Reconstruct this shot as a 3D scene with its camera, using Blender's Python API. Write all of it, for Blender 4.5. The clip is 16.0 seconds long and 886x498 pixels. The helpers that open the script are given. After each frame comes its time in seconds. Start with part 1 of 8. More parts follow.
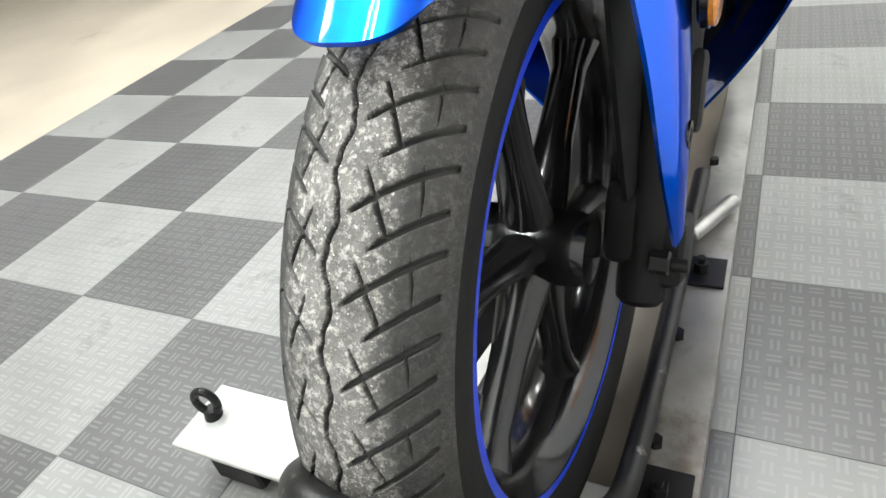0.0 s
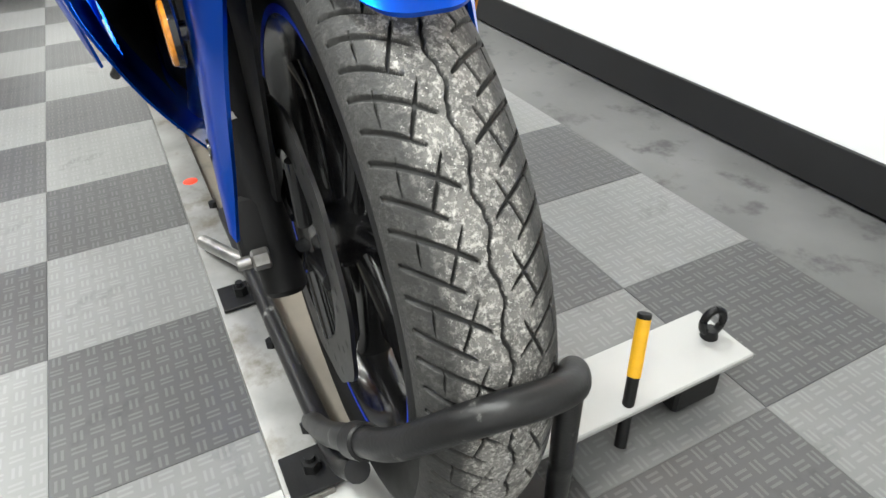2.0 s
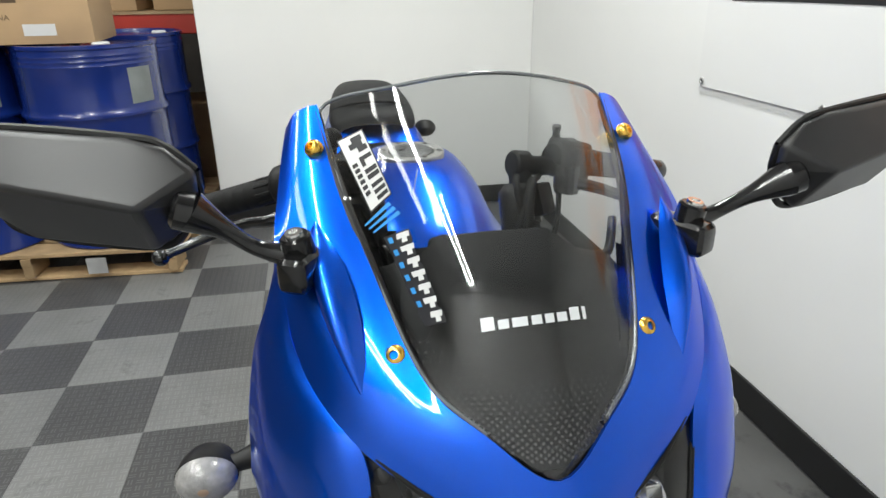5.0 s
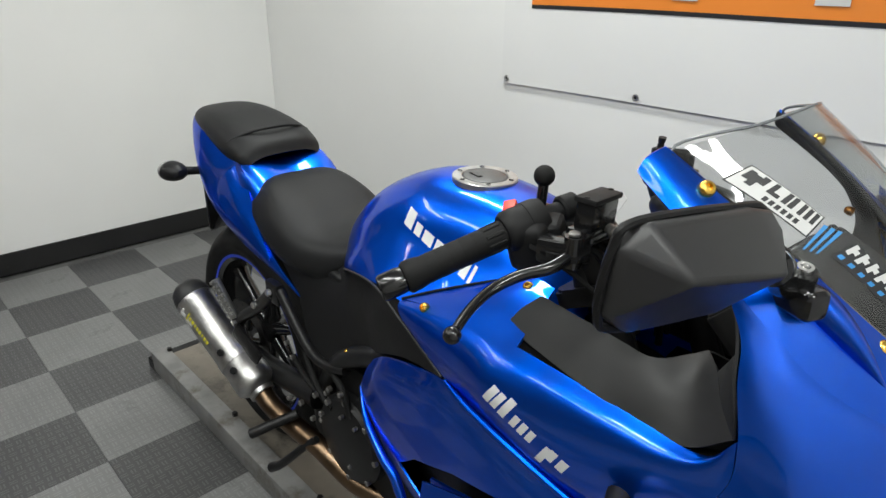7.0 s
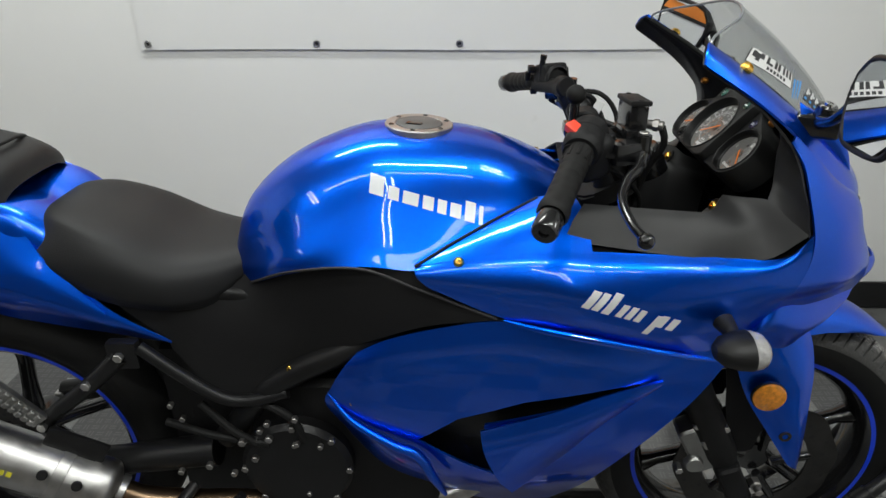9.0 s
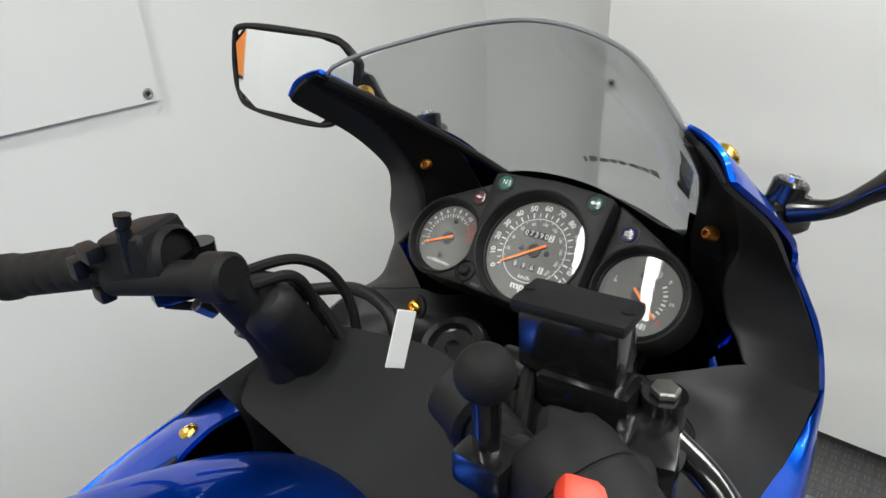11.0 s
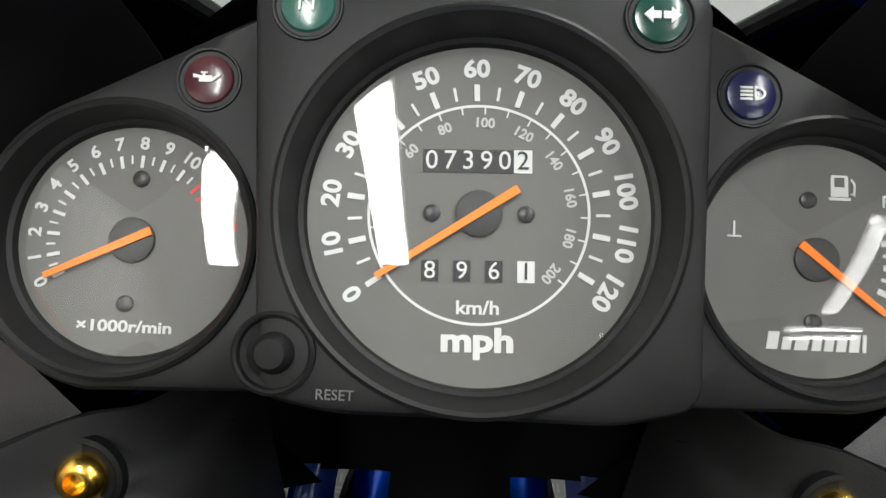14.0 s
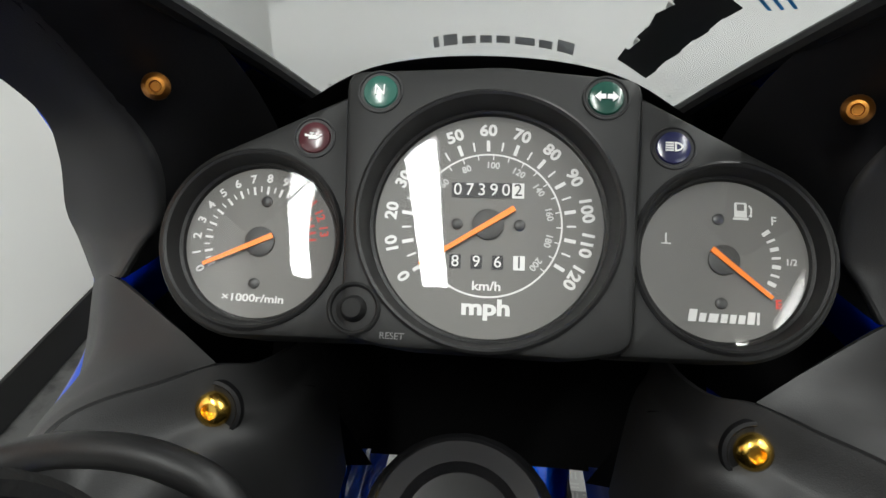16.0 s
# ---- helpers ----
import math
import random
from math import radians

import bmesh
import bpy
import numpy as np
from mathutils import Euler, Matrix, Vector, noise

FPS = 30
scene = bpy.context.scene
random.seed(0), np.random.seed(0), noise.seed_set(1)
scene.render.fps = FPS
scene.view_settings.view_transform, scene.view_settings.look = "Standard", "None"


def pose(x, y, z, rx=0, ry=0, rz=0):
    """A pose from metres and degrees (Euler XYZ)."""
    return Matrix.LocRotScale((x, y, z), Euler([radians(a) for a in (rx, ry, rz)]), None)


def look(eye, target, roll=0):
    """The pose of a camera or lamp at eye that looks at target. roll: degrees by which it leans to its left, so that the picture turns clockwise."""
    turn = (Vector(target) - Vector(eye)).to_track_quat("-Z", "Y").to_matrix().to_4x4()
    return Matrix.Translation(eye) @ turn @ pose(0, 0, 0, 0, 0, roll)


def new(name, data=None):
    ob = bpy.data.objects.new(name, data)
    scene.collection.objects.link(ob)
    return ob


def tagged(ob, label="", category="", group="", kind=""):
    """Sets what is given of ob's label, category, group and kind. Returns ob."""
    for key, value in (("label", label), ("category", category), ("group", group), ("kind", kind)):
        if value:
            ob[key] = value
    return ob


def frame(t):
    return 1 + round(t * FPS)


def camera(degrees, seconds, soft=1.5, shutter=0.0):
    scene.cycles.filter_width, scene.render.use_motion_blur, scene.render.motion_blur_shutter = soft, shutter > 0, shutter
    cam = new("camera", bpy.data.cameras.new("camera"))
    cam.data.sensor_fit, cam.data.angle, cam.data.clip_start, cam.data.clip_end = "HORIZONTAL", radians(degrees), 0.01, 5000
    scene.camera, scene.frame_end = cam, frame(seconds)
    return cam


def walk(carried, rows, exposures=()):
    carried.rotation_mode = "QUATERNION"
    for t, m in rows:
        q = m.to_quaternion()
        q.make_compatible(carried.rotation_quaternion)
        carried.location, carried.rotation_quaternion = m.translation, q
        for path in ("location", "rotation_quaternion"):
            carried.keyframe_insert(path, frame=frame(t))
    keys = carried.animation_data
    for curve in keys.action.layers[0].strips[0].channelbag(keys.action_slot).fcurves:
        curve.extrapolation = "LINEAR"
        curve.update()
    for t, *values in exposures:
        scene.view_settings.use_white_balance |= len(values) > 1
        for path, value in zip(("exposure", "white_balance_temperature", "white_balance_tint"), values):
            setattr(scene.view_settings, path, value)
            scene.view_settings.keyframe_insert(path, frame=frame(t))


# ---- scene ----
cam = camera(69.14, 16.0)
PATH = [
    (0.00, (0.4737, 0.1714, 0.7144), (0.1292, -0.0400, 0.4202), -12.87),
    (0.50, (0.4817, 0.0614, 0.6989), (0.0957, -0.0275, 0.3937), -9.79),
    (1.00, (0.5132, -0.0462, 0.7192), (0.1016, 0.0009, 0.4392), -5.23),
    (1.50, (0.5425, -0.0762, 0.7514), (0.1422, 0.0211, 0.4680), -3.35),
    (2.00, (0.5691, -0.1727, 0.7261), (0.2031, 0.0037, 0.4347), -2.30),
    (2.50, (0.5129, -0.2110, 0.7983), (0.1267, -0.0416, 0.5297), -0.21),
    (3.00, (0.4774, -0.1554, 0.9108), (0.0559, -0.0283, 0.6740), -1.11),
    (3.50, (0.4426, -0.1132, 1.0199), (-0.0120, -0.0412, 0.8245), -2.33),
    (4.00, (0.4385, -0.0763, 1.1069), (-0.0209, -0.0227, 0.9170), -1.28),
    (4.50, (0.4246, -0.0651, 1.1866), (-0.0392, -0.0195, 1.0054), -2.36),
    (5.00, (0.4143, -0.1443, 1.2352), (-0.0390, -0.0558, 1.0436), -0.61),
    (5.20, (0.4182, -0.2206, 1.2513), (-0.0288, -0.0983, 1.0635), 0.16),
    (7.30, (-0.0036, -0.7854, 1.2844), (-0.3009, -0.4384, 1.0814), 1.50),
    (7.50, (-0.0726, -0.8170, 1.2720), (-0.3417, -0.4495, 1.0657), 2.22),
    (8.00, (-0.3061, -0.8389, 1.2641), (-0.5117, -0.4365, 1.0501), 0.26),
    (8.50, (-0.4561, -0.9413, 1.2764), (-0.5596, -0.4984, 1.0688), 0.59),
    (9.00, (-0.5234, -0.9771, 1.2604), (-0.5337, -0.5304, 1.0361), -0.33),
    (9.50, (-0.5629, -0.8439, 1.2680), (-0.5287, -0.4003, 1.0398), -5.64),
    (10.00, (-0.6039, -0.6335, 1.2402), (-0.4314, -0.2245, 1.0102), -0.82),
    (10.20, (-0.6035, -0.5415, 1.2597), (-0.3923, -0.1469, 1.0369), -1.47),
    (12.30, (-0.3405, -0.0393, 1.1187), (0.0779, 0.0386, 0.8562), 1.85),
    (12.50, (-0.3211, -0.0295, 1.1106), (0.0934, 0.0318, 0.8376), 1.33),
    (13.00, (-0.2773, -0.0227, 1.0952), (0.1292, 0.0049, 0.8054), 1.19),
    (13.50, (-0.2634, -0.0067, 1.0826), (0.1357, 0.0127, 0.7820), 1.30),
    (14.00, (-0.2630, 0.0045, 1.0725), (0.1375, 0.0115, 0.7732), 1.91),
    (14.50, (-0.2634, 0.0111, 1.0714), (0.1357, 0.0199, 0.7704), 1.40),
    (15.00, (-0.2649, 0.0081, 1.0725), (0.1359, 0.0181, 0.7737), 0.95),
    (15.50, (-0.2751, 0.0067, 1.0831), (0.1255, 0.0227, 0.7843), 0.54),
    (16.00, (-0.3419, -0.0071, 1.1044), (0.0806, 0.0373, 0.8407), -0.02),
]
walk(cam, [(t, look(e, a, r)) for t, e, a, r in PATH], exposures=[(0.0, 1.13), (0.6, 1.13), (1.2, 0.95), (2.0, 0.92), (2.4, 1.12), (2.8, 1.06), (3.5, 0.64), (4.2, 0.19), (5.2, -0.28), (7.3, -0.52), (9.0, -0.66), (10.2, -0.53), (12.3, -0.17), (14.0, -0.08), (16.0, -0.08)])

# ---- light: ceiling tube fittings and the open workshop side ----
world = bpy.data.worlds.new("workshop_air")
scene.world = world
world.use_nodes = True
world.node_tree.nodes["Background"].inputs[0].default_value = (0.75, 0.78, 0.82, 1)
world.node_tree.nodes["Background"].inputs[1].default_value = 0.015
# The last three fittings are unseen, added to brighten tail, tank side and store.
TUBES = [(-0.55, -1.02, 90, 88, 3), (-1.32, 0.44, 90, 36, 1), (-1.75, -1.75, 90, 11, 1), (-0.35, -1.75, 90, 7, 1), (0.85, -0.85, 90, 36, 2), (-2.75, -1.75, 0, 17, 2), (-0.95, -2.75, 0, 14, 2), (-4.30, -3.10, 0, 15, 2)]


def tube_lamp(x, y, turn, power, width):
    """A bare tube, or the whole diffuser of a closed fitting."""
    data = bpy.data.lights.new("tube_light", "AREA")
    data.shape, data.size, data.size_y, data.energy, data.color = "RECTANGLE", width, 1.22, power, (0.965, 1.0, 0.965)
    ob = new("tube_light", data)
    ob.matrix_world = pose(x, y, 2.605, 0, 0, turn)


for tx, ty, tr, tp, count in TUBES:
    for off in ((-0.075, 0.075) if count == 2 else (0,)):
        tube_lamp(tx + off * math.cos(radians(tr)), ty + off * math.sin(radians(tr)), tr, tp / count, {1: 0.19, 2: 0.045, 3: 0.085}[count])


# ---- materials ----
def mat(name, color, rough=0.5, metal=0.0, vary=0.15, scale=8.0, bump=0.0, bump_scale=200.0, coat=0.0, spec=0.5, stain=None, stain_scale=3.0, stain_cut=0.6, per_object=0.0, coords="Object"):
    m = bpy.data.materials.new(name)
    m.use_nodes = True
    nt = m.node_tree
    n, l = nt.nodes, nt.links
    b = n["Principled BSDF"]
    b.inputs["Roughness"].default_value, b.inputs["Metallic"].default_value = rough, metal
    b.inputs["Coat Weight"].default_value, b.inputs["Coat Roughness"].default_value = coat, 0.02
    b.inputs["Specular IOR Level"].default_value = spec
    tc = n.new("ShaderNodeTexCoord")
    no = n.new("ShaderNodeTexNoise")
    no.inputs["Scale"].default_value, no.inputs["Detail"].default_value = scale, 6
    l.new(tc.outputs[coords], no.inputs["Vector"])
    hv = n.new("ShaderNodeMapRange")
    hv.inputs[1].default_value, hv.inputs[2].default_value = 0.3, 0.7
    hv.inputs[3].default_value, hv.inputs[4].default_value = 1 - vary, 1 + vary
    l.new(no.outputs[0], hv.inputs[0])
    mul = n.new("ShaderNodeMix")
    mul.data_type, mul.blend_type = "RGBA", "MULTIPLY"
    mul.inputs[0].default_value = 1
    mul.inputs[6].default_value = (*color, 1)
    l.new(hv.outputs[0], mul.inputs[7])
    out = mul.outputs[2]
    if per_object:
        oi = n.new("ShaderNodeObjectInfo")
        pr = n.new("ShaderNodeMapRange")
        pr.inputs[3].default_value, pr.inputs[4].default_value = 1 - per_object, 1 + per_object
        l.new(oi.outputs["Random"], pr.inputs[0])
        mx = n.new("ShaderNodeMix")
        mx.data_type, mx.blend_type = "RGBA", "MULTIPLY"
        mx.inputs[0].default_value = 1
        l.new(out, mx.inputs[6])
        l.new(pr.outputs[0], mx.inputs[7])
        out = mx.outputs[2]
    if stain:
        ns = n.new("ShaderNodeTexNoise")
        ns.inputs["Scale"].default_value, ns.inputs["Detail"].default_value, ns.inputs["Roughness"].default_value = stain_scale, 8, 0.65
        l.new(tc.outputs[coords], ns.inputs["Vector"])
        sr = n.new("ShaderNodeMapRange")
        sr.inputs[1].default_value, sr.inputs[2].default_value = stain_cut, stain_cut + 0.12
        l.new(ns.outputs[0], sr.inputs[0])
        ms = n.new("ShaderNodeMix")
        ms.data_type = "RGBA"
        l.new(sr.outputs[0], ms.inputs[0])
        l.new(out, ms.inputs[6])
        ms.inputs[7].default_value = (*stain, 1)
        out = ms.outputs[2]
    l.new(out, b.inputs["Base Color"])
    rr = n.new("ShaderNodeMapRange")
    rr.inputs[3].default_value, rr.inputs[4].default_value = max(rough * 0.8, 0.02), min(rough * 1.25, 1)
    l.new(no.outputs[0], rr.inputs[0])
    l.new(rr.outputs[0], b.inputs["Roughness"])
    if bump:
        nb = n.new("ShaderNodeTexNoise")
        nb.inputs["Scale"].default_value, nb.inputs["Detail"].default_value = bump_scale, 3
        l.new(tc.outputs[coords], nb.inputs["Vector"])
        bp = n.new("ShaderNodeBump")
        bp.inputs["Strength"].default_value, bp.inputs["Distance"].default_value = bump, 0.002
        l.new(nb.outputs[0], bp.inputs["Height"])
        l.new(bp.outputs[0], b.inputs["Normal"])
    return m


def glow(name, color, strength):
    m = mat(name, color, 0.4)
    b = m.node_tree.nodes["Principled BSDF"]
    b.inputs["Emission Color"].default_value, b.inputs["Emission Strength"].default_value = (*color, 1), strength
    return m


def clear(name, tint, gloss_rough=0.02, ior=0.04):
    m = bpy.data.materials.new(name)
    m.use_nodes = True
    n, l = m.node_tree.nodes, m.node_tree.links
    n.remove(n["Principled BSDF"])
    tr, gl, lw, mx = n.new("ShaderNodeBsdfTransparent"), n.new("ShaderNodeBsdfGlossy"), n.new("ShaderNodeLayerWeight"), n.new("ShaderNodeMixShader")
    lw.inputs[0].default_value = 0.5
    pw, ad = n.new("ShaderNodeMath"), n.new("ShaderNodeMath")
    pw.operation, ad.operation = "POWER", "MULTIPLY_ADD"
    pw.inputs[1].default_value, ad.inputs[1].default_value, ad.inputs[2].default_value = 4.5, 0.55, ior
    tr.inputs[0].default_value = (*tint, 1)
    gl.inputs["Roughness"].default_value = gloss_rough
    l.new(lw.outputs["Facing"], pw.inputs[0])
    l.new(pw.outputs[0], ad.inputs[0])
    l.new(ad.outputs[0], mx.inputs[0])
    l.new(tr.outputs[0], mx.inputs[1])
    l.new(gl.outputs[0], mx.inputs[2])
    l.new(mx.outputs[0], n["Material Output"].inputs[0])
    return m


def tile_mat(name, color, proud):
    """Polypropylene floor tile with raised pairs of bars, turned from cell to cell."""
    m = mat(name, color, 0.37, 0, 0.14, 5.0, 0.0, stain=tuple(c * 0.62 for c in color), stain_scale=5.5, stain_cut=0.57, per_object=0.10)
    n, l = m.node_tree.nodes, m.node_tree.links
    b = n["Principled BSDF"]

    def math_node(op, *ins):
        q = n.new("ShaderNodeMath")
        q.operation = op
        for i, v in enumerate(ins):
            if isinstance(v, (int, float)):
                q.inputs[i].default_value = v
            else:
                l.new(v, q.inputs[i])
        return q.outputs[0]
    tc = n.new("ShaderNodeTexCoord")
    sep = n.new("ShaderNodeSeparateXYZ")
    l.new(tc.outputs["Object"], sep.inputs[0])
    cell = 0.0254
    u, v = math_node("DIVIDE", sep.outputs[0], cell), math_node("DIVIDE", sep.outputs[1], cell)
    par = math_node("MODULO", math_node("ADD", math_node("FLOOR", math_node("ADD", u, 100.0)), math_node("FLOOR", math_node("ADD", v, 100.0))), 2.0)
    fu = math_node("SUBTRACT", math_node("FRACT", math_node("ADD", u, 100.0)), 0.5)
    fv = math_node("SUBTRACT", math_node("FRACT", math_node("ADD", v, 100.0)), 0.5)
    inv = math_node("SUBTRACT", 1.0, par)
    a = math_node("ADD", math_node("MULTIPLY", fu, par), math_node("MULTIPLY", fv, inv))
    c = math_node("ADD", math_node("MULTIPLY", fv, par), math_node("MULTIPLY", fu, inv))
    two = math_node("ABSOLUTE", math_node("SUBTRACT", math_node("ABSOLUTE", a), 0.17))
    bar = math_node("MULTIPLY", math_node("LESS_THAN", two, 0.075), math_node("LESS_THAN", math_node("ABSOLUTE", c), 0.38))
    bp = n.new("ShaderNodeBump")
    bp.inputs["Strength"].default_value, bp.inputs["Distance"].default_value = proud, 0.0020
    l.new(bar, bp.inputs["Height"])
    l.new(bp.outputs[0], b.inputs["Normal"])
    old = b.inputs["Base Color"].links[0].from_socket
    worn = n.new("ShaderNodeMix")
    worn.data_type = "RGBA"
    l.new(math_node("MULTIPLY", bar, 0.06), worn.inputs[0])
    l.new(old, worn.inputs[6])
    worn.inputs[7].default_value = (0.75, 0.75, 0.74, 1)
    l.new(worn.outputs[2], b.inputs["Base Color"])
    return m


BLUE = mat("candy_blue_paint", (0.0002, 0.100, 0.74), 0.31, 0.96, 0.05, 3.0, 0.02, 2500, coat=0.75)
BLUE.node_tree.nodes["Principled BSDF"].inputs["Specular Tint"].default_value = (0.12, 0.40, 1.0, 1)
BLACK = mat("black_plastic", (0.006, 0.006, 0.0063), 0.46, 0, 0.12, 30, 0.04, 900, spec=0.3)
MATTE = mat("textured_black_plastic", (0.0075, 0.0075, 0.008), 0.54, 0, 0.12, 12, 0.14, 1600, spec=0.22)
MIRRORPL = mat("satin_black_mirror_shell", (0.016, 0.016, 0.017), 0.40, 0, 0.12, 14, 0.10, 1600, spec=0.55)
INNERPL = mat("grained_black_plastic", (0.0145, 0.0145, 0.015), 0.50, 0, 0.12, 12, 0.12, 1800, spec=0.42)
GREYPL = mat("dark_grey_plastic", (0.013, 0.013, 0.0135), 0.5, 0, 0.1, 12, 0.15, 1500)
GLOSSB = mat("gloss_black", (0.006, 0.006, 0.0066), 0.18, 0, 0.1, 20, coat=0.3, spec=0.4)
VINYL = mat("black_vinyl", (0.0075, 0.0078, 0.0085), 0.52, 0, 0.15, 9, 0.25, 700, spec=0.30)
RUBBER = mat("black_rubber", (0.0065, 0.0065, 0.0065), 0.64, 0, 0.2, 25, 0.15, 500, spec=0.22)
FORKB = mat("satin_black_fork", (0.0045, 0.0045, 0.005), 0.5, 0, 0.2, 25, 0.05, 500, spec=0.22)
METALB = mat("black_painted_steel", (0.008, 0.008, 0.0085), 0.40, 0.1, 0.3, 18, 0.12, 300, spec=0.3, stain=(0.09, 0.08, 0.07), stain_scale=25, stain_cut=0.68)
CHROME = mat("bright_metal", (0.78, 0.78, 0.77), 0.16, 1.0, 0.1, 30)
STEEL = mat("brushed_steel", (0.47, 0.465, 0.455), 0.36, 1.0, 0.22, 30, 0.10, 900, stain=(0.32, 0.31, 0.30), stain_scale=18, stain_cut=0.58)
ALU = mat("cast_aluminium", (0.34, 0.34, 0.33), 0.38, 1.0, 0.15, 30, 0.1, 500)
BRONZE = mat("heat_tinted_pipe", (0.20, 0.135, 0.085), 0.30, 1.0, 0.45, 14, stain=(0.30, 0.28, 0.26), stain_scale=9, stain_cut=0.6)
GOLD = mat("gold_anodised", (0.83, 0.52, 0.10), 0.24, 1.0, 0.05, 60)
# the same gold darkened in its colour, for screws that sit in shade
SHADEDGOLD = mat("shaded_gold_anodised", (0.36, 0.15, 0.03), 0.40, 1.0, 0.1, 60)
ORANGE = mat("orange_needle", (0.95, 0.22, 0.01), 0.45, 0, 0.03)
AMBER = mat("amber_reflector", (0.62, 0.22, 0.015), 0.2, 0, 0.3, 160, 0.2, 900, coat=0.6)
REDPL = mat("red_switch", (0.72, 0.05, 0.02), 0.4, 0, 0.05)
WHITEINK = mat("white_ink", (0.62, 0.62, 0.61), 0.5, 0, 0.03)
SILVERINK = mat("silver_decal", (0.72, 0.74, 0.76), 0.4, 0.1, 0.05)
BLUEINK = mat("light_blue_ink", (0.03, 0.25, 0.60), 0.45, 0, 0.05)
BLACKINK = mat("black_ink", (0.012, 0.012, 0.014), 0.5, 0, 0.05)
REDINK = mat("red_ink", (0.6, 0.05, 0.03), 0.5, 0, 0.05)
YELLOW = mat("yellow_grip", (0.80, 0.42, 0.015), 0.5, 0, 0.12, 40)
TAPE = mat("blue_rim_tape", (0.01, 0.05, 0.62), 0.3, 0.1, 0.05)
DIAL = mat("grey_dial_face", (0.125, 0.122, 0.115), 0.6, 0, 0.04, 30)
DISC = mat("brake_disc_steel", (0.07, 0.068, 0.066), 0.36, 1.0, 0.2, 30, 0.1, 600)
WALL = mat("white_wall_paint", (0.83, 0.83, 0.815), 0.55, 0, 0.03, 1.2, 0.05, 60, stain=(0.62, 0.62, 0.60), stain_scale=1.6, stain_cut=0.70)
BASEB = mat("black_vinyl_base", (0.010, 0.010, 0.0105), 0.5, 0, 0.3, 6, stain=(0.07, 0.07, 0.07), stain_scale=14, stain_cut=0.68)
CONC = mat("grey_floor_paint_worn", (0.11, 0.11, 0.108), 0.55, 0, 0.22, 4, 0.1, 80, stain=(0.05, 0.05, 0.05), stain_scale=9, stain_cut=0.54)
BEIGE = mat("beige_bare_concrete", (0.33, 0.29, 0.235), 0.5, 0, 0.12, 2.5, 0.1, 60, stain=(0.24, 0.21, 0.17), stain_scale=2, stain_cut=0.62)
LIGHTT = tile_mat("light_grey_tile", (0.158, 0.159, 0.157), 0.35)
DARKT = tile_mat("dark_grey_tile", (0.060, 0.060, 0.061), 0.95)
BANNER = mat("white_banner_vinyl", (0.80, 0.80, 0.79), 0.42, 0, 0.02, 2, 0.04, 300)
ORANGEV = mat("orange_banner_print", (0.80, 0.24, 0.03), 0.42, 0, 0.03, 2)
GALV = mat("galvanised_steel", (0.225, 0.223, 0.217), 0.48, 0.35, 0.25, 14, 0.1, 120, stain=(0.12, 0.105, 0.085), stain_scale=8, stain_cut=0.54)
SCUFF = mat("scratched_black_tube", (0.010, 0.010, 0.0105), 0.38, 0.1, 0.3, 18, 0.12, 300, spec=0.4, stain=(0.30, 0.295, 0.28), stain_scale=22, stain_cut=0.63)
WHITEPL = mat("white_painted_plate", (0.38, 0.38, 0.37), 0.4, 0, 0.08, 6, stain=(0.4, 0.38, 0.35), stain_scale=10, stain_cut=0.68)
DRUMB = mat("blue_drum_paint", (0.006, 0.022, 0.16), 0.24, 0.0, 0.10, 5, 0.05, 40, coat=0.4)
WOOD = mat("pallet_pine", (0.44, 0.30, 0.16), 0.7, 0, 0.25, 7, 0.3, 120, stain=(0.26, 0.17, 0.09), stain_scale=6, stain_cut=0.58, per_object=0.2)
CARD = mat("cardboard", (0.43, 0.29, 0.16), 0.75, 0, 0.08, 5, 0.1, 200)
REDBEAM = mat("red_rack_beam", (0.42, 0.035, 0.02), 0.45, 0, 0.1, 8)
CEIL = mat("white_ceiling_board", (0.55, 0.55, 0.54), 0.8, 0, 0.05, 2)
GLOWT = glow("lit_tube", (1.0, 0.98, 0.95), 4.0)
SCREEN = clear("smoked_acrylic", (0.86, 0.87, 0.87), 0.015, 0.05)
LENS = clear("clear_lens", (0.93, 0.94, 0.95), 0.02, 0.05)
DIALGLASS = clear("dial_glass", (0.96, 0.96, 0.96), 0.01, 0.045)


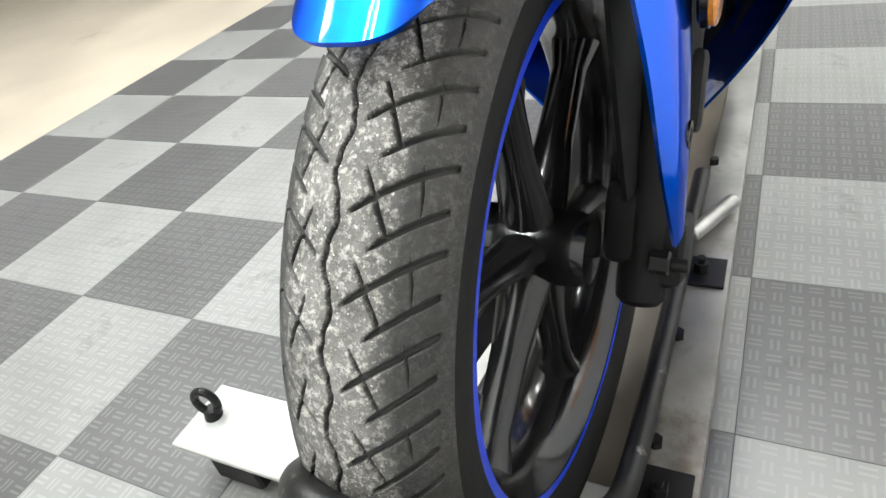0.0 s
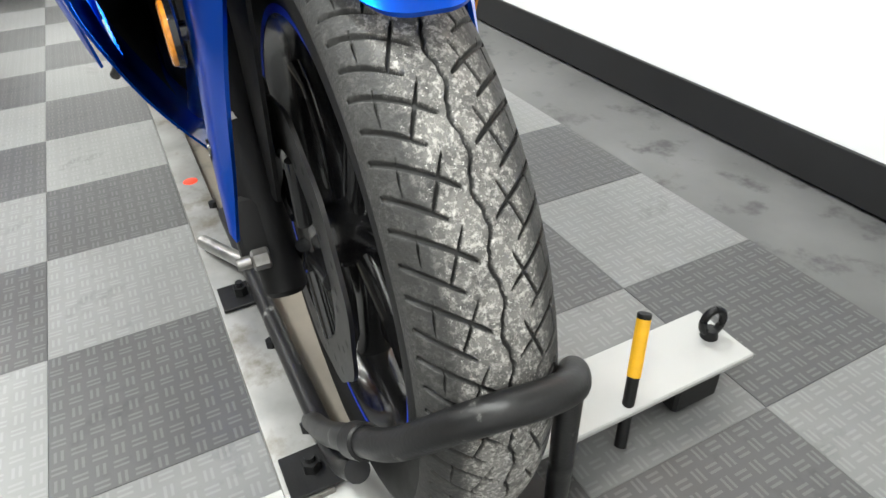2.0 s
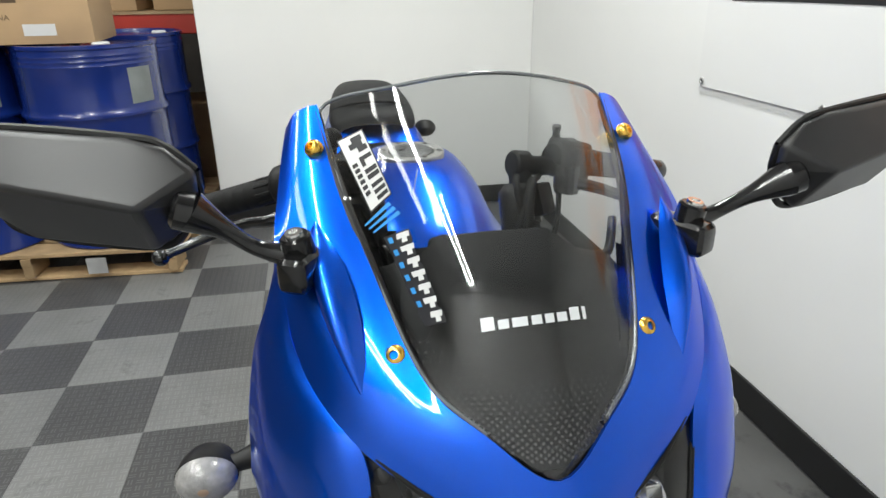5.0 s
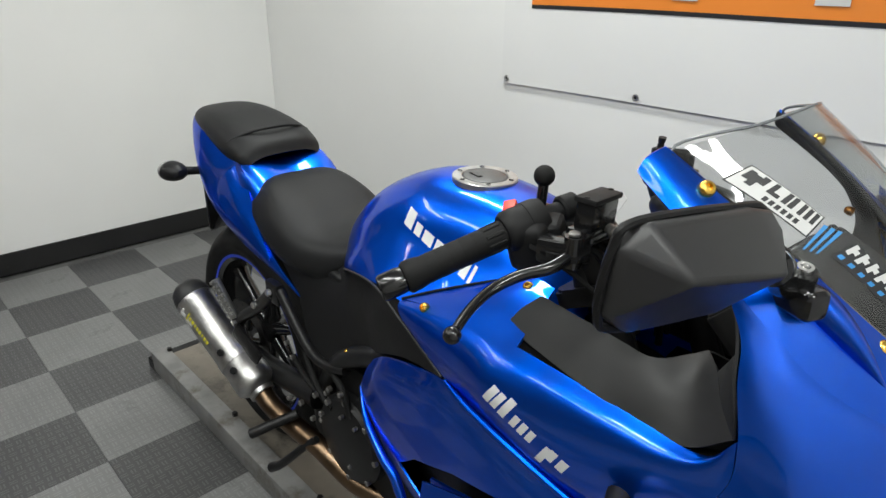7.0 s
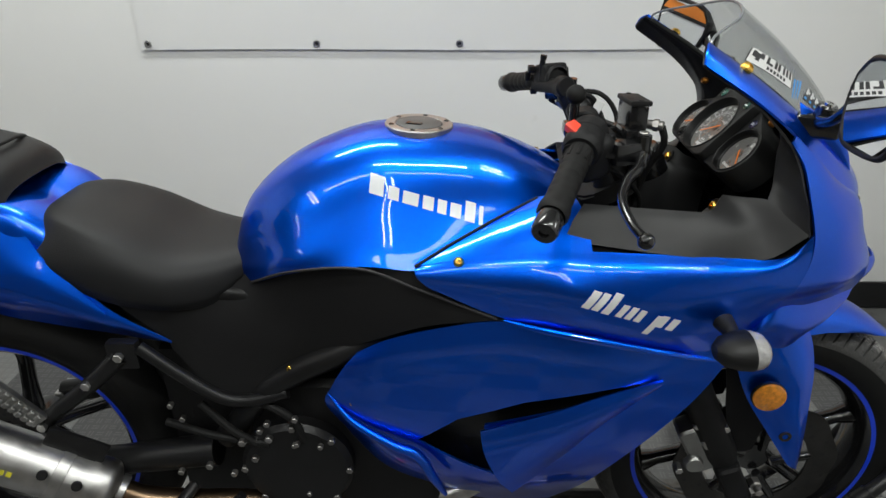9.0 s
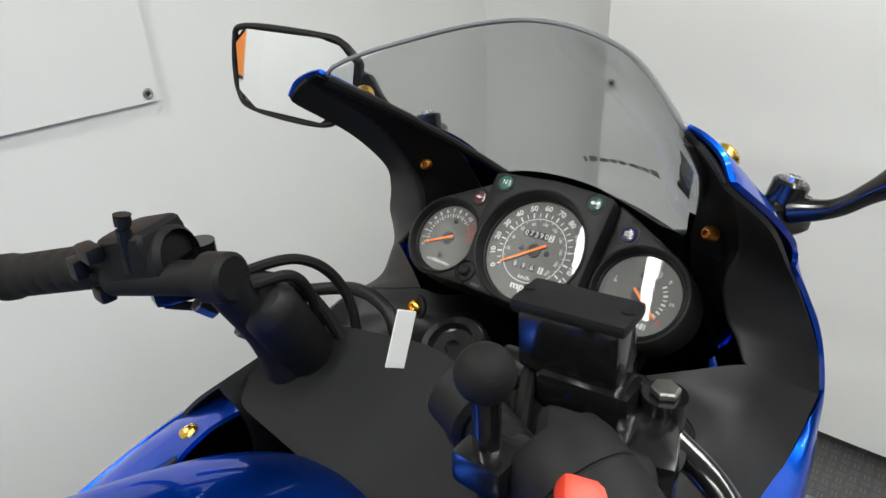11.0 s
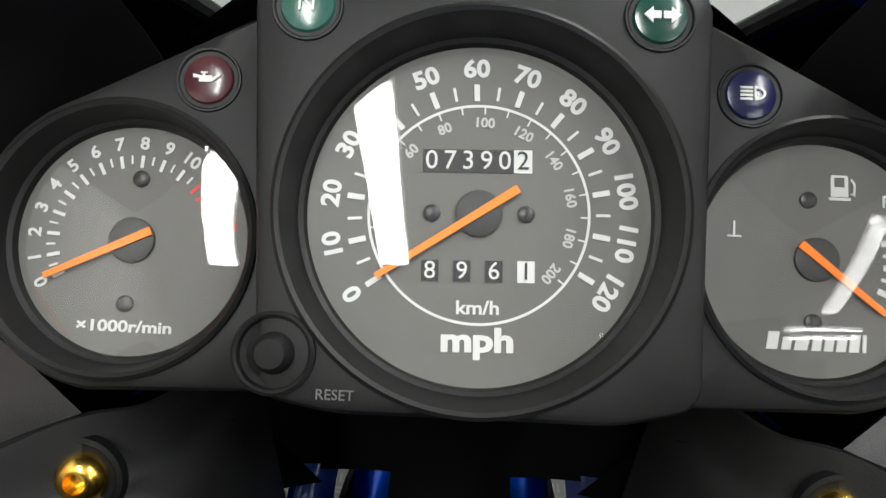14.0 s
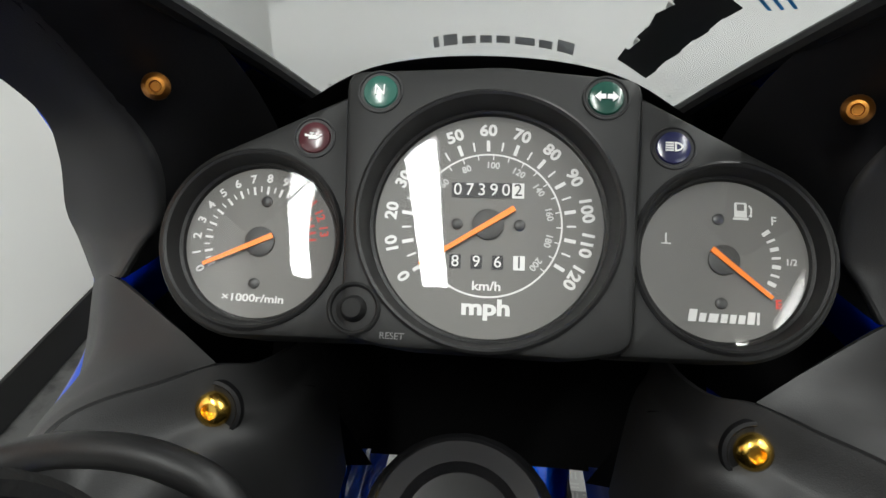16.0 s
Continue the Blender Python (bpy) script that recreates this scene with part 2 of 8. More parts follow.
def tyre_mat():
    """Tread rubber under a crust of pale stone dust, thick on the crown and gone from the shoulders."""
    m = mat("dusty_tyre_rubber", (0.020, 0.020, 0.0195), 0.62, 0, 0.25, 40, 0.35, 420)
    n, l = m.node_tree.nodes, m.node_tree.links
    b = n["Principled BSDF"]
    tc = n.new("ShaderNodeTexCoord")
    at = n.new("ShaderNodeAttribute")
    at.attribute_name = "crown"

    def noise(scale, detail, rough):
        q = n.new("ShaderNodeTexNoise")
        q.inputs["Scale"].default_value, q.inputs["Detail"].default_value, q.inputs["Roughness"].default_value = scale, detail, rough
        l.new(tc.outputs["Object"], q.inputs["Vector"])
        return q.outputs[0]

    def ranged(v, a0, a1, b0=0.0, b1=1.0):
        q = n.new("ShaderNodeMapRange")
        for i, k in enumerate((a0, a1, b0, b1)):
            q.inputs[i + 1].default_value = k
        l.new(v, q.inputs[0])
        return q.outputs[0]

    def calc(op, u, v):
        q = n.new("ShaderNodeMath")
        q.operation = op
        for i, k in enumerate((u, v)):
            if isinstance(k, (int, float)):
                q.inputs[i].default_value = k
            else:
                l.new(k, q.inputs[i])
        return q.outputs[0]

    def blend(fac, base, colour):
        q = n.new("ShaderNodeMix")
        q.data_type = "RGBA"
        l.new(fac, q.inputs[0])
        l.new(base, q.inputs[6])
        q.inputs[7].default_value = (*colour, 1)
        return q.outputs[2]
    film = calc("MULTIPLY", ranged(calc("ADD", noise(60, 5, 0.7), calc("MULTIPLY", noise(17, 3, 0.5), 0.6)), 0.55, 1.0), at.outputs["Fac"])
    crumbs = calc("MULTIPLY", ranged(noise(230, 5, 0.75), 0.49, 0.60), calc("MULTIPLY", film, 1.5))
    specks = calc("MULTIPLY", ranged(noise(520, 2, 0.5), 0.66, 0.70), at.outputs["Fac"])
    col = blend(calc("MULTIPLY", film, 0.85), b.inputs["Base Color"].links[0].from_socket, (0.25, 0.242, 0.228))
    col = blend(crumbs, col, (0.52, 0.50, 0.47))
    col = blend(specks, col, (0.62, 0.61, 0.58))
    l.new(col, b.inputs["Base Color"])
    bump = n.new("ShaderNodeBump")
    bump.inputs["Strength"].default_value, bump.inputs["Distance"].default_value = 0.7, 0.0012
    l.new(crumbs, bump.inputs["Height"])
    l.new(b.inputs["Normal"].links[0].from_socket, bump.inputs["Normal"])
    l.new(bump.outputs[0], b.inputs["Normal"])
    return m


TYRE = tyre_mat()


# ---- mesh helpers ----
def empty(name, loc, label, category, group="", kind=""):
    ob = new(name)
    ob.location = loc
    ob.empty_display_size = 0.05
    tagged(ob, label, category, group, kind)
    bpy.context.view_layer.update()
    return ob


def link(name, me, material, parent=None, label=""):
    me.materials.append(material)
    ob = new(name, me)
    if parent is not None:
        ob.parent = parent
        bpy.context.view_layer.update()
        ob.matrix_parent_inverse = parent.matrix_world.inverted()
    if label:
        tagged(ob, label)
    return ob


def part(name, bm, material, parent=None, label="", smooth=True, sharp=35):
    bmesh.ops.recalc_face_normals(bm, faces=bm.faces)
    me = bpy.data.meshes.new(name)
    bm.to_mesh(me)
    bm.free()
    if smooth:
        for p in me.polygons:
            p.use_smooth = True
        me.set_sharp_from_angle(angle=radians(sharp))
    return link(name, me, material, parent, label)


def solid(ob, thick, offset=0.0):
    md = ob.modifiers.new("shell", "SOLIDIFY")
    md.thickness, md.offset = thick, offset
    rim = ob.modifiers.new("crisp_rim", "EDGE_SPLIT")
    rim.split_angle = radians(42)
    return ob


def box(bm, c, s, m=None, bevel=0.0, seg=2):
    r = bmesh.ops.create_cube(bm, size=1.0, matrix=(m or Matrix.Identity(4)) @ Matrix.Translation(c) @ Matrix.Diagonal((*s, 1)))
    if bevel:
        vs = set(r["verts"])
        es = [e for e in bm.edges if e.verts[0] in vs and e.verts[1] in vs]
        bmesh.ops.bevel(bm, geom=es, offset=bevel, segments=seg, affect="EDGES", profile=0.6)
    return bm


def axis(p0, p1):
    """A frame at p0 whose z runs to p1."""
    p0, p1 = Vector(p0), Vector(p1)
    return Matrix.Translation(p0) @ (p1 - p0).to_track_quat("Z", "Y").to_matrix().to_4x4(), (p1 - p0).length


def rod(bm, p0, p1, r0, r1=None, seg=20, bevel=0.0):
    r1 = r0 if r1 is None else r1
    m, h = axis(p0, p1)
    b = bevel
    prof = [(0, 0), (r0 - b, 0), (r0, b), (r1, h - b), (r1 - b, h), (0, h)] if b else [(0, 0), (r0, 0), (r1, h), (0, h)]
    return lathe(bm, prof, m, seg)


def lathe(bm, prof, m, seg=32, a0=0.0, a1=360.0):
    full = abs(a1 - a0) >= 359.9
    k = seg if full else seg + 1
    rings = []
    for r, h in prof:
        if r < 1e-7:
            rings.append([bm.verts.new(m @ Vector((0, 0, h)))])
        else:
            rings.append([bm.verts.new(m @ Vector((r * math.cos(radians(a0 + (a1 - a0) * i / seg)), r * math.sin(radians(a0 + (a1 - a0) * i / seg)), h))) for i in range(k)])
    for p, q in zip(rings, rings[1:]):
        for i in range(seg):
            j = (i + 1) % k
            if len(p) == 1 and len(q) == 1:
                continue
            if len(p) == 1:
                bm.faces.new((p[0], q[i], q[j]))
            elif len(q) == 1:
                bm.faces.new((p[i], p[j], q[0]))
            else:
                bm.faces.new((p[i], p[j], q[j], q[i]))
    return bm


def spline(pts, n):
    """n + 1 points on a smooth curve through pts."""
    P = [Vector(p) for p in pts]
    if len(P) == 2:
        return [P[0].lerp(P[1], i / n) for i in range(n + 1)]
    out = []
    k = len(P) - 1
    for i in range(n + 1):
        t = i / n * k
        j = min(int(t), k - 1)
        u = t - j
        a = P[j - 1] if j else 2 * P[0] - P[1]
        d = P[j + 2] if j + 2 <= k else 2 * P[k] - P[k - 1]
        b, c = P[j], P[j + 1]
        out.append(0.5 * (2 * b + (c - a) * u + (2 * a - 5 * b + 4 * c - d) * u * u + (3 * b - a - 3 * c + d) * u ** 3))
    return out


def pipe(bm, pts, r, seg=14, n=None, ends=True):
    """A round bar swept along a smooth curve; r is one radius or one for each control point."""
    n = n or max(8, 6 * (len(pts) - 1))
    c = spline(pts, n) if len(pts) > 2 else spline(pts, n)
    rs = [r] * (n + 1) if isinstance(r, (int, float)) else [v.x for v in spline([(q, 0, 0) for q in r], n)]
    up = Vector((0, 0, 1))
    rings = []
    for i, p in enumerate(c):
        d = (c[min(i + 1, n)] - c[max(i - 1, 0)]).normalized()
        s = d.cross(up)
        if s.length < 0.15:
            s = d.cross(Vector((0, 1, 0)))
        s.normalize()
        w = s.cross(d)
        rings.append([bm.verts.new(p + rs[i] * (math.cos(2 * math.pi * k / seg) * s + math.sin(2 * math.pi * k / seg) * w)) for k in range(seg)])
    for a, b in zip(rings, rings[1:]):
        for k in range(seg):
            bm.faces.new((a[k], a[(k + 1) % seg], b[(k + 1) % seg], b[k]))
    if ends:
        bm.faces.new(rings[0])
        bm.faces.new(rings[-1])
    return bm


def surface(rows, nu, nv):
    """A smooth net of points through a net of control points."""
    cols = [spline(r, nv) for r in rows]
    return [list(q) for q in zip(*[spline([c[j] for c in cols], nu) for j in range(nv + 1)])]


def sheet(bm, rows, nu=40, nv=24, side=1, cut=None):
    """A skin over control rows, mirrored to y * side; cut(point) leaves faces out."""
    net = list(zip(*surface(rows, nu, nv)))
    vs = [[bm.verts.new((p.x, p.y * side, p.z)) for p in r] for r in net]
    for a, b in zip(vs, vs[1:]):
        for j in range(len(a) - 1):
            q = (a[j], a[j + 1], b[j + 1], b[j])
            if cut and cut(sum((v.co for v in q), Vector()) / 4):
                continue
            bm.faces.new(q)
    bmesh.ops.delete(bm, geom=[v for v in bm.verts if not v.link_faces], context="VERTS")
    bmesh.ops.remove_doubles(bm, verts=bm.verts, dist=0.0002)
    return bm


def mirrored(half):
    """Rows from the far to the near side out of half rows that begin at the middle."""
    return [[(x, -y, z) for x, y, z in reversed(r[1:])] + list(r) for r in half]


def slab(bm, outline, m, h0, h1, bevel=0.0):
    """A flat outline in the frame m, thick from h0 to h1."""
    lo = [bm.verts.new(m @ Vector((x, y, h0))) for x, y in outline]
    hi = [bm.verts.new(m @ Vector((x, y, h1))) for x, y in outline]
    k = len(outline)
    bm.faces.new(lo)
    top = bm.faces.new(hi)
    for i in range(k):
        bm.faces.new((lo[i], lo[(i + 1) % k], hi[(i + 1) % k], hi[i]))
    if bevel:
        bmesh.ops.bevel(bm, geom=list(top.edges), offset=bevel, segments=2, affect="EDGES")
    return bm


def round_outline(pts, r, n=5):
    out = []
    k = len(pts)
    for i in range(k):
        p, a, b = Vector(pts[i]), Vector(pts[i - 1]), Vector(pts[(i + 1) % k])
        d0, d1 = (a - p), (b - p)
        q = min(r, d0.length * 0.45, d1.length * 0.45)
        s, e = p + d0.normalized() * q, p + d1.normalized() * q
        for j in range(n + 1):
            t = j / n
            out.append(tuple((1 - t) ** 2 * s + 2 * t * (1 - t) * p + t * t * e))
    return out


def letters(name, text, size, m, material, parent, label="", thick=0.0001, align="CENTER", bold=0.0):
    cu = bpy.data.curves.new(name, "FONT")
    cu.body, cu.size, cu.align_x, cu.align_y, cu.extrude, cu.offset = text, size, align, "CENTER", thick, bold
    cu.resolution_u = 3
    tmp = new(name + "_curve", cu)
    me = bpy.data.meshes.new_from_object(tmp.evaluated_get(bpy.context.evaluated_depsgraph_get()))
    bpy.data.objects.remove(tmp)
    me.transform(m)
    return link(name, me, material, parent, label)


# ---- the workshop corner ----
def setting(name, bm, material, label, category, sharp=35, smooth=False):
    return tagged(part(name, bm, material, None, "", smooth, sharp), label, category, "", "structure")


TILE = 0.305
TX, TY = -1.300, -0.425
WY, BX, FX = 1.085, -3.20, 1.30

bm = bmesh.new()
box(bm, (-2.4, -1.95, -0.06), (9.0, 6.4, 0.10))
setting("floor", bm, CONC, "worn grey painted concrete floor slab", "floor")
bm = bmesh.new()
box(bm, (-2.4, -3.55, -0.006), (9.0, 3.18, 0.006))
setting("floor_bare", bm, BEIGE, "bare beige concrete floor beyond the tiles", "floor")
bm = bmesh.new()
box(bm, (-0.95, WY + 0.06, 1.50), (4.62, 0.12, 3.0))
setting("wall_side", bm, WALL, "white painted smooth side wall", "wall")
bm = bmesh.new()
box(bm, (BX - 0.07, 0.1925, 1.50), (0.14, 1.785, 3.0), None, 0.004, 1)
setting("wall_back", bm, WALL, "white partition wall with a free end", "wall")
bm = bmesh.new()
box(bm, (FX + 0.06, -1.95, 1.50), (0.12, 6.07, 3.0))
setting("wall_front", bm, WALL, "white painted wall behind the hanging sheet", "wall")
# unseen wall added for reflections; its grey stands for the dim workshop
bm = bmesh.new()
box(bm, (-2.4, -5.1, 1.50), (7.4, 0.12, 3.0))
setting("wall_far", bm, mat("dimmed_far_wall", (0.16, 0.16, 0.16), 0.7, 0, 0.1, 2), "unseen far wall of the workshop, dimmed by its grey colour", "wall")
# store wall, coloured dark in place of weak light back there
bm = bmesh.new()
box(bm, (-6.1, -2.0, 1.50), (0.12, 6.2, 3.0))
setting("wall_store", bm, mat("dimmed_store_wall", (0.10, 0.09, 0.08), 0.7), "store wall behind the rack, its dimness put into the colour", "wall")
bm = bmesh.new()
box(bm, (-2.4, -1.95, 2.755), (9.0, 6.6, 0.10))
setting("ceiling", bm, CEIL, "white ceiling boards over the workshop", "ceiling")


def skirting(name, a, b, along):
    bm = bmesh.new()
    h, t = 0.103, 0.010
    c = ((a[0] + b[0]) / 2, (a[1] + b[1]) / 2, h / 2)
    s = (abs(b[0] - a[0]), t, h) if along == "x" else (t, abs(b[1] - a[1]), h)
    box(bm, c, s, None, 0.003, 2)
    setting(name, bm, BASEB, "scuffed black vinyl baseboard", "baseboard")


skirting("baseboard", (BX + 0.002, WY - 0.006), (FX - 0.012, WY - 0.006), "x")
skirting("baseboard", (BX + 0.006, -0.70), (BX + 0.006, WY - 0.013), "y")
skirting("baseboard", (FX - 0.006, -4.9), (FX - 0.006, WY - 0.013), "y")


def tube_fitting(x, y, turn, count):
    thing = empty("ceiling_light", (x, y, 2.70), "white ceiling light fitting lit on the ceiling", "ceiling light", "ceiling tube lights")
    m = pose(x, y, 0, 0, 0, turn)
    bm = bmesh.new()
    box(bm, (0, 0, 2.682), (0.24, 1.34, 0.05), m, 0.008, 2)
    part("housing", bm, CEIL, thing)
    if count != 2:
        bm = bmesh.new()
        box(bm, (0, 0, 2.636), (0.20 if count == 1 else 0.095, 1.24, 0.045), m, 0.015, 3)
        part("diffuser", bm, GLOWT, thing, "glowing white diffuser")
        return
    for q in (-0.075, 0.075):
        bm = bmesh.new()
        rod(bm, m @ Vector((q, -0.62, 2.632)), m @ Vector((q, 0.62, 2.632)), 0.016, None, 14)
        part("tube", bm, GLOWT, thing, "glowing white tube")
        for e in (-0.645, 0.645):
            bm = bmesh.new()
            box(bm, (q, e, 2.638), (0.05, 0.03, 0.05), m, 0.004, 1)
            part("end_cap", bm, CEIL, thing)


for tx, ty, tr, tp, count in TUBES:
    tube_fitting(tx, ty, tr, count)


# ---- hanging sheets ----
def grommet(parent, p, face):
    bm = bmesh.new()
    m = Matrix.Translation(p) @ face
    lathe(bm, [(0.0045, 0.0), (0.006, 0.0022), (0.010, 0.0022), (0.0115, 0.0)], m, 20)
    part("grommet", bm, STEEL, parent, "metal eyelet")
    bm = bmesh.new()
    lathe(bm, [(0, 0.0006), (0.0046, 0.0006)], m, 14)
    part("eyelet_hole", bm, BLACKINK, parent)


def side_banner():
    x0, x1, z0, z1, y = -1.508, 0.122, 0.920, 2.05, WY - 0.011
    thing = empty("wall_banner", (0.5 * (x0 + x1), y, z0), "white vinyl banner with an orange printed band, pinned to the wall", "banner")

    def grid(za, zb, xa, xb, off):
        nx, nz = 44, 20
        rows = []
        for j in range(nz + 1):
            z = za + (zb - za) * j / nz
            rows.append([(xa + (xb - xa) * i / nx, y + off - 0.0012 * math.sin(3.1 * i / nx + 2.0 * z) * math.sin(5 * z) * 0.6, z + 0.002 * math.sin(6.5 * i / nx)) for i in range(nx + 1)])
        return rows
    bm = bmesh.new()
    sheet(bm, grid(z0, z1, x0, x1, 0), 20, 44)
    solid(part("vinyl_sheet", bm, BANNER, thing), 0.0012)
    bm = bmesh.new()
    sheet(bm, grid(1.19, 1.56, -1.385, x1 - 0.06, -0.0025), 20, 44)
    part("orange_band", bm, ORANGEV, thing, "orange printed band")
    bm = bmesh.new()
    sheet(bm, grid(1.178, 1.19, -1.385, x1 - 0.06, -0.0025), 4, 44)
    part("band_edge", bm, BLACKINK, thing, "black line under the band")
    xx = -1.28
    for k, (w, h0, h1) in enumerate(((0.11, 1.27, 1.47), (0.10, 1.27, 1.41), (0.05, 1.27, 1.48), (0.08, 1.27, 1.49), (0.10, 1.22, 1.41), (0.10, 1.27, 1.41), (0.14, 1.27, 1.41), (0.10, 1.22, 1.41), (0.09, 1.27, 1.41), (0.05, 1.27, 1.49))):
        bm = bmesh.new()
        box(bm, (xx + w / 2, y - 0.0062, (h0 + h1) / 2), (w * 0.78, 0.001, h1 - h0), None)
        xx += w + 0.012
        part("printed_mark", bm, WHITEINK, thing, "white shape printed on the band", False)
    face = pose(0, 0, 0, 90, 0, 0)
    for gx in (-1.483, -0.957, -0.516, 0.098):
        grommet(thing, (gx, y - 0.003, 0.938), face)
    for gx in (-1.483, -0.957, -0.516, 0.098):
        grommet(thing, (gx, y - 0.003, 2.03), face)


side_banner()


def front_sheet():
    x, y0, y1, z0, z1 = 1.03, -1.75, 0.515, 0.045, 2.2
    thing = empty("hanging_sheet", (x, -0.6, z0), "creased white vinyl sheet hanging in front of the wall", "banner")
    ny, nz = 60, 40
    rows = []
    for j in range(nz + 1):
        z = z0 + (z1 - z0) * j / nz
        r = []
        for i in range(ny + 1):
            yy = y0 + (y1 - y0) * i / ny
            fold = 0.010 * max(0, 1 - abs((z - 0.30) / 0.03)) - 0.012 * max(0, 1 - abs((z - 0.72) / 0.05)) + 0.010 * max(0, 1 - abs((z - 1.12) / 0.04))
            r.append((x + fold + 0.018 * math.sin(2.2 * yy + 1.3 * z) + 0.006 * math.sin(7 * yy - 3 * z), yy, z + 0.03 * (yy - y1) * -0.15))
        rows.append(r)
    bm = bmesh.new()
    sheet(bm, rows, 40, 60)
    solid(part("vinyl_sheet", bm, BANNER, thing), 0.0012)
    face = pose(0, 0, 0, 0, -90, 0)
    for gy, gz in ((0.485, 0.075), (0.49, 0.85), (0.49, 1.6), (-0.1, 0.085)):
        grommet(thing, (x - 0.012 + 0.018 * math.sin(2.2 * gy + 1.3 * gz), gy, gz), face)
    bm = bmesh.new()
    rod(bm, (x, y0, z1 + 0.01), (x, y1, z1 + 0.01), 0.014)
    part("top_pole", bm, STEEL, thing)
    for gy in (y0 + 0.1, -0.6, y1 - 0.1):
        bm = bmesh.new()
        rod(bm, (x, gy, z1 + 0.02), (x, gy, 3.01), 0.003)
        part("cord", bm, STEEL, thing)


front_sheet()


# ---- drums on a pallet ----
def pallet(cx, cy, turn):
    thing = empty("pallet", (cx, cy, 0), "rough pine shipping pallet on the tiled floor", "pallet")
    m = pose(cx, cy, 0, 0, 0, turn)
    random.seed(5)
    for j in range(7):
        bm = bmesh.new()
        box(bm, (-0.52 + j * 0.172 + 0.004 * random.uniform(-1, 1), random.uniform(-.006, .006), 0.129), (0.135 if j in (0, 6) else 0.095, 1.30, 0.018), m, 0.002, 1)
        part("plank", bm, WOOD, thing)
    for k, yy in enumerate((-0.62, 0.0, 0.62)):
        for a, b in ((-0.58, -0.42), (-0.16, 0.16), (0.42, 0.58)):
            bm = bmesh.new()
            box(bm, ((a + b) / 2, yy, 0.068), (b - a, 0.042, 0.088), m, 0.003, 1)
            part("block", bm, WOOD, thing)
        bm = bmesh.new()
        box(bm, (0, yy, 0.102), (1.17, 0.042, 0.032), m, 0.002, 1)
        part("stringer", bm, WOOD, thing)
    for j in range(3):
        bm = bmesh.new()
        box(bm, (-0.5 + j * 0.5, 0, 0.012), (0.11, 1.30, 0.018), m, 0.002, 1)
        part("bottom_plank", bm, WOOD, thing)
    bm = bmesh.new()
    box(bm, (0.593, 0.30, 0.075), (0.003, 0.085, 0.075), m)
    part("paper_tag", bm, mat("grey_tag", (0.35, 0.35, 0.35), 0.7), thing, "grey paper tag")


pallet(-3.09, -1.42, -4)
PR, PH, PZ = 0.289, 0.875, 0.1395


def drum(x, y, turn, label, marks=True, start=0):
    thing = empty("steel_drum", (x, y, PZ), label, "drum", "drums on the pallet")
    m = pose(x, y, PZ, 0, 0, turn)
    prof = [(0, 0.012), (PR - 0.02, 0.012), (PR - 0.006, 0.0), (PR + 0.004, 0.004), (PR + 0.004, 0.016), (PR, 0.022)]
    for h in (0.29, 0.585):
        prof += [(PR, h - 0.030), (PR + 0.004, h - 0.016), (PR + 0.013, h - 0.005), (PR + 0.013, h + 0.005), (PR + 0.004, h + 0.016), (PR, h + 0.030)]
    for h in (0.79, 0.81, 0.83):
        prof += [(PR, h - 0.008), (PR + 0.003, h), (PR, h + 0.008)]
    prof += [(PR, PH - 0.022), (PR + 0.005, PH - 0.016), (PR + 0.005, PH - 0.002), (PR - 0.004, PH), (PR - 0.010, PH - 0.018), (PR - 0.03, PH - 0.020), (0, PH - 0.018)]
    bm = bmesh.new()
    lathe(bm, prof, m, 64)
    part("body", bm, DRUMB, thing)
    for a, r in ((40, 0.036), (215, 0.022)):
        bm = bmesh.new()
        px, py = 0.21 * math.cos(radians(a)), 0.21 * math.sin(radians(a))
        lathe(bm, [(r, -0.02), (r, 0.0), (r * 0.85, 0.006), (0, 0.006)], m @ Matrix.Translation((px, py, PH)), 20)
        part("bung", bm, WHITEINK, thing, "pale bung cap")
    if marks:
        for a0 in (start, start + 150):
            aa = a0
            for w, h in ((9.4, 0.86), (8.6, 0.86), (7.8, 0.86), (3.0, 0.3), (9.4, 0.86), (9.8, 0.86), (8.8, 0.86)):
                aa += w / 2
                bm = bmesh.new()
                lathe(bm, [(PR + 0.0015, 0.437 - 0.044 * h), (PR + 0.0015, 0.437 + 0.044 * h)], m, 4, aa - w / 2, aa + w / 2)
                part("printed_mark", bm, WHITEINK, thing, "white printed maker's mark block", False)
                aa += w / 2 + 0.8
        bm = bmesh.new()
        lathe(bm, [(PR + 0.0012, 0.625), (PR + 0.0012, 0.775)], m, 8, 52, 76)
        part("label", bm, mat("drum_label", (0.20, 0.22, 0.22), 0.5), thing, "grey paper label")
    return thing


drum(-2.80, -1.115, -7, "glossy blue steel drum with white lettering shapes", True, -6)
drum(-2.78, -1.715, -10, "glossy blue steel drum with white lettering shapes", True, -50)
drum(-3.38, -1.10, 30, "glossy blue steel drum behind the front row", False)
drum(-3.37, -1.71, 10, "glossy blue steel drum behind the front row", False)


BOXINK = mat("brown_box_print", (0.10, 0.065, 0.035), 0.7, 0, 0.2, 60)


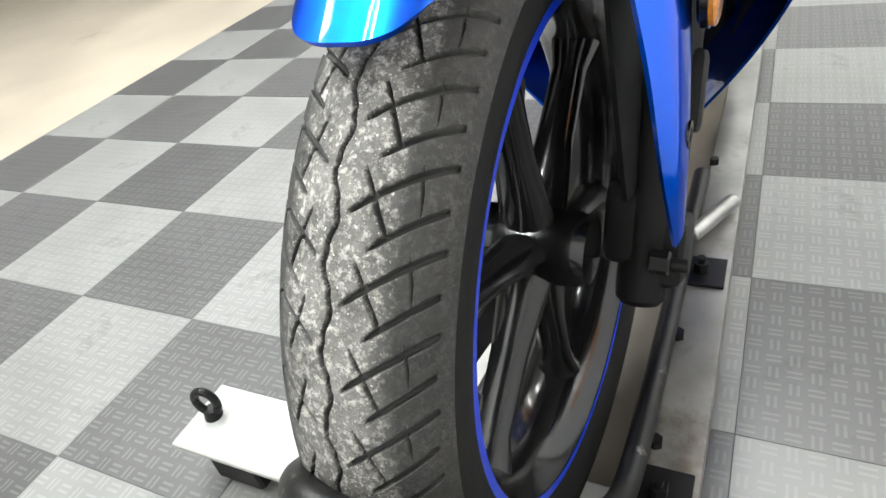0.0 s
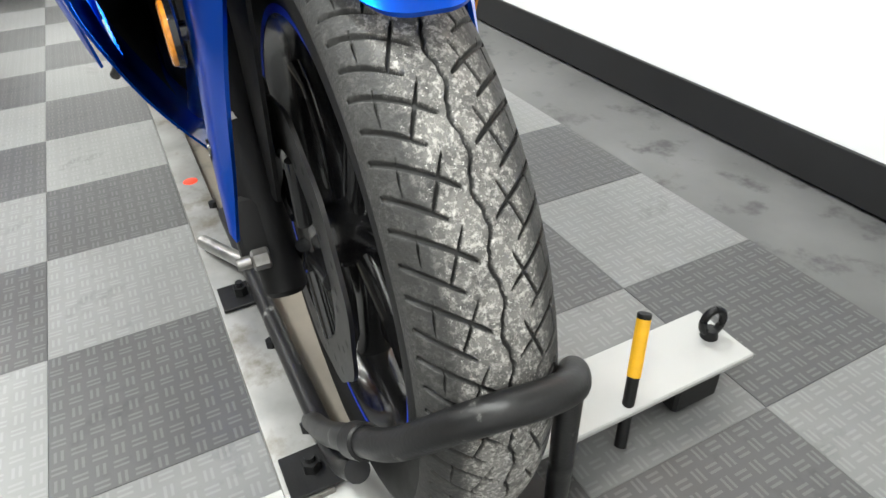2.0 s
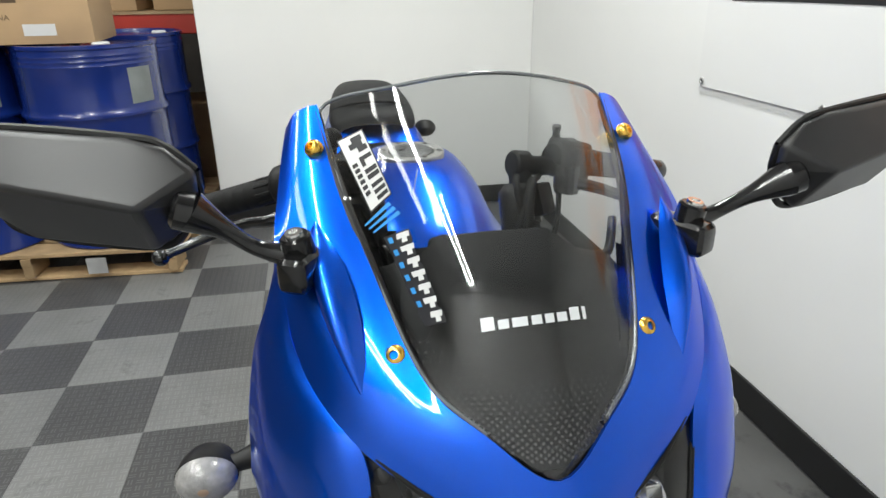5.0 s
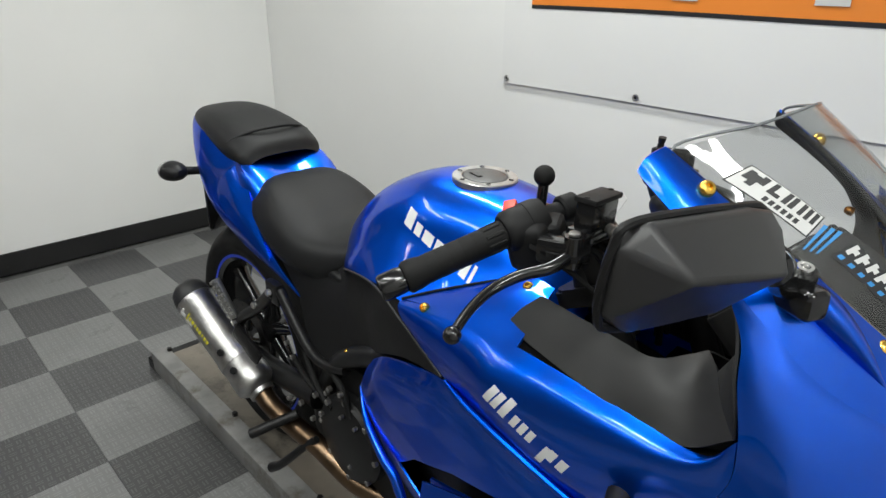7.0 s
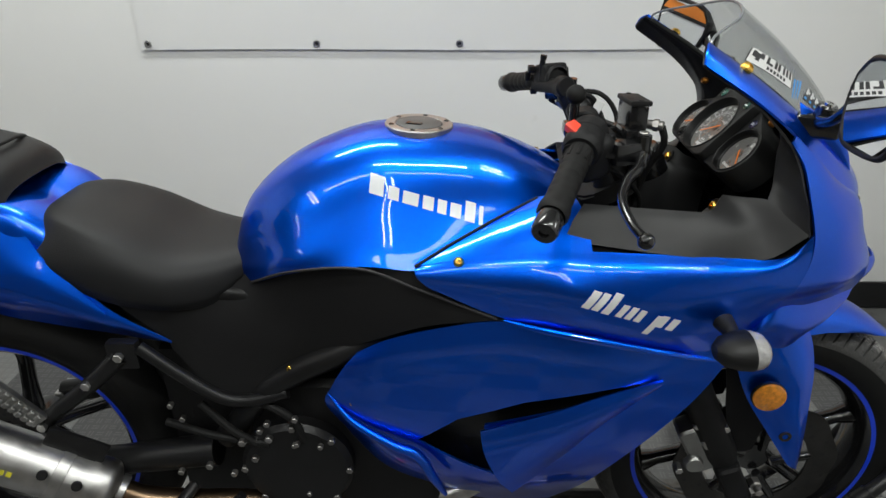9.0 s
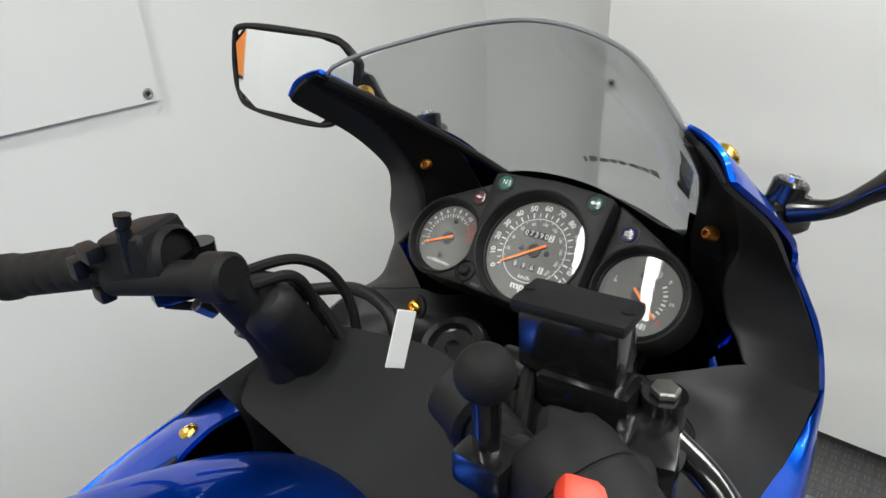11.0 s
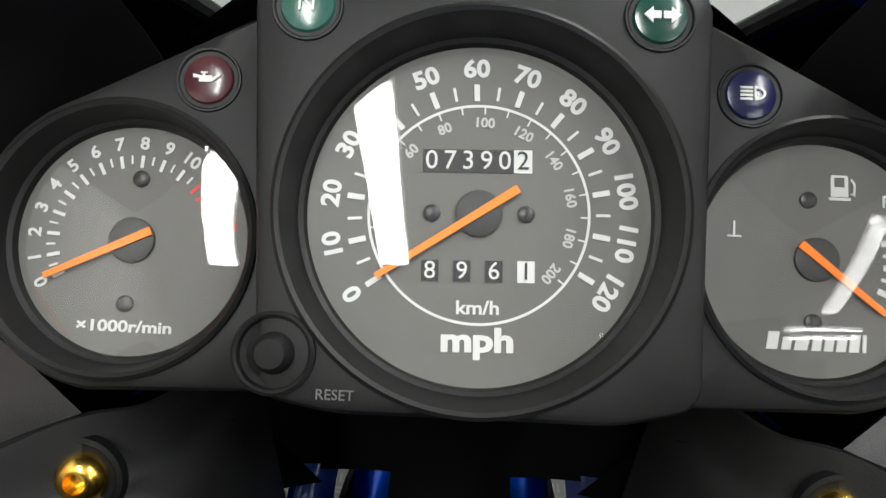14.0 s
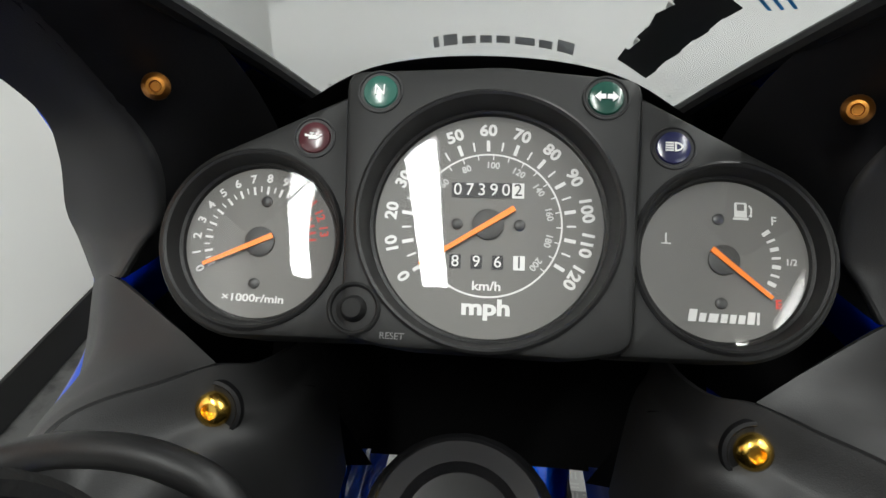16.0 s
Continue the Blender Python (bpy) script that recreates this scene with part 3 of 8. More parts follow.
def carton(x, y, z, s, turn, label, text=None, flaps=True):
    thing = empty("cardboard_box", (x, y, z), label, "box", "cartons")
    m = pose(x, y, z, 0, 0, turn)
    bm = bmesh.new()
    box(bm, (0, 0, s[2] / 2), s, m, 0.005, 2)
    part("carton", bm, CARD, thing)
    bm = bmesh.new()
    box(bm, (0, 0, s[2] + 0.0006), (s[0] * 0.995, 0.05, 0.0008), m)
    box(bm, (s[0] / 2 + 0.0006, 0, s[2] - 0.035), (0.0008, 0.05, 0.07), m)
    part("tape", bm, mat("clear_tape", (0.50, 0.38, 0.23), 0.25), thing, "glossy packing tape")
    if text:
        bm = bmesh.new()
        box(bm, (s[0] / 2 + 0.001, s[1] * 0.27, s[2] * 0.28), (0.001, 0.12, 0.045), m)
        part("paper_label", bm, WHITEINK, thing, "small white paper label")
        for i, (t, w) in enumerate(text):
            if t:
                letters("print_line", t, 0.030, m @ Matrix.Translation((s[0] / 2 + 0.0012, -0.09, s[2] * 0.84 - 0.032 * i)) @ Euler((math.pi / 2, 0, math.pi / 2)).to_matrix().to_4x4(), BOXINK, thing, "brown printed line", 0.0001, "LEFT")
            else:
                bm = bmesh.new()
                box(bm, (s[0] / 2 + 0.0012, -0.09 + w / 2, s[2] * 0.84 - 0.032 * i), (0.0006, w, 0.016), m)
                part("print_bar", bm, BOXINK, thing)


carton(-2.80, -1.455, PZ + PH + 0.002, (0.42, 0.86, 0.20), 3, "long brown cardboard carton with black print, lying on the drums", ((None, 0.26), ("PART NO.", 0), ("MADE IN CHINA", 0), ("C/NO:  8F 50", 0), ("QTY: 72 PCS", 0)))


def rack():
    x, ya, yb, z = -4.15, -2.9, -0.62, 0.98
    thing = empty("storage_rack", (x, (ya + yb) / 2, 0), "red steel pallet rack with a timber deck", "rack")
    for yy in (ya, yb):
        for xx in (x - 0.4, x + 0.38):
            bm = bmesh.new()
            box(bm, (xx, yy, 1.35), (0.07, 0.08, 2.7), None, 0.004, 1)
            part("upright", bm, mat("dark_upright", (0.05, 0.06, 0.08), 0.5), thing)
    for zz in (z, 2.1):
        for xx in (x - 0.4, x + 0.42):
            bm = bmesh.new()
            box(bm, (xx, (ya + yb) / 2, zz + 0.05), (0.045, yb - ya - 0.085, 0.11), None, 0.005, 1)
            part("beam", bm, REDBEAM, thing, "red steel beam")
        bm = bmesh.new()
        box(bm, (x, (ya + yb) / 2, zz + 0.112), (0.9, yb - ya - 0.09, 0.016))
        part("deck", bm, WOOD, thing, "raw timber deck")


rack()
carton(-4.05, -0.86, 1.102, (0.40, 0.34, 0.20), 4, "small brown cardboard carton on the rack")
carton(-4.02, -1.28, 1.102, (0.42, 0.40, 0.18), -5, "open brown cardboard carton on the rack")
carton(-4.05, -1.80, 1.102, (0.45, 0.50, 0.24), 3, "brown cardboard carton on the rack")
carton(-4.10, -1.05, 0.0, (0.50, 0.60, 0.55), 8, "dusty brown cardboard carton under the rack")
carton(-4.10, -1.75, 0.0, (0.50, 0.55, 0.45), -4, "brown cardboard carton under the rack")



# ---- the wheel trolley ----
def trolley():
    thing = empty("wheel_trolley", (-0.9, 0, 0), "galvanised steel motorcycle trolley with a front wheel chock", "trolley")
    x0, x1 = -1.965, 0.115
    for s in (-1, 1):
        bm = bmesh.new()
        box(bm, ((x0 + x1) / 2, s * 0.129, 0.045), (x1 - x0, 0.056, 0.074), None, 0.004, 2)
        part("side_rail", bm, GALV, thing)
        for bx in (-0.586, -0.15, 0.02, -1.0, -1.45, -1.93):
            bm = bmesh.new()
            rod(bm, (bx, s * 0.106, 0.080), (bx, s * 0.106, 0.093), 0.008, None, 6)
            part("bolt", bm, METALB, thing)
        for bx, big in ((-0.282, 0.033), (0.082, 0.03)):
            bm = bmesh.new()
            box(bm, (bx, s * 0.118, 0.086), (0.062, 0.066, 0.006), None, 0.001, 1)
            tab = part("bracket_tab", bm, METALB, thing, "dark steel bracket tab")
            bm = bmesh.new()
            rod(bm, (bx, s * 0.118, 0.088), (bx, s * 0.118, 0.104), 0.011, None, 6)
            rod(bm, (bx, s * 0.118, 0.104), (bx, s * 0.118, 0.112), 0.006, None, 10)
            part("bolt", bm, METALB, tab)
        bm = bmesh.new()
        rod(bm, (-0.320, s * 0.098, 0.118), (-0.445, s * 0.146, 0.100), 0.012, None, 16, 0.002)
        part("cross_pin", bm, STEEL, thing, "short steel pin")
        bm = bmesh.new()
        pipe(bm, [(-0.52, s * 0.092, 0.10), (-0.1, s * 0.092, 0.10), (0.10, s * 0.092, 0.125), (0.19, s * 0.09, 0.20)], 0.013, 14, 40)
        part("cradle_tube", bm, SCUFF, thing, "scuffed black steel tube")
    bm = bmesh.new()
    box(bm, ((x0 + x1) / 2, 0, 0.030), (x1 - x0 - 0.01, 0.20, 0.044), None, 0.003, 1)
    part("trough", bm, mat("grimy_beige_steel", (0.17, 0.15, 0.122), 0.55, 0, 0.2, 9, 0.08, 120, stain=(0.08, 0.072, 0.06), stain_scale=7, stain_cut=0.55), thing, "grimy steel wheel trough")
    bm = bmesh.new()
    box(bm, (x0 - 0.02, 0, 0.022), (0.05, 0.315, 0.040), None, 0.004, 1)
    part("end_plate", bm, METALB, thing, "dark rubber-edged end plate")
    bm = bmesh.new()
    box(bm, (0.133, 0, 0.069), (0.106, 0.972, 0.010), None, 0.002, 1)
    part("cross_plate", bm, WHITEPL, thing, "white painted cross plate")
    for s in (-1, 1):
        bm = bmesh.new()
        box(bm, (0.133, s * 0.40, 0.036), (0.09, 0.08, 0.056), None, 0.004, 1)
        part("foot", bm, METALB, thing)
        bm = bmesh.new()
        c = Vector((0.130, s * 0.457, 0.094))
        ring = [c + Vector((0.006 * math.sin(a) * 0.6, 0.015 * math.sin(a) * s, 0.021 * math.cos(a) + 0.008)) for a in [2 * math.pi * k / 20 for k in range(21)]]
        pipe(bm, ring, 0.0058, 10, 40, False)
        eye = part("tie_down_eye", bm, METALB, thing, "black forged tie-down eye")
        bm = bmesh.new()
        rod(bm, c + Vector((0, 0, -0.020)), c + Vector((0, 0, -0.006)), 0.013, 0.010, 16)
        part("eye_base", bm, METALB, eye)
    bm = bmesh.new()
    pipe(bm, [(0.02, -0.098, 0.095), (0.12, -0.100, 0.185), (0.20, -0.098, 0.265), (0.25, -0.092, 0.312), (0.287, -0.080, 0.344), (0.325, -0.055, 0.390), (0.343, -0.030, 0.409), (0.348, 0.0, 0.410), (0.342, 0.026, 0.402), (0.322, 0.045, 0.384), (0.298, 0.065, 0.350), (0.278, 0.082, 0.280), (0.262, 0.096, 0.18), (0.25, 0.104, 0.06)], 0.0125, 18, 100)
    hoop = part("chock_hoop", bm, SCUFF, thing, "scratched black steel wheel hoop")
    bm = bmesh.new()
    rod(bm, (0.226, -0.096, 0.290), (0.250, -0.092, 0.312), 0.0155, None, 24, 0.002)
    part("hoop_collar", bm, METALB, hoop)
    bm = bmesh.new()
    lathe(bm, [(0, 0.0835), (0.013, 0.0835), (0.015, 0.0825)], Matrix.Translation((-0.712, -0.128, 0)), 18)
    part("paint_mark", bm, REDPL, thing, "red paint dab on the rail")
    bm = bmesh.new()
    box(bm, (0.205, 0, 0.045), (0.16, 0.24, 0.05), None, 0.004, 1)
    part("chock_base", bm, METALB, thing)
    bm = bmesh.new()
    rod(bm, (0.190, 0.255, 0.02), (0.158, 0.290, 0.115), 0.008)
    part("lever_shaft", bm, METALB, thing)
    bm = bmesh.new()
    rod(bm, (0.161, 0.287, 0.105), (0.1355, 0.3135, 0.176), 0.0090, None, 18, 0.002)
    grip = part("lever_grip", bm, YELLOW, thing, "yellow lever grip")
    bm = bmesh.new()
    rod(bm, (0.1358, 0.3132, 0.174), (0.1335, 0.3155, 0.181), 0.0093, None, 18, 0.001)
    part("grip_cap", bm, BLACK, grip)


trolley()

# ---- the motorcycle ----
bike = empty("motorcycle", (-0.66, 0, 0.062), "metallic blue sport motorcycle with gold bolts, standing in a wheel trolley", "motorcycle")
AX, AZ, AR = 0.038, 0.362, 0.300
RX, RZ, RR = -1.362, 0.372, 0.310
STEER = Matrix.Translation((-0.02, 0, 0)) @ Matrix.Rotation(radians(-2.2), 4, "Z") @ Matrix.Translation((0.02, 0, 0))


def steered(ob):
    """Turns a front-end part slightly to the right with the fork."""
    ob.data.transform(STEER)
    return ob


def wheel_mesh(cx, cz, radius, half, period_count, na, grooves):
    """Tyre skin: a rounded crown with a zigzag middle groove and slanted side grooves cut into it."""
    span = 1.46
    if grooves:
        th = np.concatenate([np.radians(np.linspace(-75, 100, na, endpoint=False)), np.radians(np.linspace(100, 285, 120, endpoint=False))])
        na = len(th)
        w = np.concatenate([np.linspace(-span, -0.95, 14, endpoint=False), np.linspace(-0.95, 0.95, 200, endpoint=False), np.linspace(0.95, span, 15)])
    else:
        th = np.linspace(0, 2 * np.pi, na, endpoint=False)
        w = np.linspace(-span, span, 85)
    nw = len(w) - 1
    T, Wd = np.meshgrid(th, w, indexing="ij")
    crown = half * 1.02
    y = crown * np.sin(Wd) * np.where(np.abs(Wd) > 1.2, 1.0, 1.0)
    drop = half * 0.78 * (1 - np.cos(Wd))
    r = radius - drop
    s = Wd * crown
    ph = T * period_count / (2 * np.pi)
    f = ph - np.floor(ph)
    depth = np.zeros_like(r)
    if grooves:
        L = 2 * np.pi * radius / period_count

        def cutline(d, width):
            return np.clip((width - np.abs(d)) / (width * 0.35), 0, 1)
        tri = np.where(f < 0.5, -1 + 4 * f, 3 - 4 * f)
        zig = 0.0031 * np.sin(1.25 * np.arcsin(np.clip(tri, -1, 1)) * 0.8) + 0.0006 * np.sin(2 * np.pi * (3 * f + 0.1))
        depth = np.maximum(depth, cutline(s - zig, 0.0017))
        for sg in (-1, 1):
            q = s * sg
            fo = (ph + (0.5 if sg > 0 else 0.0)) % 1.0
            for start, q0, q1, slope, bend, wd in ((0.05, 0.008, 0.066, 0.78, 4.0, 0.0019), (0.68, 0.020, 0.064, 0.74, 4.0, 0.0018), (0.55, 0.014, 0.029, -2.2, 0.0, 0.0016), (0.62, 0.043, 0.0465, -5.6, 0.0, 0.0015)):
                for wrap in (-2, -1, 0, 1):
                    line = ((fo + wrap - start) * L - slope * (q - q0) + bend * (q - q0) ** 2) / math.sqrt(1 + slope * slope)
                    taper = wd * np.clip(0.5 + (q - q0) / 0.010, 0.5, 1)
                    depth = np.maximum(depth, cutline(line, taper) * (q > q0) * (q < q1))
    r = r - 0.0042 * depth
    X, Z = cx + r * np.cos(T), cz + r * np.sin(T)
    verts = np.stack([X, y, Z], -1).reshape(-1, 3)
    side_in = half * 0.86
    k = nw + 1
    faces = []
    for i in range(na):
        j = (i + 1) % na
        base = np.arange(nw)
        faces.append(np.stack([i * k + base, j * k + base, j * k + base + 1, i * k + base + 1], -1))
    F = np.concatenate(faces)
    me = bpy.data.meshes.new("tyre")
    me.from_pydata(verts.tolist(), [], F.tolist())
    for p in me.polygons:
        p.use_smooth = True
    cr = me.attributes.new("crown", "FLOAT", "POINT")
    fade = np.clip(2.3 - np.abs(s) / 0.0170, 0.05, 1) * (1 - np.clip(depth * 2.5, 0, 1))
    cr.data.foreach_set("value", fade.reshape(-1).astype(np.float32))
    return me


def side_wall(bm, cx, cz, radius, half, s):
    rim_r = radius * 0.735
    y_edge = s * half * 1.02 * math.sin(1.46)
    r_edge = radius - half * 0.78 * (1 - math.cos(1.46))
    m = Matrix.Translation((cx, 0, cz)) @ pose(0, 0, 0, 90, 0, 0)
    prof = [(r_edge, -y_edge), (r_edge - 0.012, -y_edge * 1.01), (rim_r + 0.012, -y_edge * 0.93), (rim_r, -y_edge * 0.80), (rim_r - 0.004, -y_edge * 0.6)]
    lathe(bm, prof, m, 96)


def wheel(name, cx, cz, radius, half, front):
    hub = empty(name, (cx, 0, cz), "", "")
    hub.parent = bike
    bpy.context.view_layer.update()
    hub.matrix_parent_inverse = bike.matrix_world.inverted()
    fix = steered if front else (lambda o: o)
    me = wheel_mesh(cx, cz, radius, half, 41 if front else 40, 1300 if front else 300, front)
    tyre = fix(link("tyre", me, TYRE if front else RUBBER, hub, "worn dusty black tyre" if front else "black rear tyre"))
    bm = bmesh.new()
    for s in (-1, 1):
        side_wall(bm, cx, cz, radius, half, s)
    fix(part("sidewall", bm, RUBBER, hub))
    rr = radius * 0.735
    m = Matrix.Translation((cx, 0, cz)) @ pose(0, 0, 0, 90, 0, 0)
    h = half * 0.82
    bm = bmesh.new()
    lathe(bm, [(rr + 0.004, -h), (rr - 0.006, -h), (rr - 0.016, -h + 0.008), (rr - 0.024, -0.018), (rr - 0.026, 0), (rr - 0.024, 0.018), (rr - 0.016, h - 0.008), (rr - 0.006, h), (rr + 0.004, h)], m, 96)
    fix(part("rim", bm, GLOSSB, hub, "gloss black cast rim"))
    for s in (-1, 1):
        bm = bmesh.new()
        lathe(bm, [(rr - 0.0055, s * (h + 0.0008)), (rr + 0.0025, s * (h + 0.0012))], m, 96)
        fix(part("rim_tape", bm, TAPE, hub, "blue rim stripe"))
    bm = bmesh.new()
    lathe(bm, [(0, -0.055), (0.030, -0.055), (0.034, -0.040), (0.034, 0.040), (0.030, 0.055), (0, 0.055)], m, 28)
    fix(part("hub", bm, GLOSSB, hub))
    for k in range(6):
        a = 2 * math.pi * (k + 0.35) / 6
        c, sn = math.cos(a), math.sin(a)
        bm = bmesh.new()
        t = Vector((-sn, 0, c))
        d = Vector((c, 0, sn))
        o = Vector((cx, 0, cz))
        rows = []
        for q, wd, dp in ((0.028, 0.017, 0.026), (0.10, 0.0125, 0.018), (0.17, 0.0125, 0.017), (rr - 0.022, 0.019, 0.024)):
            p = o + d * q
            rows.append([p + t * wd * math.cos(b) + Vector((0, dp * math.sin(b), 0)) for b in [2 * math.pi * i / 12 for i in range(12)]])
        vs = [[bm.verts.new(p) for p in r] for r in rows]
        for a1, b1 in zip(vs, vs[1:]):
            for i in range(12):
                bm.faces.new((a1[i], a1[(i + 1) % 12], b1[(i + 1) % 12], b1[i]))
        fix(part("spoke", bm, GLOSSB, hub))
    return hub


wheel("front_wheel", AX, AZ, AR, 0.0540, True)
wheel("rear_wheel", RX, RZ, RR, 0.066, False)


def brake_disc(cx, cz, y, r, name, fix):
    m = Matrix.Translation((cx, y, cz)) @ pose(0, 0, 0, 90, 0, 0)
    bm = bmesh.new()
    seg = 120
    outer = [r * (1 + 0.018 * math.sin(10 * 2 * math.pi * i / seg)) for i in range(seg)]
    lo, hi = [], []
    for hgt, store in ((-0.002, lo), (0.002, hi)):
        for rad in (0.66, 1.0):
            store.append([bm.verts.new(m @ Vector(((outer[i] if rad == 1.0 else r * 0.66) * math.cos(2 * math.pi * i / seg), (outer[i] if rad == 1.0 else r * 0.66) * math.sin(2 * math.pi * i / seg), hgt))) for i in range(seg)])
    for i in range(seg):
        j = (i + 1) % seg
        for s in (lo, hi):
            bm.faces.new((s[0][i], s[0][j], s[1][j], s[1][i]))
        bm.faces.new((lo[1][i], lo[1][j], hi[1][j], hi[1][i]))
        bm.faces.new((lo[0][i], lo[0][j], hi[0][j], hi[0][i]))
    disc = fix(part(name, bm, DISC, bike, "steel petal brake disc"))
    for k in range(30):
        a = 2 * math.pi * k / 30
        q = r * (0.76 + 0.07 * (k % 3))
        bm = bmesh.new()
        lathe(bm, [(0, 0.0026 * (1 if y > 0 else 1)), (0.004, 0.0026)], m @ Matrix.Translation((q * math.cos(a), q * math.sin(a), 0)), 10)
        fix(part("drilled_hole", bm, BLACKINK, disc))
    bm = bmesh.new()
    for k in range(5):
        a = 2 * math.pi * k / 5
        rod(bm, m @ Vector((0.03 * math.cos(a), 0.03 * math.sin(a), 0)), m @ Vector((r * 0.68 * math.cos(a + 0.2), r * 0.68 * math.sin(a + 0.2), 0)), 0.008)
    fix(part("disc_carrier", bm, GLOSSB, disc))


brake_disc(AX, AZ, -0.064, 0.145, "front_brake_disc", steered)
brake_disc(RX, RZ, -0.072, 0.11, "rear_brake_disc", lambda o: o)

# fork, guards, fender
AXLE = mat("dull_axle_steel", (0.30, 0.29, 0.28), 0.4, 1.0, 0.3, 60)
RAKE = Vector((-0.4384, 0, 0.8988))
for s in (-1, 1):
    base = Vector((AX - 0.022, s * 0.090, AZ - 0.070))
    bm = bmesh.new()
    m, _ = axis(base, base + RAKE)
    lathe(bm, [(0, 0), (0.018, 0), (0.023, 0.006), (0.0235, 0.10), (0.029, 0.13), (0.029, 0.35), (0.031, 0.355), (0.031, 0.38), (0.0185, 0.385), (0.0185, 0.74), (0, 0.74)], m, 32)
    box(bm, (0.016, 0, 0.075), (0.040, 0.044, 0.075), m, 0.012, 3)
    box(bm, (-0.020, 0, 0.19), (0.030, 0.030, 0.07), m, 0.008, 2)
    if s > 0:
        box(bm, (-0.012, -0.020, 0.050), (0.046, 0.070, 0.062), m, 0.010, 3)
    leg = steered(part("fork_leg", bm, FORKB, bike, "black fork leg"))
    bm = bmesh.new()
    rod(bm, (AX - .012, s * 0.100, AZ - .012), (AX - .012, s * 0.118, AZ - .012), 0.011, None, 6, 0.002)
    rod(bm, (AX - .012, s * 0.118, AZ - .012), (AX - .012, s * 0.133, AZ - .012), 0.0065, None, 12, 0.001)
    steered(part("axle_nut", bm, AXLE if s < 0 else METALB, leg, "axle nut with a short stub"))
    rows = [[(0.076, 0.128, 0.408), (0.072, 0.130, 0.412), (0.066, 0.131, 0.416), (0.060, 0.128, 0.420)],
            [(0.078, 0.118, 0.47), (0.066, 0.127, 0.47), (0.040, 0.128, 0.475), (0.018, 0.120, 0.48)],
            [(0.076, 0.108, 0.54), (0.050, 0.120, 0.54), (0.010, 0.121, 0.545), (-0.030, 0.114, 0.55)],
            [(0.074, 0.096, 0.60), (0.045, 0.113, 0.60), (-0.005, 0.115, 0.605), (-0.056, 0.108, 0.61)],
            [(0.062, 0.082, 0.655), (0.034, 0.100, 0.66), (-0.015, 0.105, 0.665), (-0.070, 0.100, 0.66)],
            [(0.040, 0.070, 0.69), (0.015, 0.092, 0.70), (-0.03, 0.10, 0.70), (-0.075, 0.095, 0.69)]]
    bm = bmesh.new()
    sheet(bm, rows, 40, 20, s)
    guard = steered(solid(part("fork_guard", bm, BLUE, bike, "blue fork guard"), 0.004))
    bm = bmesh.new()
    lathe(bm, [(0, 0.0), (0.0045, 0.0), (0.0055, 0.0035), (0.010, 0.0035), (0.0105, 0.0)], Matrix.Translation((0.042, s * 0.1275, 0.482)) @ pose(0, 0, 0, 90 if s < 0 else -90, 0, 0), 20)
    steered(part("guard_bolt", bm, GLOSSB, guard))
    mref = Matrix.Translation((-0.005, s * 0.117, 0.569)) @ pose(0, 0, 0, 90 if s < 0 else -90, 0, 0)
    bm = bmesh.new()
    lathe(bm, [(0.009, -0.010), (0.009, 0.010), (0.026, 0.010), (0.028, 0.012), (0.028, 0.017), (0.026, 0.0175), (0, 0.0175)], mref, 32)
    refl = steered(part("reflector", bm, GLOSSB, bike, "round reflector on a black base"))
    bm = bmesh.new()
    lathe(bm, [(0.0265, 0.0165), (0.0265, 0.0205), (0.024, 0.022), (0, 0.022)], mref, 32)
    steered(part("reflector_lens", bm, AMBER, refl, "amber reflector lens"))

rows = []
for k in range(11):
    a = radians(53.5 + 90 * k / 10)
    lift = 0.024 + 0.012 * math.sin(math.pi * k / 10)
    wide = 0.052 + 0.020 * min(1, k / 3.0)
    if k == 0:
        wide = 0.046
    row = []
    for j in range(9):
        b = -1 + 2 * j / 8
        r = AR + lift - 0.046 * abs(b) ** 2.4 * min(1, 0.35 + k / 5)
        aa = a + radians(13) * abs(b) ** 3 * (1 - k / 10) ** 3
        row.append((AX + r * math.cos(aa), wide * math.sin(b * 1.35) / math.sin(1.35), AZ + r * math.sin(aa)))
    rows.append(row)
bm = bmesh.new()
sheet(bm, rows, 50, 32)
steered(solid(part("front_fender", bm, BLUE, bike, "glossy blue front fender"), 0.004))

for s in (-1, 1):
    bm = bmesh.new()
    sheet(bm, [[(-.075, .076, .640), (-.02, .074, .665), (.035, .070, .655)], [(-.055, .077, .570), (-.01, .076, .575), (.040, .074, .580)], [(-.040, .078, .480), (0, .078, .485), (.034, .077, .490)], [(-.025, .079, .405), (0, .080, .400), (.020, .079, .405)]], 20, 12, s)
    steered(solid(part("fender_stay", bm, FORKB, bike, "black fender stay inside the fork"), 0.004))

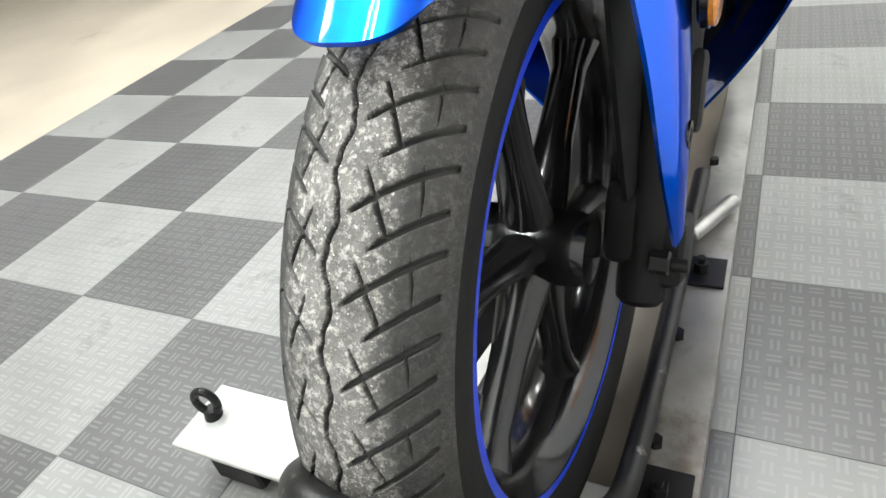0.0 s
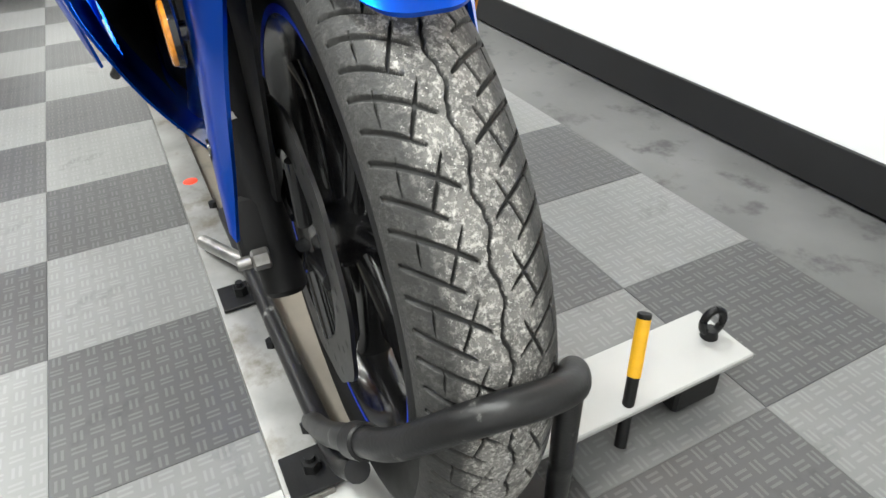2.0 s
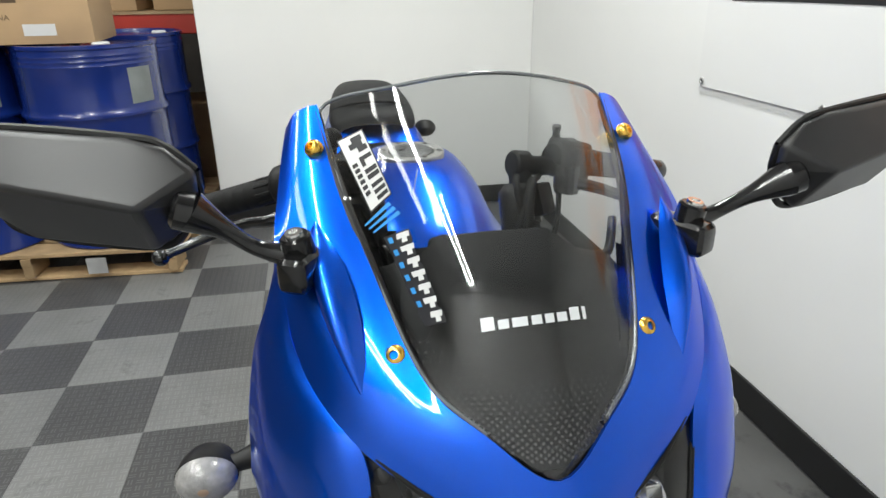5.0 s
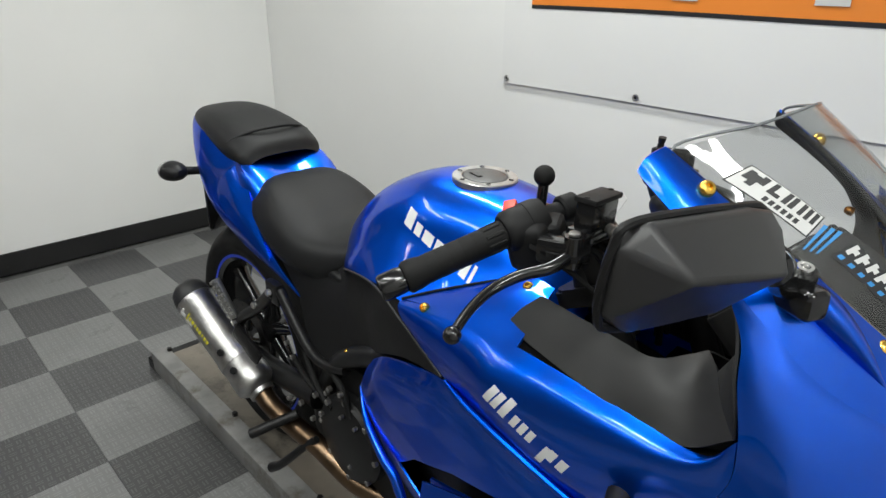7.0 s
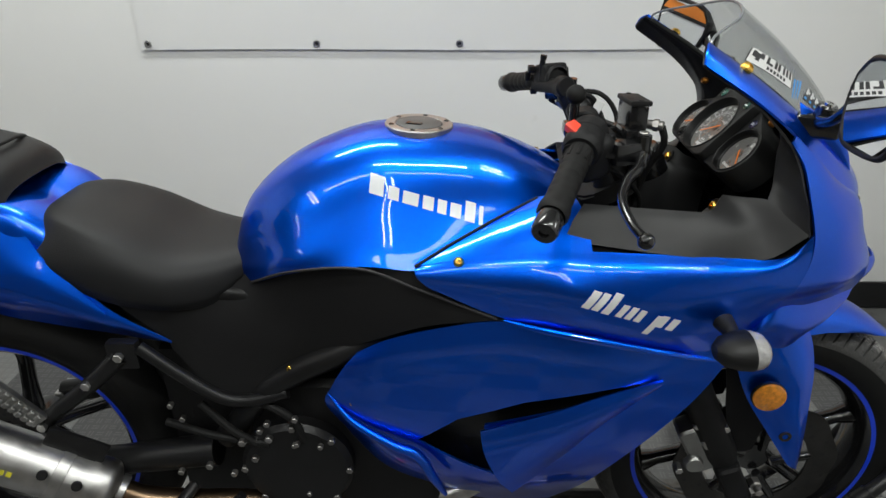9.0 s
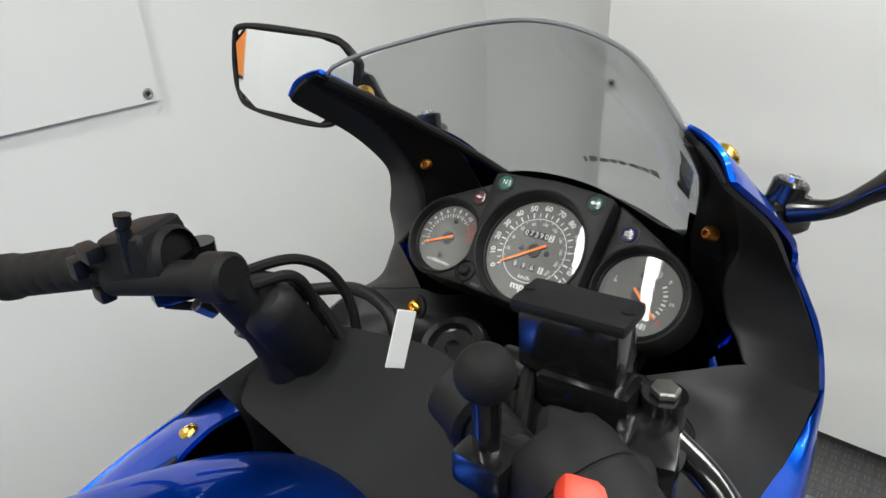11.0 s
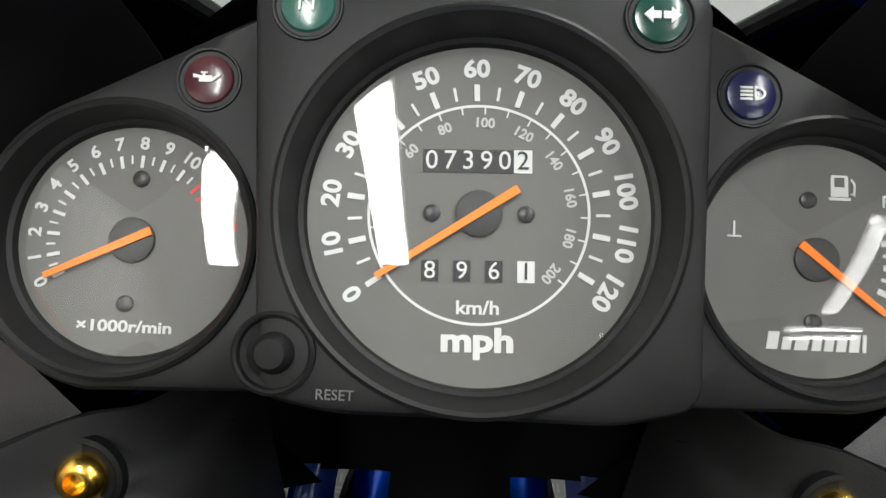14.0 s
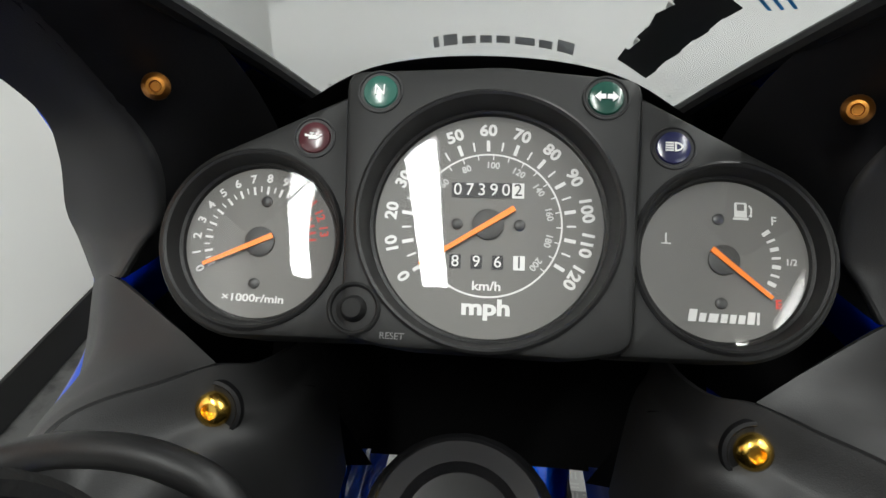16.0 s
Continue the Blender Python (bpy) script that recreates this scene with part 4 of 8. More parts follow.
# caliper and hose
bm = bmesh.new()
c = Vector((AX - 0.115, -0.078, AZ + 0.055))
box(bm, (0, 0, 0), (0.055, 0.050, 0.105), Matrix.Translation(c) @ pose(0, 0, 0, 0, -28, 0), 0.012, 3)
cal = steered(part("brake_caliper", bm, ALU, bike, "cast silver brake caliper"))
for dz in (-0.028, 0.025):
    bm = bmesh.new()
    p = c + Vector((0.012 * dz / 0.03, -0.020, dz))
    rod(bm, p, p + Vector((0, -0.014, 0)), 0.018, 0.016, 20, 0.002)
    steered(part("piston_cap", bm, ALU, cal))
for dx, dz in ((0.03, 0.055), (-0.035, -0.045), (0.035, -0.01), (-0.02, 0.06)):
    bm = bmesh.new()
    p = c + Vector((dx, -0.012, dz))
    rod(bm, p, p + Vector((0, -0.020, 0)), 0.007, None, 6, 0.001)
    steered(part("caliper_bolt", bm, STEEL, cal))
bm = bmesh.new()
pipe(bm, [tuple(c + Vector((0.0, -0.02, 0.06))), tuple(c + Vector((-0.06, -0.02, 0.15))), (-0.17, -0.10, 0.66), (-0.27, -0.10, 0.86)], 0.0055, 10, 30)
part("brake_hose", bm, RUBBER, bike)

# ---- fairing ----
NOSE = [[(.086, 0, .915), (.095, 0, .898), (.103, 0, .882), (.108, 0, .866)],
        [(.062, .045, .941), (.071, .050, .926), (.079, .052, .907), (.086, .053, .881)],
        [(.022, .084, .968), (.028, .101, .957), (.033, .117, .941), (.033, .132, .922)],
        [(-.060, .113, 1.030), (-.050, .137, 1.018), (-.038, .156, .997), (-.028, .171, .962)],
        [(-.098, .123, 1.056), (-.100, .148, 1.052), (-.101, .169, 1.040), (-.100, .186, 1.024)],
        [(-.140, .132, 1.085), (-.143, .151, 1.082), (-.147, .169, 1.074), (-.150, .182, 1.062)],
        [(-.205, .141, 1.125), (-.208, .153, 1.122), (-.212, .165, 1.115), (-.215, .173, 1.103)],
        [(-.209, .1425, 1.127), (-.213, .152, 1.124), (-.217, .162, 1.118), (-.219, .168, 1.108)]]
CHEEK = [[(-.100, .186, 1.024), (-.1005, .1865, 1.022), (-.101, .187, 1.019), (-.102, .187, 1.017), (-.103, .187, 1.015)],
         [(-.064, .180, .994), (-.067, .184, .992), (-.072, .189, .989), (-.079, .194, .987), (-.085, .197, .986)],
         [(-.028, .171, .962), (-.034, .182, .960), (-.044, .193, .957), (-.060, .204, .954), (-.076, .210, .952)],
         [(.033, .132, .922), (.026, .151, .920), (.008, .176, .914), (-.022, .203, .909), (-.062, .219, .902)],
         [(.052, .127, .876), (.050, .142, .875), (.028, .174, .871), (-.012, .207, .868), (-.060, .222, .862)],
         [(.075, .118, .836), (.073, .133, .834), (.048, .166, .830), (.000, .204, .829), (-.072, .226, .825)],
         [(.094, .106, .813), (.088, .119, .807), (.057, .153, .804), (.000, .190, .806), (-.080, .220, .806)],
         [(.087, .1165, .790), (.080, .127, .791), (.050, .153, .793), (-.007, .190, .797), (-.086, .2195, .797)],
         [(.074, .121, .772), (.066, .133, .775), (.041, .152, .780), (-.015, .189, .786), (-.092, .219, .787)]]
CHIN = [[(.136, 0, .813), (.150, 0, .801), (.152, 0, .782), (.136, 0, .755)],
        [(.132, .014, .803), (.140, .018, .795), (.139, .020, .779), (.124, .020, .758)],
        [(.126, .053, .803), (.132, .057, .797), (.129, .058, .781), (.112, .057, .763)],
        [(.113, .086, .806), (.117, .090, .798), (.112, .093, .783), (.098, .094, .766)],
        [(.094, .106, .813), (.094, .111, .804), (.086, .117, .788), (.074, .121, .772)]]
SIDE = [[(-.062, .219, .902), (-.060, .222, .862), (-.072, .226, .825), (-.080, .220, .806), (-.092, .219, .787), (-.118, .210, .730)],
        [(-.092, .214, .864), (-.120, .226, .848), (-.130, .231, .820), (-.140, .229, .790), (-.150, .224, .760), (-.170, .212, .716)],
        [(-.190, .204, .862), (-.205, .224, .846), (-.220, .235, .812), (-.230, .236, .778), (-.235, .231, .750), (-.245, .215, .722)],
        [(-.332, .196, .864), (-.335, .217, .848), (-.340, .234, .818), (-.340, .234, .790), (-.340, .227, .765), (-.340, .213, .742)],
        [(-.400, .189, .863), (-.404, .206, .848), (-.410, .218, .824), (-.410, .220, .800), (-.410, .216, .780), (-.410, .208, .756)],
        [(-.500, .181, .846), (-.500, .192, .837), (-.500, .200, .822), (-.495, .203, .805), (-.485, .203, .790), (-.470, .201, .767)],
        [(-.582, .174, .826), (-.582, .180, .824), (-.580, .184, .820), (-.576, .186, .815), (-.570, .188, .810), (-.560, .189, .803)]]
KNEE = [[(-.582, .174, .828), (-.500, .180, .845), (-.400, .188, .862), (-.338, .196, .862)],
        [(-.530, .150, .852), (-.470, .155, .868), (-.400, .160, .884), (-.340, .165, .884)],
        [(-.470, .125, .878), (-.440, .128, .888), (-.390, .132, .900), (-.345, .135, .900)],
        [(-.405, .102, .905), (-.395, .104, .908), (-.375, .106, .911), (-.352, .108, .908)]]
LOWER = [[(-.118, .206, .716), (-.160, .212, .640), (-.205, .212, .575), (-.255, .195, .495), (-.300, .150, .390), (-.340, .060, .255)],
         [(-.245, .214, .720), (-.255, .223, .665), (-.275, .222, .590), (-.315, .204, .500), (-.360, .155, .390), (-.400, .060, .250)],
         [(-.340, .212, .740), (-.350, .222, .690), (-.365, .222, .610), (-.395, .206, .510), (-.430, .160, .395), (-.460, .060, .252)],
         [(-.455, .202, .756), (-.465, .212, .705), (-.475, .214, .625), (-.490, .200, .520), (-.510, .158, .405), (-.530, .060, .265)],
         [(-.545, .188, .735), (-.555, .198, .690), (-.570, .200, .620), (-.580, .190, .530), (-.590, .150, .415), (-.600, .060, .285)],
         [(-.625, .175, .705), (-.640, .182, .668), (-.655, .183, .615), (-.660, .176, .545), (-.655, .140, .440), (-.650, .060, .310)],
         [(-.675, .162, .672), (-.700, .160, .640), (-.722, .156, .600), (-.735, .152, .562), (-.705, .125, .480), (-.680, .060, .340)]]
VENT = [(-.585, .520), (-.520, .580), (-.420, .625), (-.300, .655), (-.225, .672), (-.330, .625), (-.480, .572), (-.445, .430), (-.520, .475)]


def inside(p, poly):
    hit = False
    for i in range(len(poly)):
        (x1, z1), (x2, z2) = poly[i - 1], poly[i]
        if (z1 > p.z) != (z2 > p.z) and p.x < (x2 - x1) * (p.z - z1) / (z2 - z1) + x1:
            hit = not hit
    return hit


def snap_to(bm, poly):
    """Pulls the ragged edge of a cut onto its outline."""
    for v in [v for v in bm.verts if v.is_boundary]:
        best = None
        for i in range(len(poly)):
            a, b = Vector(poly[i - 1]), Vector(poly[i])
            q = Vector((v.co.x, v.co.z))
            t = max(0, min(1, (q - a).dot(b - a) / (b - a).length_squared))
            c = a + t * (b - a)
            if best is None or (c - q).length < best[0]:
                best = ((c - q).length, c)
        if best[0] < 0.012:
            v.co.x, v.co.z = best[1].x, best[1].y


for s in (-1, 1):
    for nm, rows, nu, nv, lab in (("cheek_cowl", CHEEK, 44, 24, "metallic blue cheek panel"), ("side_fairing", SIDE, 48, 32, "metallic blue upper side fairing"), ("knee_cover", KNEE, 24, 24, "metallic blue cover beside the tank")):
        bm = bmesh.new()
        sheet(bm, rows, nu, nv, s)
        solid(part(nm, bm, BLUE, bike, lab), 0.0035)
    bm = bmesh.new()
    sheet(bm, LOWER, 150, 110, s, lambda p: inside(p, VENT))
    snap_to(bm, VENT)
    solid(part("lower_fairing", bm, BLUE, bike, "metallic blue lower fairing with a vent"), 0.0035)
    # blade in front of the vent
    blade = [[(-.225, .229, .674), (-.300, .229, .648), (-.390, .226, .606), (-.485, .220, .568)],
             [(-.226, .228, .668), (-.300, .236, .626), (-.385, .236, .575), (-.478, .230, .530)],
             [(-.228, .224, .660), (-.300, .228, .600), (-.375, .228, .535), (-.455, .222, .470)],
             [(-.232, .219, .650), (-.300, .216, .580), (-.365, .214, .505), (-.430, .206, .425)]]
    bm = bmesh.new()
    sheet(bm, blade, 24, 24, s)
    solid(part("vent_blade", bm, BLUE, bike, "raised blue vent blade"), 0.004)
    liner = [[(x, y - 0.030, z) for x, y, z in r[1:5]] for r in LOWER[1:6]]
    bm = bmesh.new()
    sheet(bm, liner, 24, 16, s)
    part("vent_liner", bm, BLACK, bike, "black duct behind the vent")
    # lip that runs down the rear corner of the lower fairing
    bm = bmesh.new()
    pipe(bm, [(-.728, s * .158, .585), (-.690, s * .176, .545), (-.625, s * .193, .512), (-.585, s * .198, .495), (-.560, s * .196, .445), (-.54, s * .18, .39)], [0.0015, 0.006, 0.008, 0.009, 0.008, 0.004], 12, 40)
    part("fairing_lip", bm, BLUE, bike)
    # crease moulding under the upper side fairing
    bm = bmesh.new()
    pipe(bm, [(-.455, s * .206, .760), (-.400, s * .216, .750), (-.320, s * .222, .737), (-.220, s * .220, .715), (-.130, s * .206, .692)], [0.002, 0.005, 0.006, 0.005, 0.002], 10, 40)
    part("crease_moulding", bm, BLUE, bike)
    shoulder = [[(.074, .122, .770), (.062, .134, .756), (.055, .137, .752)],
                [(.022, .158, .778), (.012, .175, .746), (.0, .169, .731)],
                [(-.030, .194, .784), (-.040, .207, .751), (-.050, .199, .714)],
                [(-.085, .218, .790), (-.095, .224, .764), (-.115, .213, .728)],
                [(-.118, .210, .734), (-.124, .212, .722), (-.135, .208, .704)]]
    bm = bmesh.new()
    sheet(bm, shoulder, 24, 14, s)
    solid(part("fairing_shoulder", bm, BLUE, bike, "blue shoulder under the cheek panel"), 0.0035)
    # leaf-shaped scoop below the mirror
    leaf = []
    for k in range(9):
        t = k / 8
        c = Vector((-.085, .152, 1.058)).lerp(Vector((.022, .1255, .948)), t)
        wd = 0.023 * math.sin(math.pi * min(1, t * 1.02) ** 0.7) + 0.001
        out = Vector((.55, .62, .55)).normalized()
        crs = Vector((-.75, .62, .05)).normalized()
        leaf.append([c + crs * wd * b + out * (0.019 * math.sin(math.pi * t) * (1 - b * b) - 0.001) for b in (-1, -.6, -.2, .2, .6, 1)])
    bm = bmesh.new()
    sheet(bm, leaf, 32, 16, s)
    part("cowl_scoop", bm, BLUE, bike, "leaf-shaped blue cowl moulding")

def across(rows):
    """Rows of one side carried over the middle to the other, so that the skin runs through smoothly."""
    return [[(x, -y, z) for x, y, z in r] for r in reversed(rows[1:])] + list(rows)


bm = bmesh.new()
sheet(bm, across(NOSE), 80, 20)
solid(part("nose_cowl", bm, BLUE, bike, "metallic blue nose cowl"), 0.0035)
bm = bmesh.new()
sheet(bm, across(CHIN), 60, 18)
solid(part("chin_cowl", bm, BLUE, bike, "blue chin under the headlight"), 0.0035)

# headlight
HL = [[(.104, .004, .860), (.101, .004, .850), (.099, .005, .840), (.100, .006, .830)],
      [(.086, .048, .880), (.096, .046, .854), (.105, .044, .826), (.112, .042, .799)],
      [(.064, .092, .901), (.080, .090, .870), (.094, .085, .838), (.108, .078, .805)],
      [(.033, .1315, .9195), (.052, .126, .880), (.074, .117, .840), (.092, .106, .814)]]
light = empty("headlight", (0.06, 0, 0.80), "", "")
light.parent = bike
bpy.context.view_layer.update()
light.matrix_parent_inverse = bike.matrix_world.inverted()
for s in (-1, 1):
    bm = bmesh.new()
    sheet(bm, HL, 30, 20, s)
    ob = part("lens", bm, LENS, light, "clear headlight lens")
    ob.visible_shadow = False
    # dished reflector: its rim lies close behind the lens, the mirror cells stand in the dish
    face = Vector((.86, s * .34, .38)).normalized()
    across_v = Vector((0, 0, 1)).cross(face).normalized()
    upward = face.cross(across_v)
    o = Vector((.066, s * .067, .839))
    m = Matrix(((across_v.x, upward.x, face.x, o.x), (across_v.y, upward.y, face.y, o.y), (across_v.z, upward.z, face.z, o.z), (0, 0, 0, 1)))
    DISH, DEEP = 0.0475, 0.032
    bm = bmesh.new()
    prof = [(0.001, -DEEP)] + [(DISH * k / 9, -DEEP * (1 - (k / 9) ** 2)) for k in range(1, 10)]
    prof += [(DISH + 0.0012, 0.0012), (DISH + 0.003, 0.0004), (DISH + 0.0032, -0.012)]
    lathe(bm, prof, m, 40)
    bowl = part("reflector_bowl", bm, CHROME, light, "faceted chrome reflector", True, 30)
    random.seed(11)
    cells = 7
    wide = 2 * DISH / cells
    for k in range(cells):
        cx = -DISH + (k + 0.5) * wide
        reach = math.sqrt(max(DISH ** 2 - (abs(cx) + wide * 0.25) ** 2, 0.0)) * 0.97
        cuts = [-reach] + sorted(random.uniform(-0.55, 0.55) * reach for _ in range(2 if reach > 0.03 else 1)) + [reach]
        for y0, y1 in zip(cuts, cuts[1:]):
            if y1 - y0 < 0.006:
                continue
            cy = (y0 + y1) / 2
            deep = -DEEP * (1 - min(1.0, (cx * cx + cy * cy) / DISH ** 2)) + 0.004
            lean = math.degrees(math.atan2(2 * DEEP * cy, DISH ** 2))
            swing = math.degrees(math.atan2(2 * DEEP * cx, DISH ** 2))
            bm = bmesh.new()
            box(bm, (0, 0, 0), (wide * 0.96, y1 - y0 - 0.0006, 0.003), m @ Matrix.Translation((cx, cy, deep)) @ pose(0, 0, 0, lean * 0.55 + random.uniform(-14, 14), -swing * 0.55 + random.uniform(-12, 12), 0), 0.0009, 1)
            part("reflector_facet", bm, CHROME, bowl, "mirror facet")
    bm = bmesh.new()
    lathe(bm, [(0.0065, -0.030), (0.0065, -0.008), (0.0045, -0.001), (0, 0.001)], m, 14)
    part("bulb", bm, mat("bulb_glass", (0.65, 0.55, 0.42), 0.12, 0.2), bowl, "halogen bulb")
    for dy, dz in ((.118, .885), (.092, .865)):
        bm = bmesh.new()
        lathe(bm, [(0, 0), (0.007, 0.001), (0.008, 0.004), (0.004, 0.008), (0, 0.009)], Matrix.Translation((.020, s * dy, dz)) @ pose(0, 0, 0, 0, 80, 0), 14)
        part("position_bulb", bm, AMBER if dy > .1 and s > 0 else GLOSSB, light)
    back = [[(x - d, y * 0.985, z) for (x, y, z), d in zip(r, dd)] for r, dd in zip(HL, ((.055, .060, .060, .032), (.085, .095, .085, .034), (.070, .090, .080, .030), (.016, .030, .030, .016)))]
    bm = bmesh.new()
    sheet(bm, back, 24, 16, s)
    part("inner_housing", bm, mat("smoked_housing", (0.055, 0.055, 0.056), 0.35), light, "dark grey light housing")
    rim = [HL[0][0], HL[1][0], HL[2][0], HL[3][0], HL[3][1], HL[3][2], HL[3][3], HL[2][3], HL[1][3], HL[0][3]]
    bm = bmesh.new()
    pipe(bm, [(x + .0005, y * s, z) for x, y, z in rim], 0.0022, 8, 60)
    part("lens_seal", bm, BLACK, light, "black seal round the lens")
    # black wall that joins lens and housing
    wall = [[Vector(p) + Vector((0.0, 0, 0)) for p in rim], [Vector((x - .045, y * .96, z)) for x, y, z in rim]]
    bm = bmesh.new()
    sheet(bm, wall, 2, 40, s)
    part("housing_wall", bm, BLACK, light)
bm = bmesh.new()
sheet(bm, mirrored([[(.095, 0, .836), (.097, .006, .832), (.104, .024, .812), (.112, .042, .798)], [(.112, 0, .826), (.113, .007, .821), (.117, .024, .808), (.120, .047, .800)], [(.134, 0, .8125), (.131, .012, .803), (.128, .030, .801), (.125, .053, .8025)]]), 12, 24)
part("centre_trim", bm, BLACK, light, "black trim between the lamps")
for s in (-1, 1):
    bm = bmesh.new()
    sheet(bm, [[(.112, .042, .7985), (.119, .047, .7995), (.1255, .053, .8025)], [(.108, .078, .8045), (.110, .081, .804), (.1125, .085, .8055)], [(.092, .106, .8135), (.0925, .1062, .8132), (.0935, .1062, .8128)]], 24, 8, s)
    part("lower_trim", bm, BLACK, light, "black strip between lamp and chin")

# windscreen
WS = [[(.086, 0, .915), (.086, .001, .915), (.086, .002, .915)],
      [(.073, 0, .941), (.070, .022, .941), (.061, .045, .941)],
      [(.050, 0, .985), (.043, .044, .979), (.022, .083, .969)],
      [(-.004, 0, 1.052), (-.014, .060, 1.046), (-.060, .112, 1.031)],
      [(-.066, 0, 1.112), (-.078, .070, 1.102), (-.130, .130, 1.080)],
      [(-.132, 0, 1.163), (-.150, .076, 1.152), (-.205, .139, 1.126)]]
bm = bmesh.new()
sheet(bm, mirrored(WS), 40, 40)
screen = solid(part("windscreen", bm, SCREEN, bike, "smoked clear double-bubble windscreen"), 0.003)
screen.visible_shadow = False
bm = bmesh.new()
edge = [r[-1] for r in WS[1:]]
pipe(bm, [(x - .001, y, z) for x, y, z in edge] + [(-.150, .076, 1.1525), (-.132, 0, 1.1635), (-.150, -.076, 1.1525)] + [(x - .001, -y, z) for x, y, z in reversed(edge)] , 0.0017, 8, 90)
part("screen_edge", bm, mat("acrylic_edge", (0.16, 0.17, 0.18), 0.2), screen, "polished screen edge")


def on_screen(u, v):
    """Place on the outer face of the screen: u from tip to top, v across from the middle, -1 to 1."""
    cols = []
    for r in WS:
        half = spline(r, 80)
        p = half[min(80, int(round(abs(v) * 80)))]
        cols.append(Vector((p.x, math.copysign(p.y, v), p.z)))
    return spline(cols, 300)[min(300, max(0, int(round(u * 300))))]


dots = bmesh.new()
for k in range(26):
    u = 0.10 + 0.0165 * k
    edge_y = on_screen(u, 0.999).y
    count = int(edge_y / 0.0058)
    for j in range(-count, count + 1):
        v = (j + 0.5 * (k % 2)) * 0.0058 / edge_y
        if abs(v) > 0.95 or (k > 16 and abs(v) < 0.25 + 0.09 * (k - 16)):
            continue
        p = on_screen(u, v)
        nrm = Vector((0.72, v * 0.35, 0.62)).normalized()
        lathe(dots, [(0, 0), (0.0012 - 0.00002 * k, 0)], axis(p + nrm * 0.0022, p + nrm * 0.01)[0], 6)
tagged(part("screen_dots", dots, mat("printed_dots", (0.075, 0.075, 0.08), 0.5), screen, "rows of small printed dots", False), "", "", "", "stuff")

# bolts
def gold_bolt(p, n, r=0.0085, metal=GOLD):
    m, _ = axis(Vector(p), Vector(p) + Vector(n))
    bm = bmesh.new()
    lathe(bm, [(0, 0.0015), (r * 0.34, 0.0015), (r * 0.42, 0.0052), (r * 0.62, 0.0050), (r * 0.9, 0.0030), (r, 0.0), (r, -0.004)], m, 24)
    return part("gold_bolt", bm, metal, bike, "gold anodised screw")


for s in (-1, 1):
    gold_bolt((.003, s * .101, .979), (.75, s * .35, .6))
    gold_bolt((-.160, s * .149, 1.100), (.6, s * .55, .6))
    gold_bolt((-.1525, s * .1130, .8980), (-.86, 0, .5), 0.0080)
    # upper cockpit screws, with their shade put into the metal's colour
    gold_bolt((-.105, s * .132, 1.025), (-.85, s * -.45, .3), 0.0055, SHADEDGOLD)
    gold_bolt((-.520, s * .186, .843), (0, s * .85, .5), 0.0075)
    gold_bolt((-.385, s * .122, .905), (0, s * .55, .8), 0.0075)
    gold_bolt((-.688, s * .168, .578), (0, s, .1), 0.007)
    gold_bolt((-.791, s * .141, .623), (0, s, .1), 0.006)

# inner cockpit
LEDGE = [[(-.375, .176, .872), (-.368, .168, .884), (-.362, .160, .895), (-.354, .152, .904), (-.346, .143, .912)],
         [(-.250, .200, .864), (-.246, .188, .878), (-.242, .178, .890), (-.236, .168, .901), (-.228, .158, .909)],
         [(-.170, .207, .860), (-.170, .197, .878), (-.171, .186, .893), (-.173, .174, .904), (-.178, .164, .910)],
         [(-.110, .212, .863), (-.118, .195, .885), (-.128, .178, .902), (-.140, .150, .910), (-.152, .130, .9125)],
         [(-.066, .217, .900), (-.090, .196, .917), (-.106, .174, .931), (-.126, .138, .921), (-.142, .113, .914)]]
SHELF = [[(-.346, .143, .912), (-.343, .130, .895), (-.340, .120, .870), (-.345, .118, .780)],
         [(-.228, .158, .909), (-.232, .146, .892), (-.236, .130, .865), (-.240, .128, .770)],
         [(-.178, .164, .910), (-.187, .154, .893), (-.196, .128, .872), (-.205, .120, .780)],
         [(-.152, .130, .9125), (-.161, .127, .894), (-.172, .112, .876), (-.178, .100, .790)],
         [(-.142, .113, .914), (-.151, .111, .895), (-.160, .098, .878), (-.165, .090, .800)],
         [(-.130, .100, .906), (-.139, .098, .889), (-.148, .088, .872), (-.155, .080, .800)],
         [(-.108, .092, .898), (-.113, .090, .882), (-.120, .082, .866), (-.130, .076, .800)],
         [(-.080, .090, .890), (-.085, .087, .875), (-.092, .080, .860), (-.100, .076, .800)]]
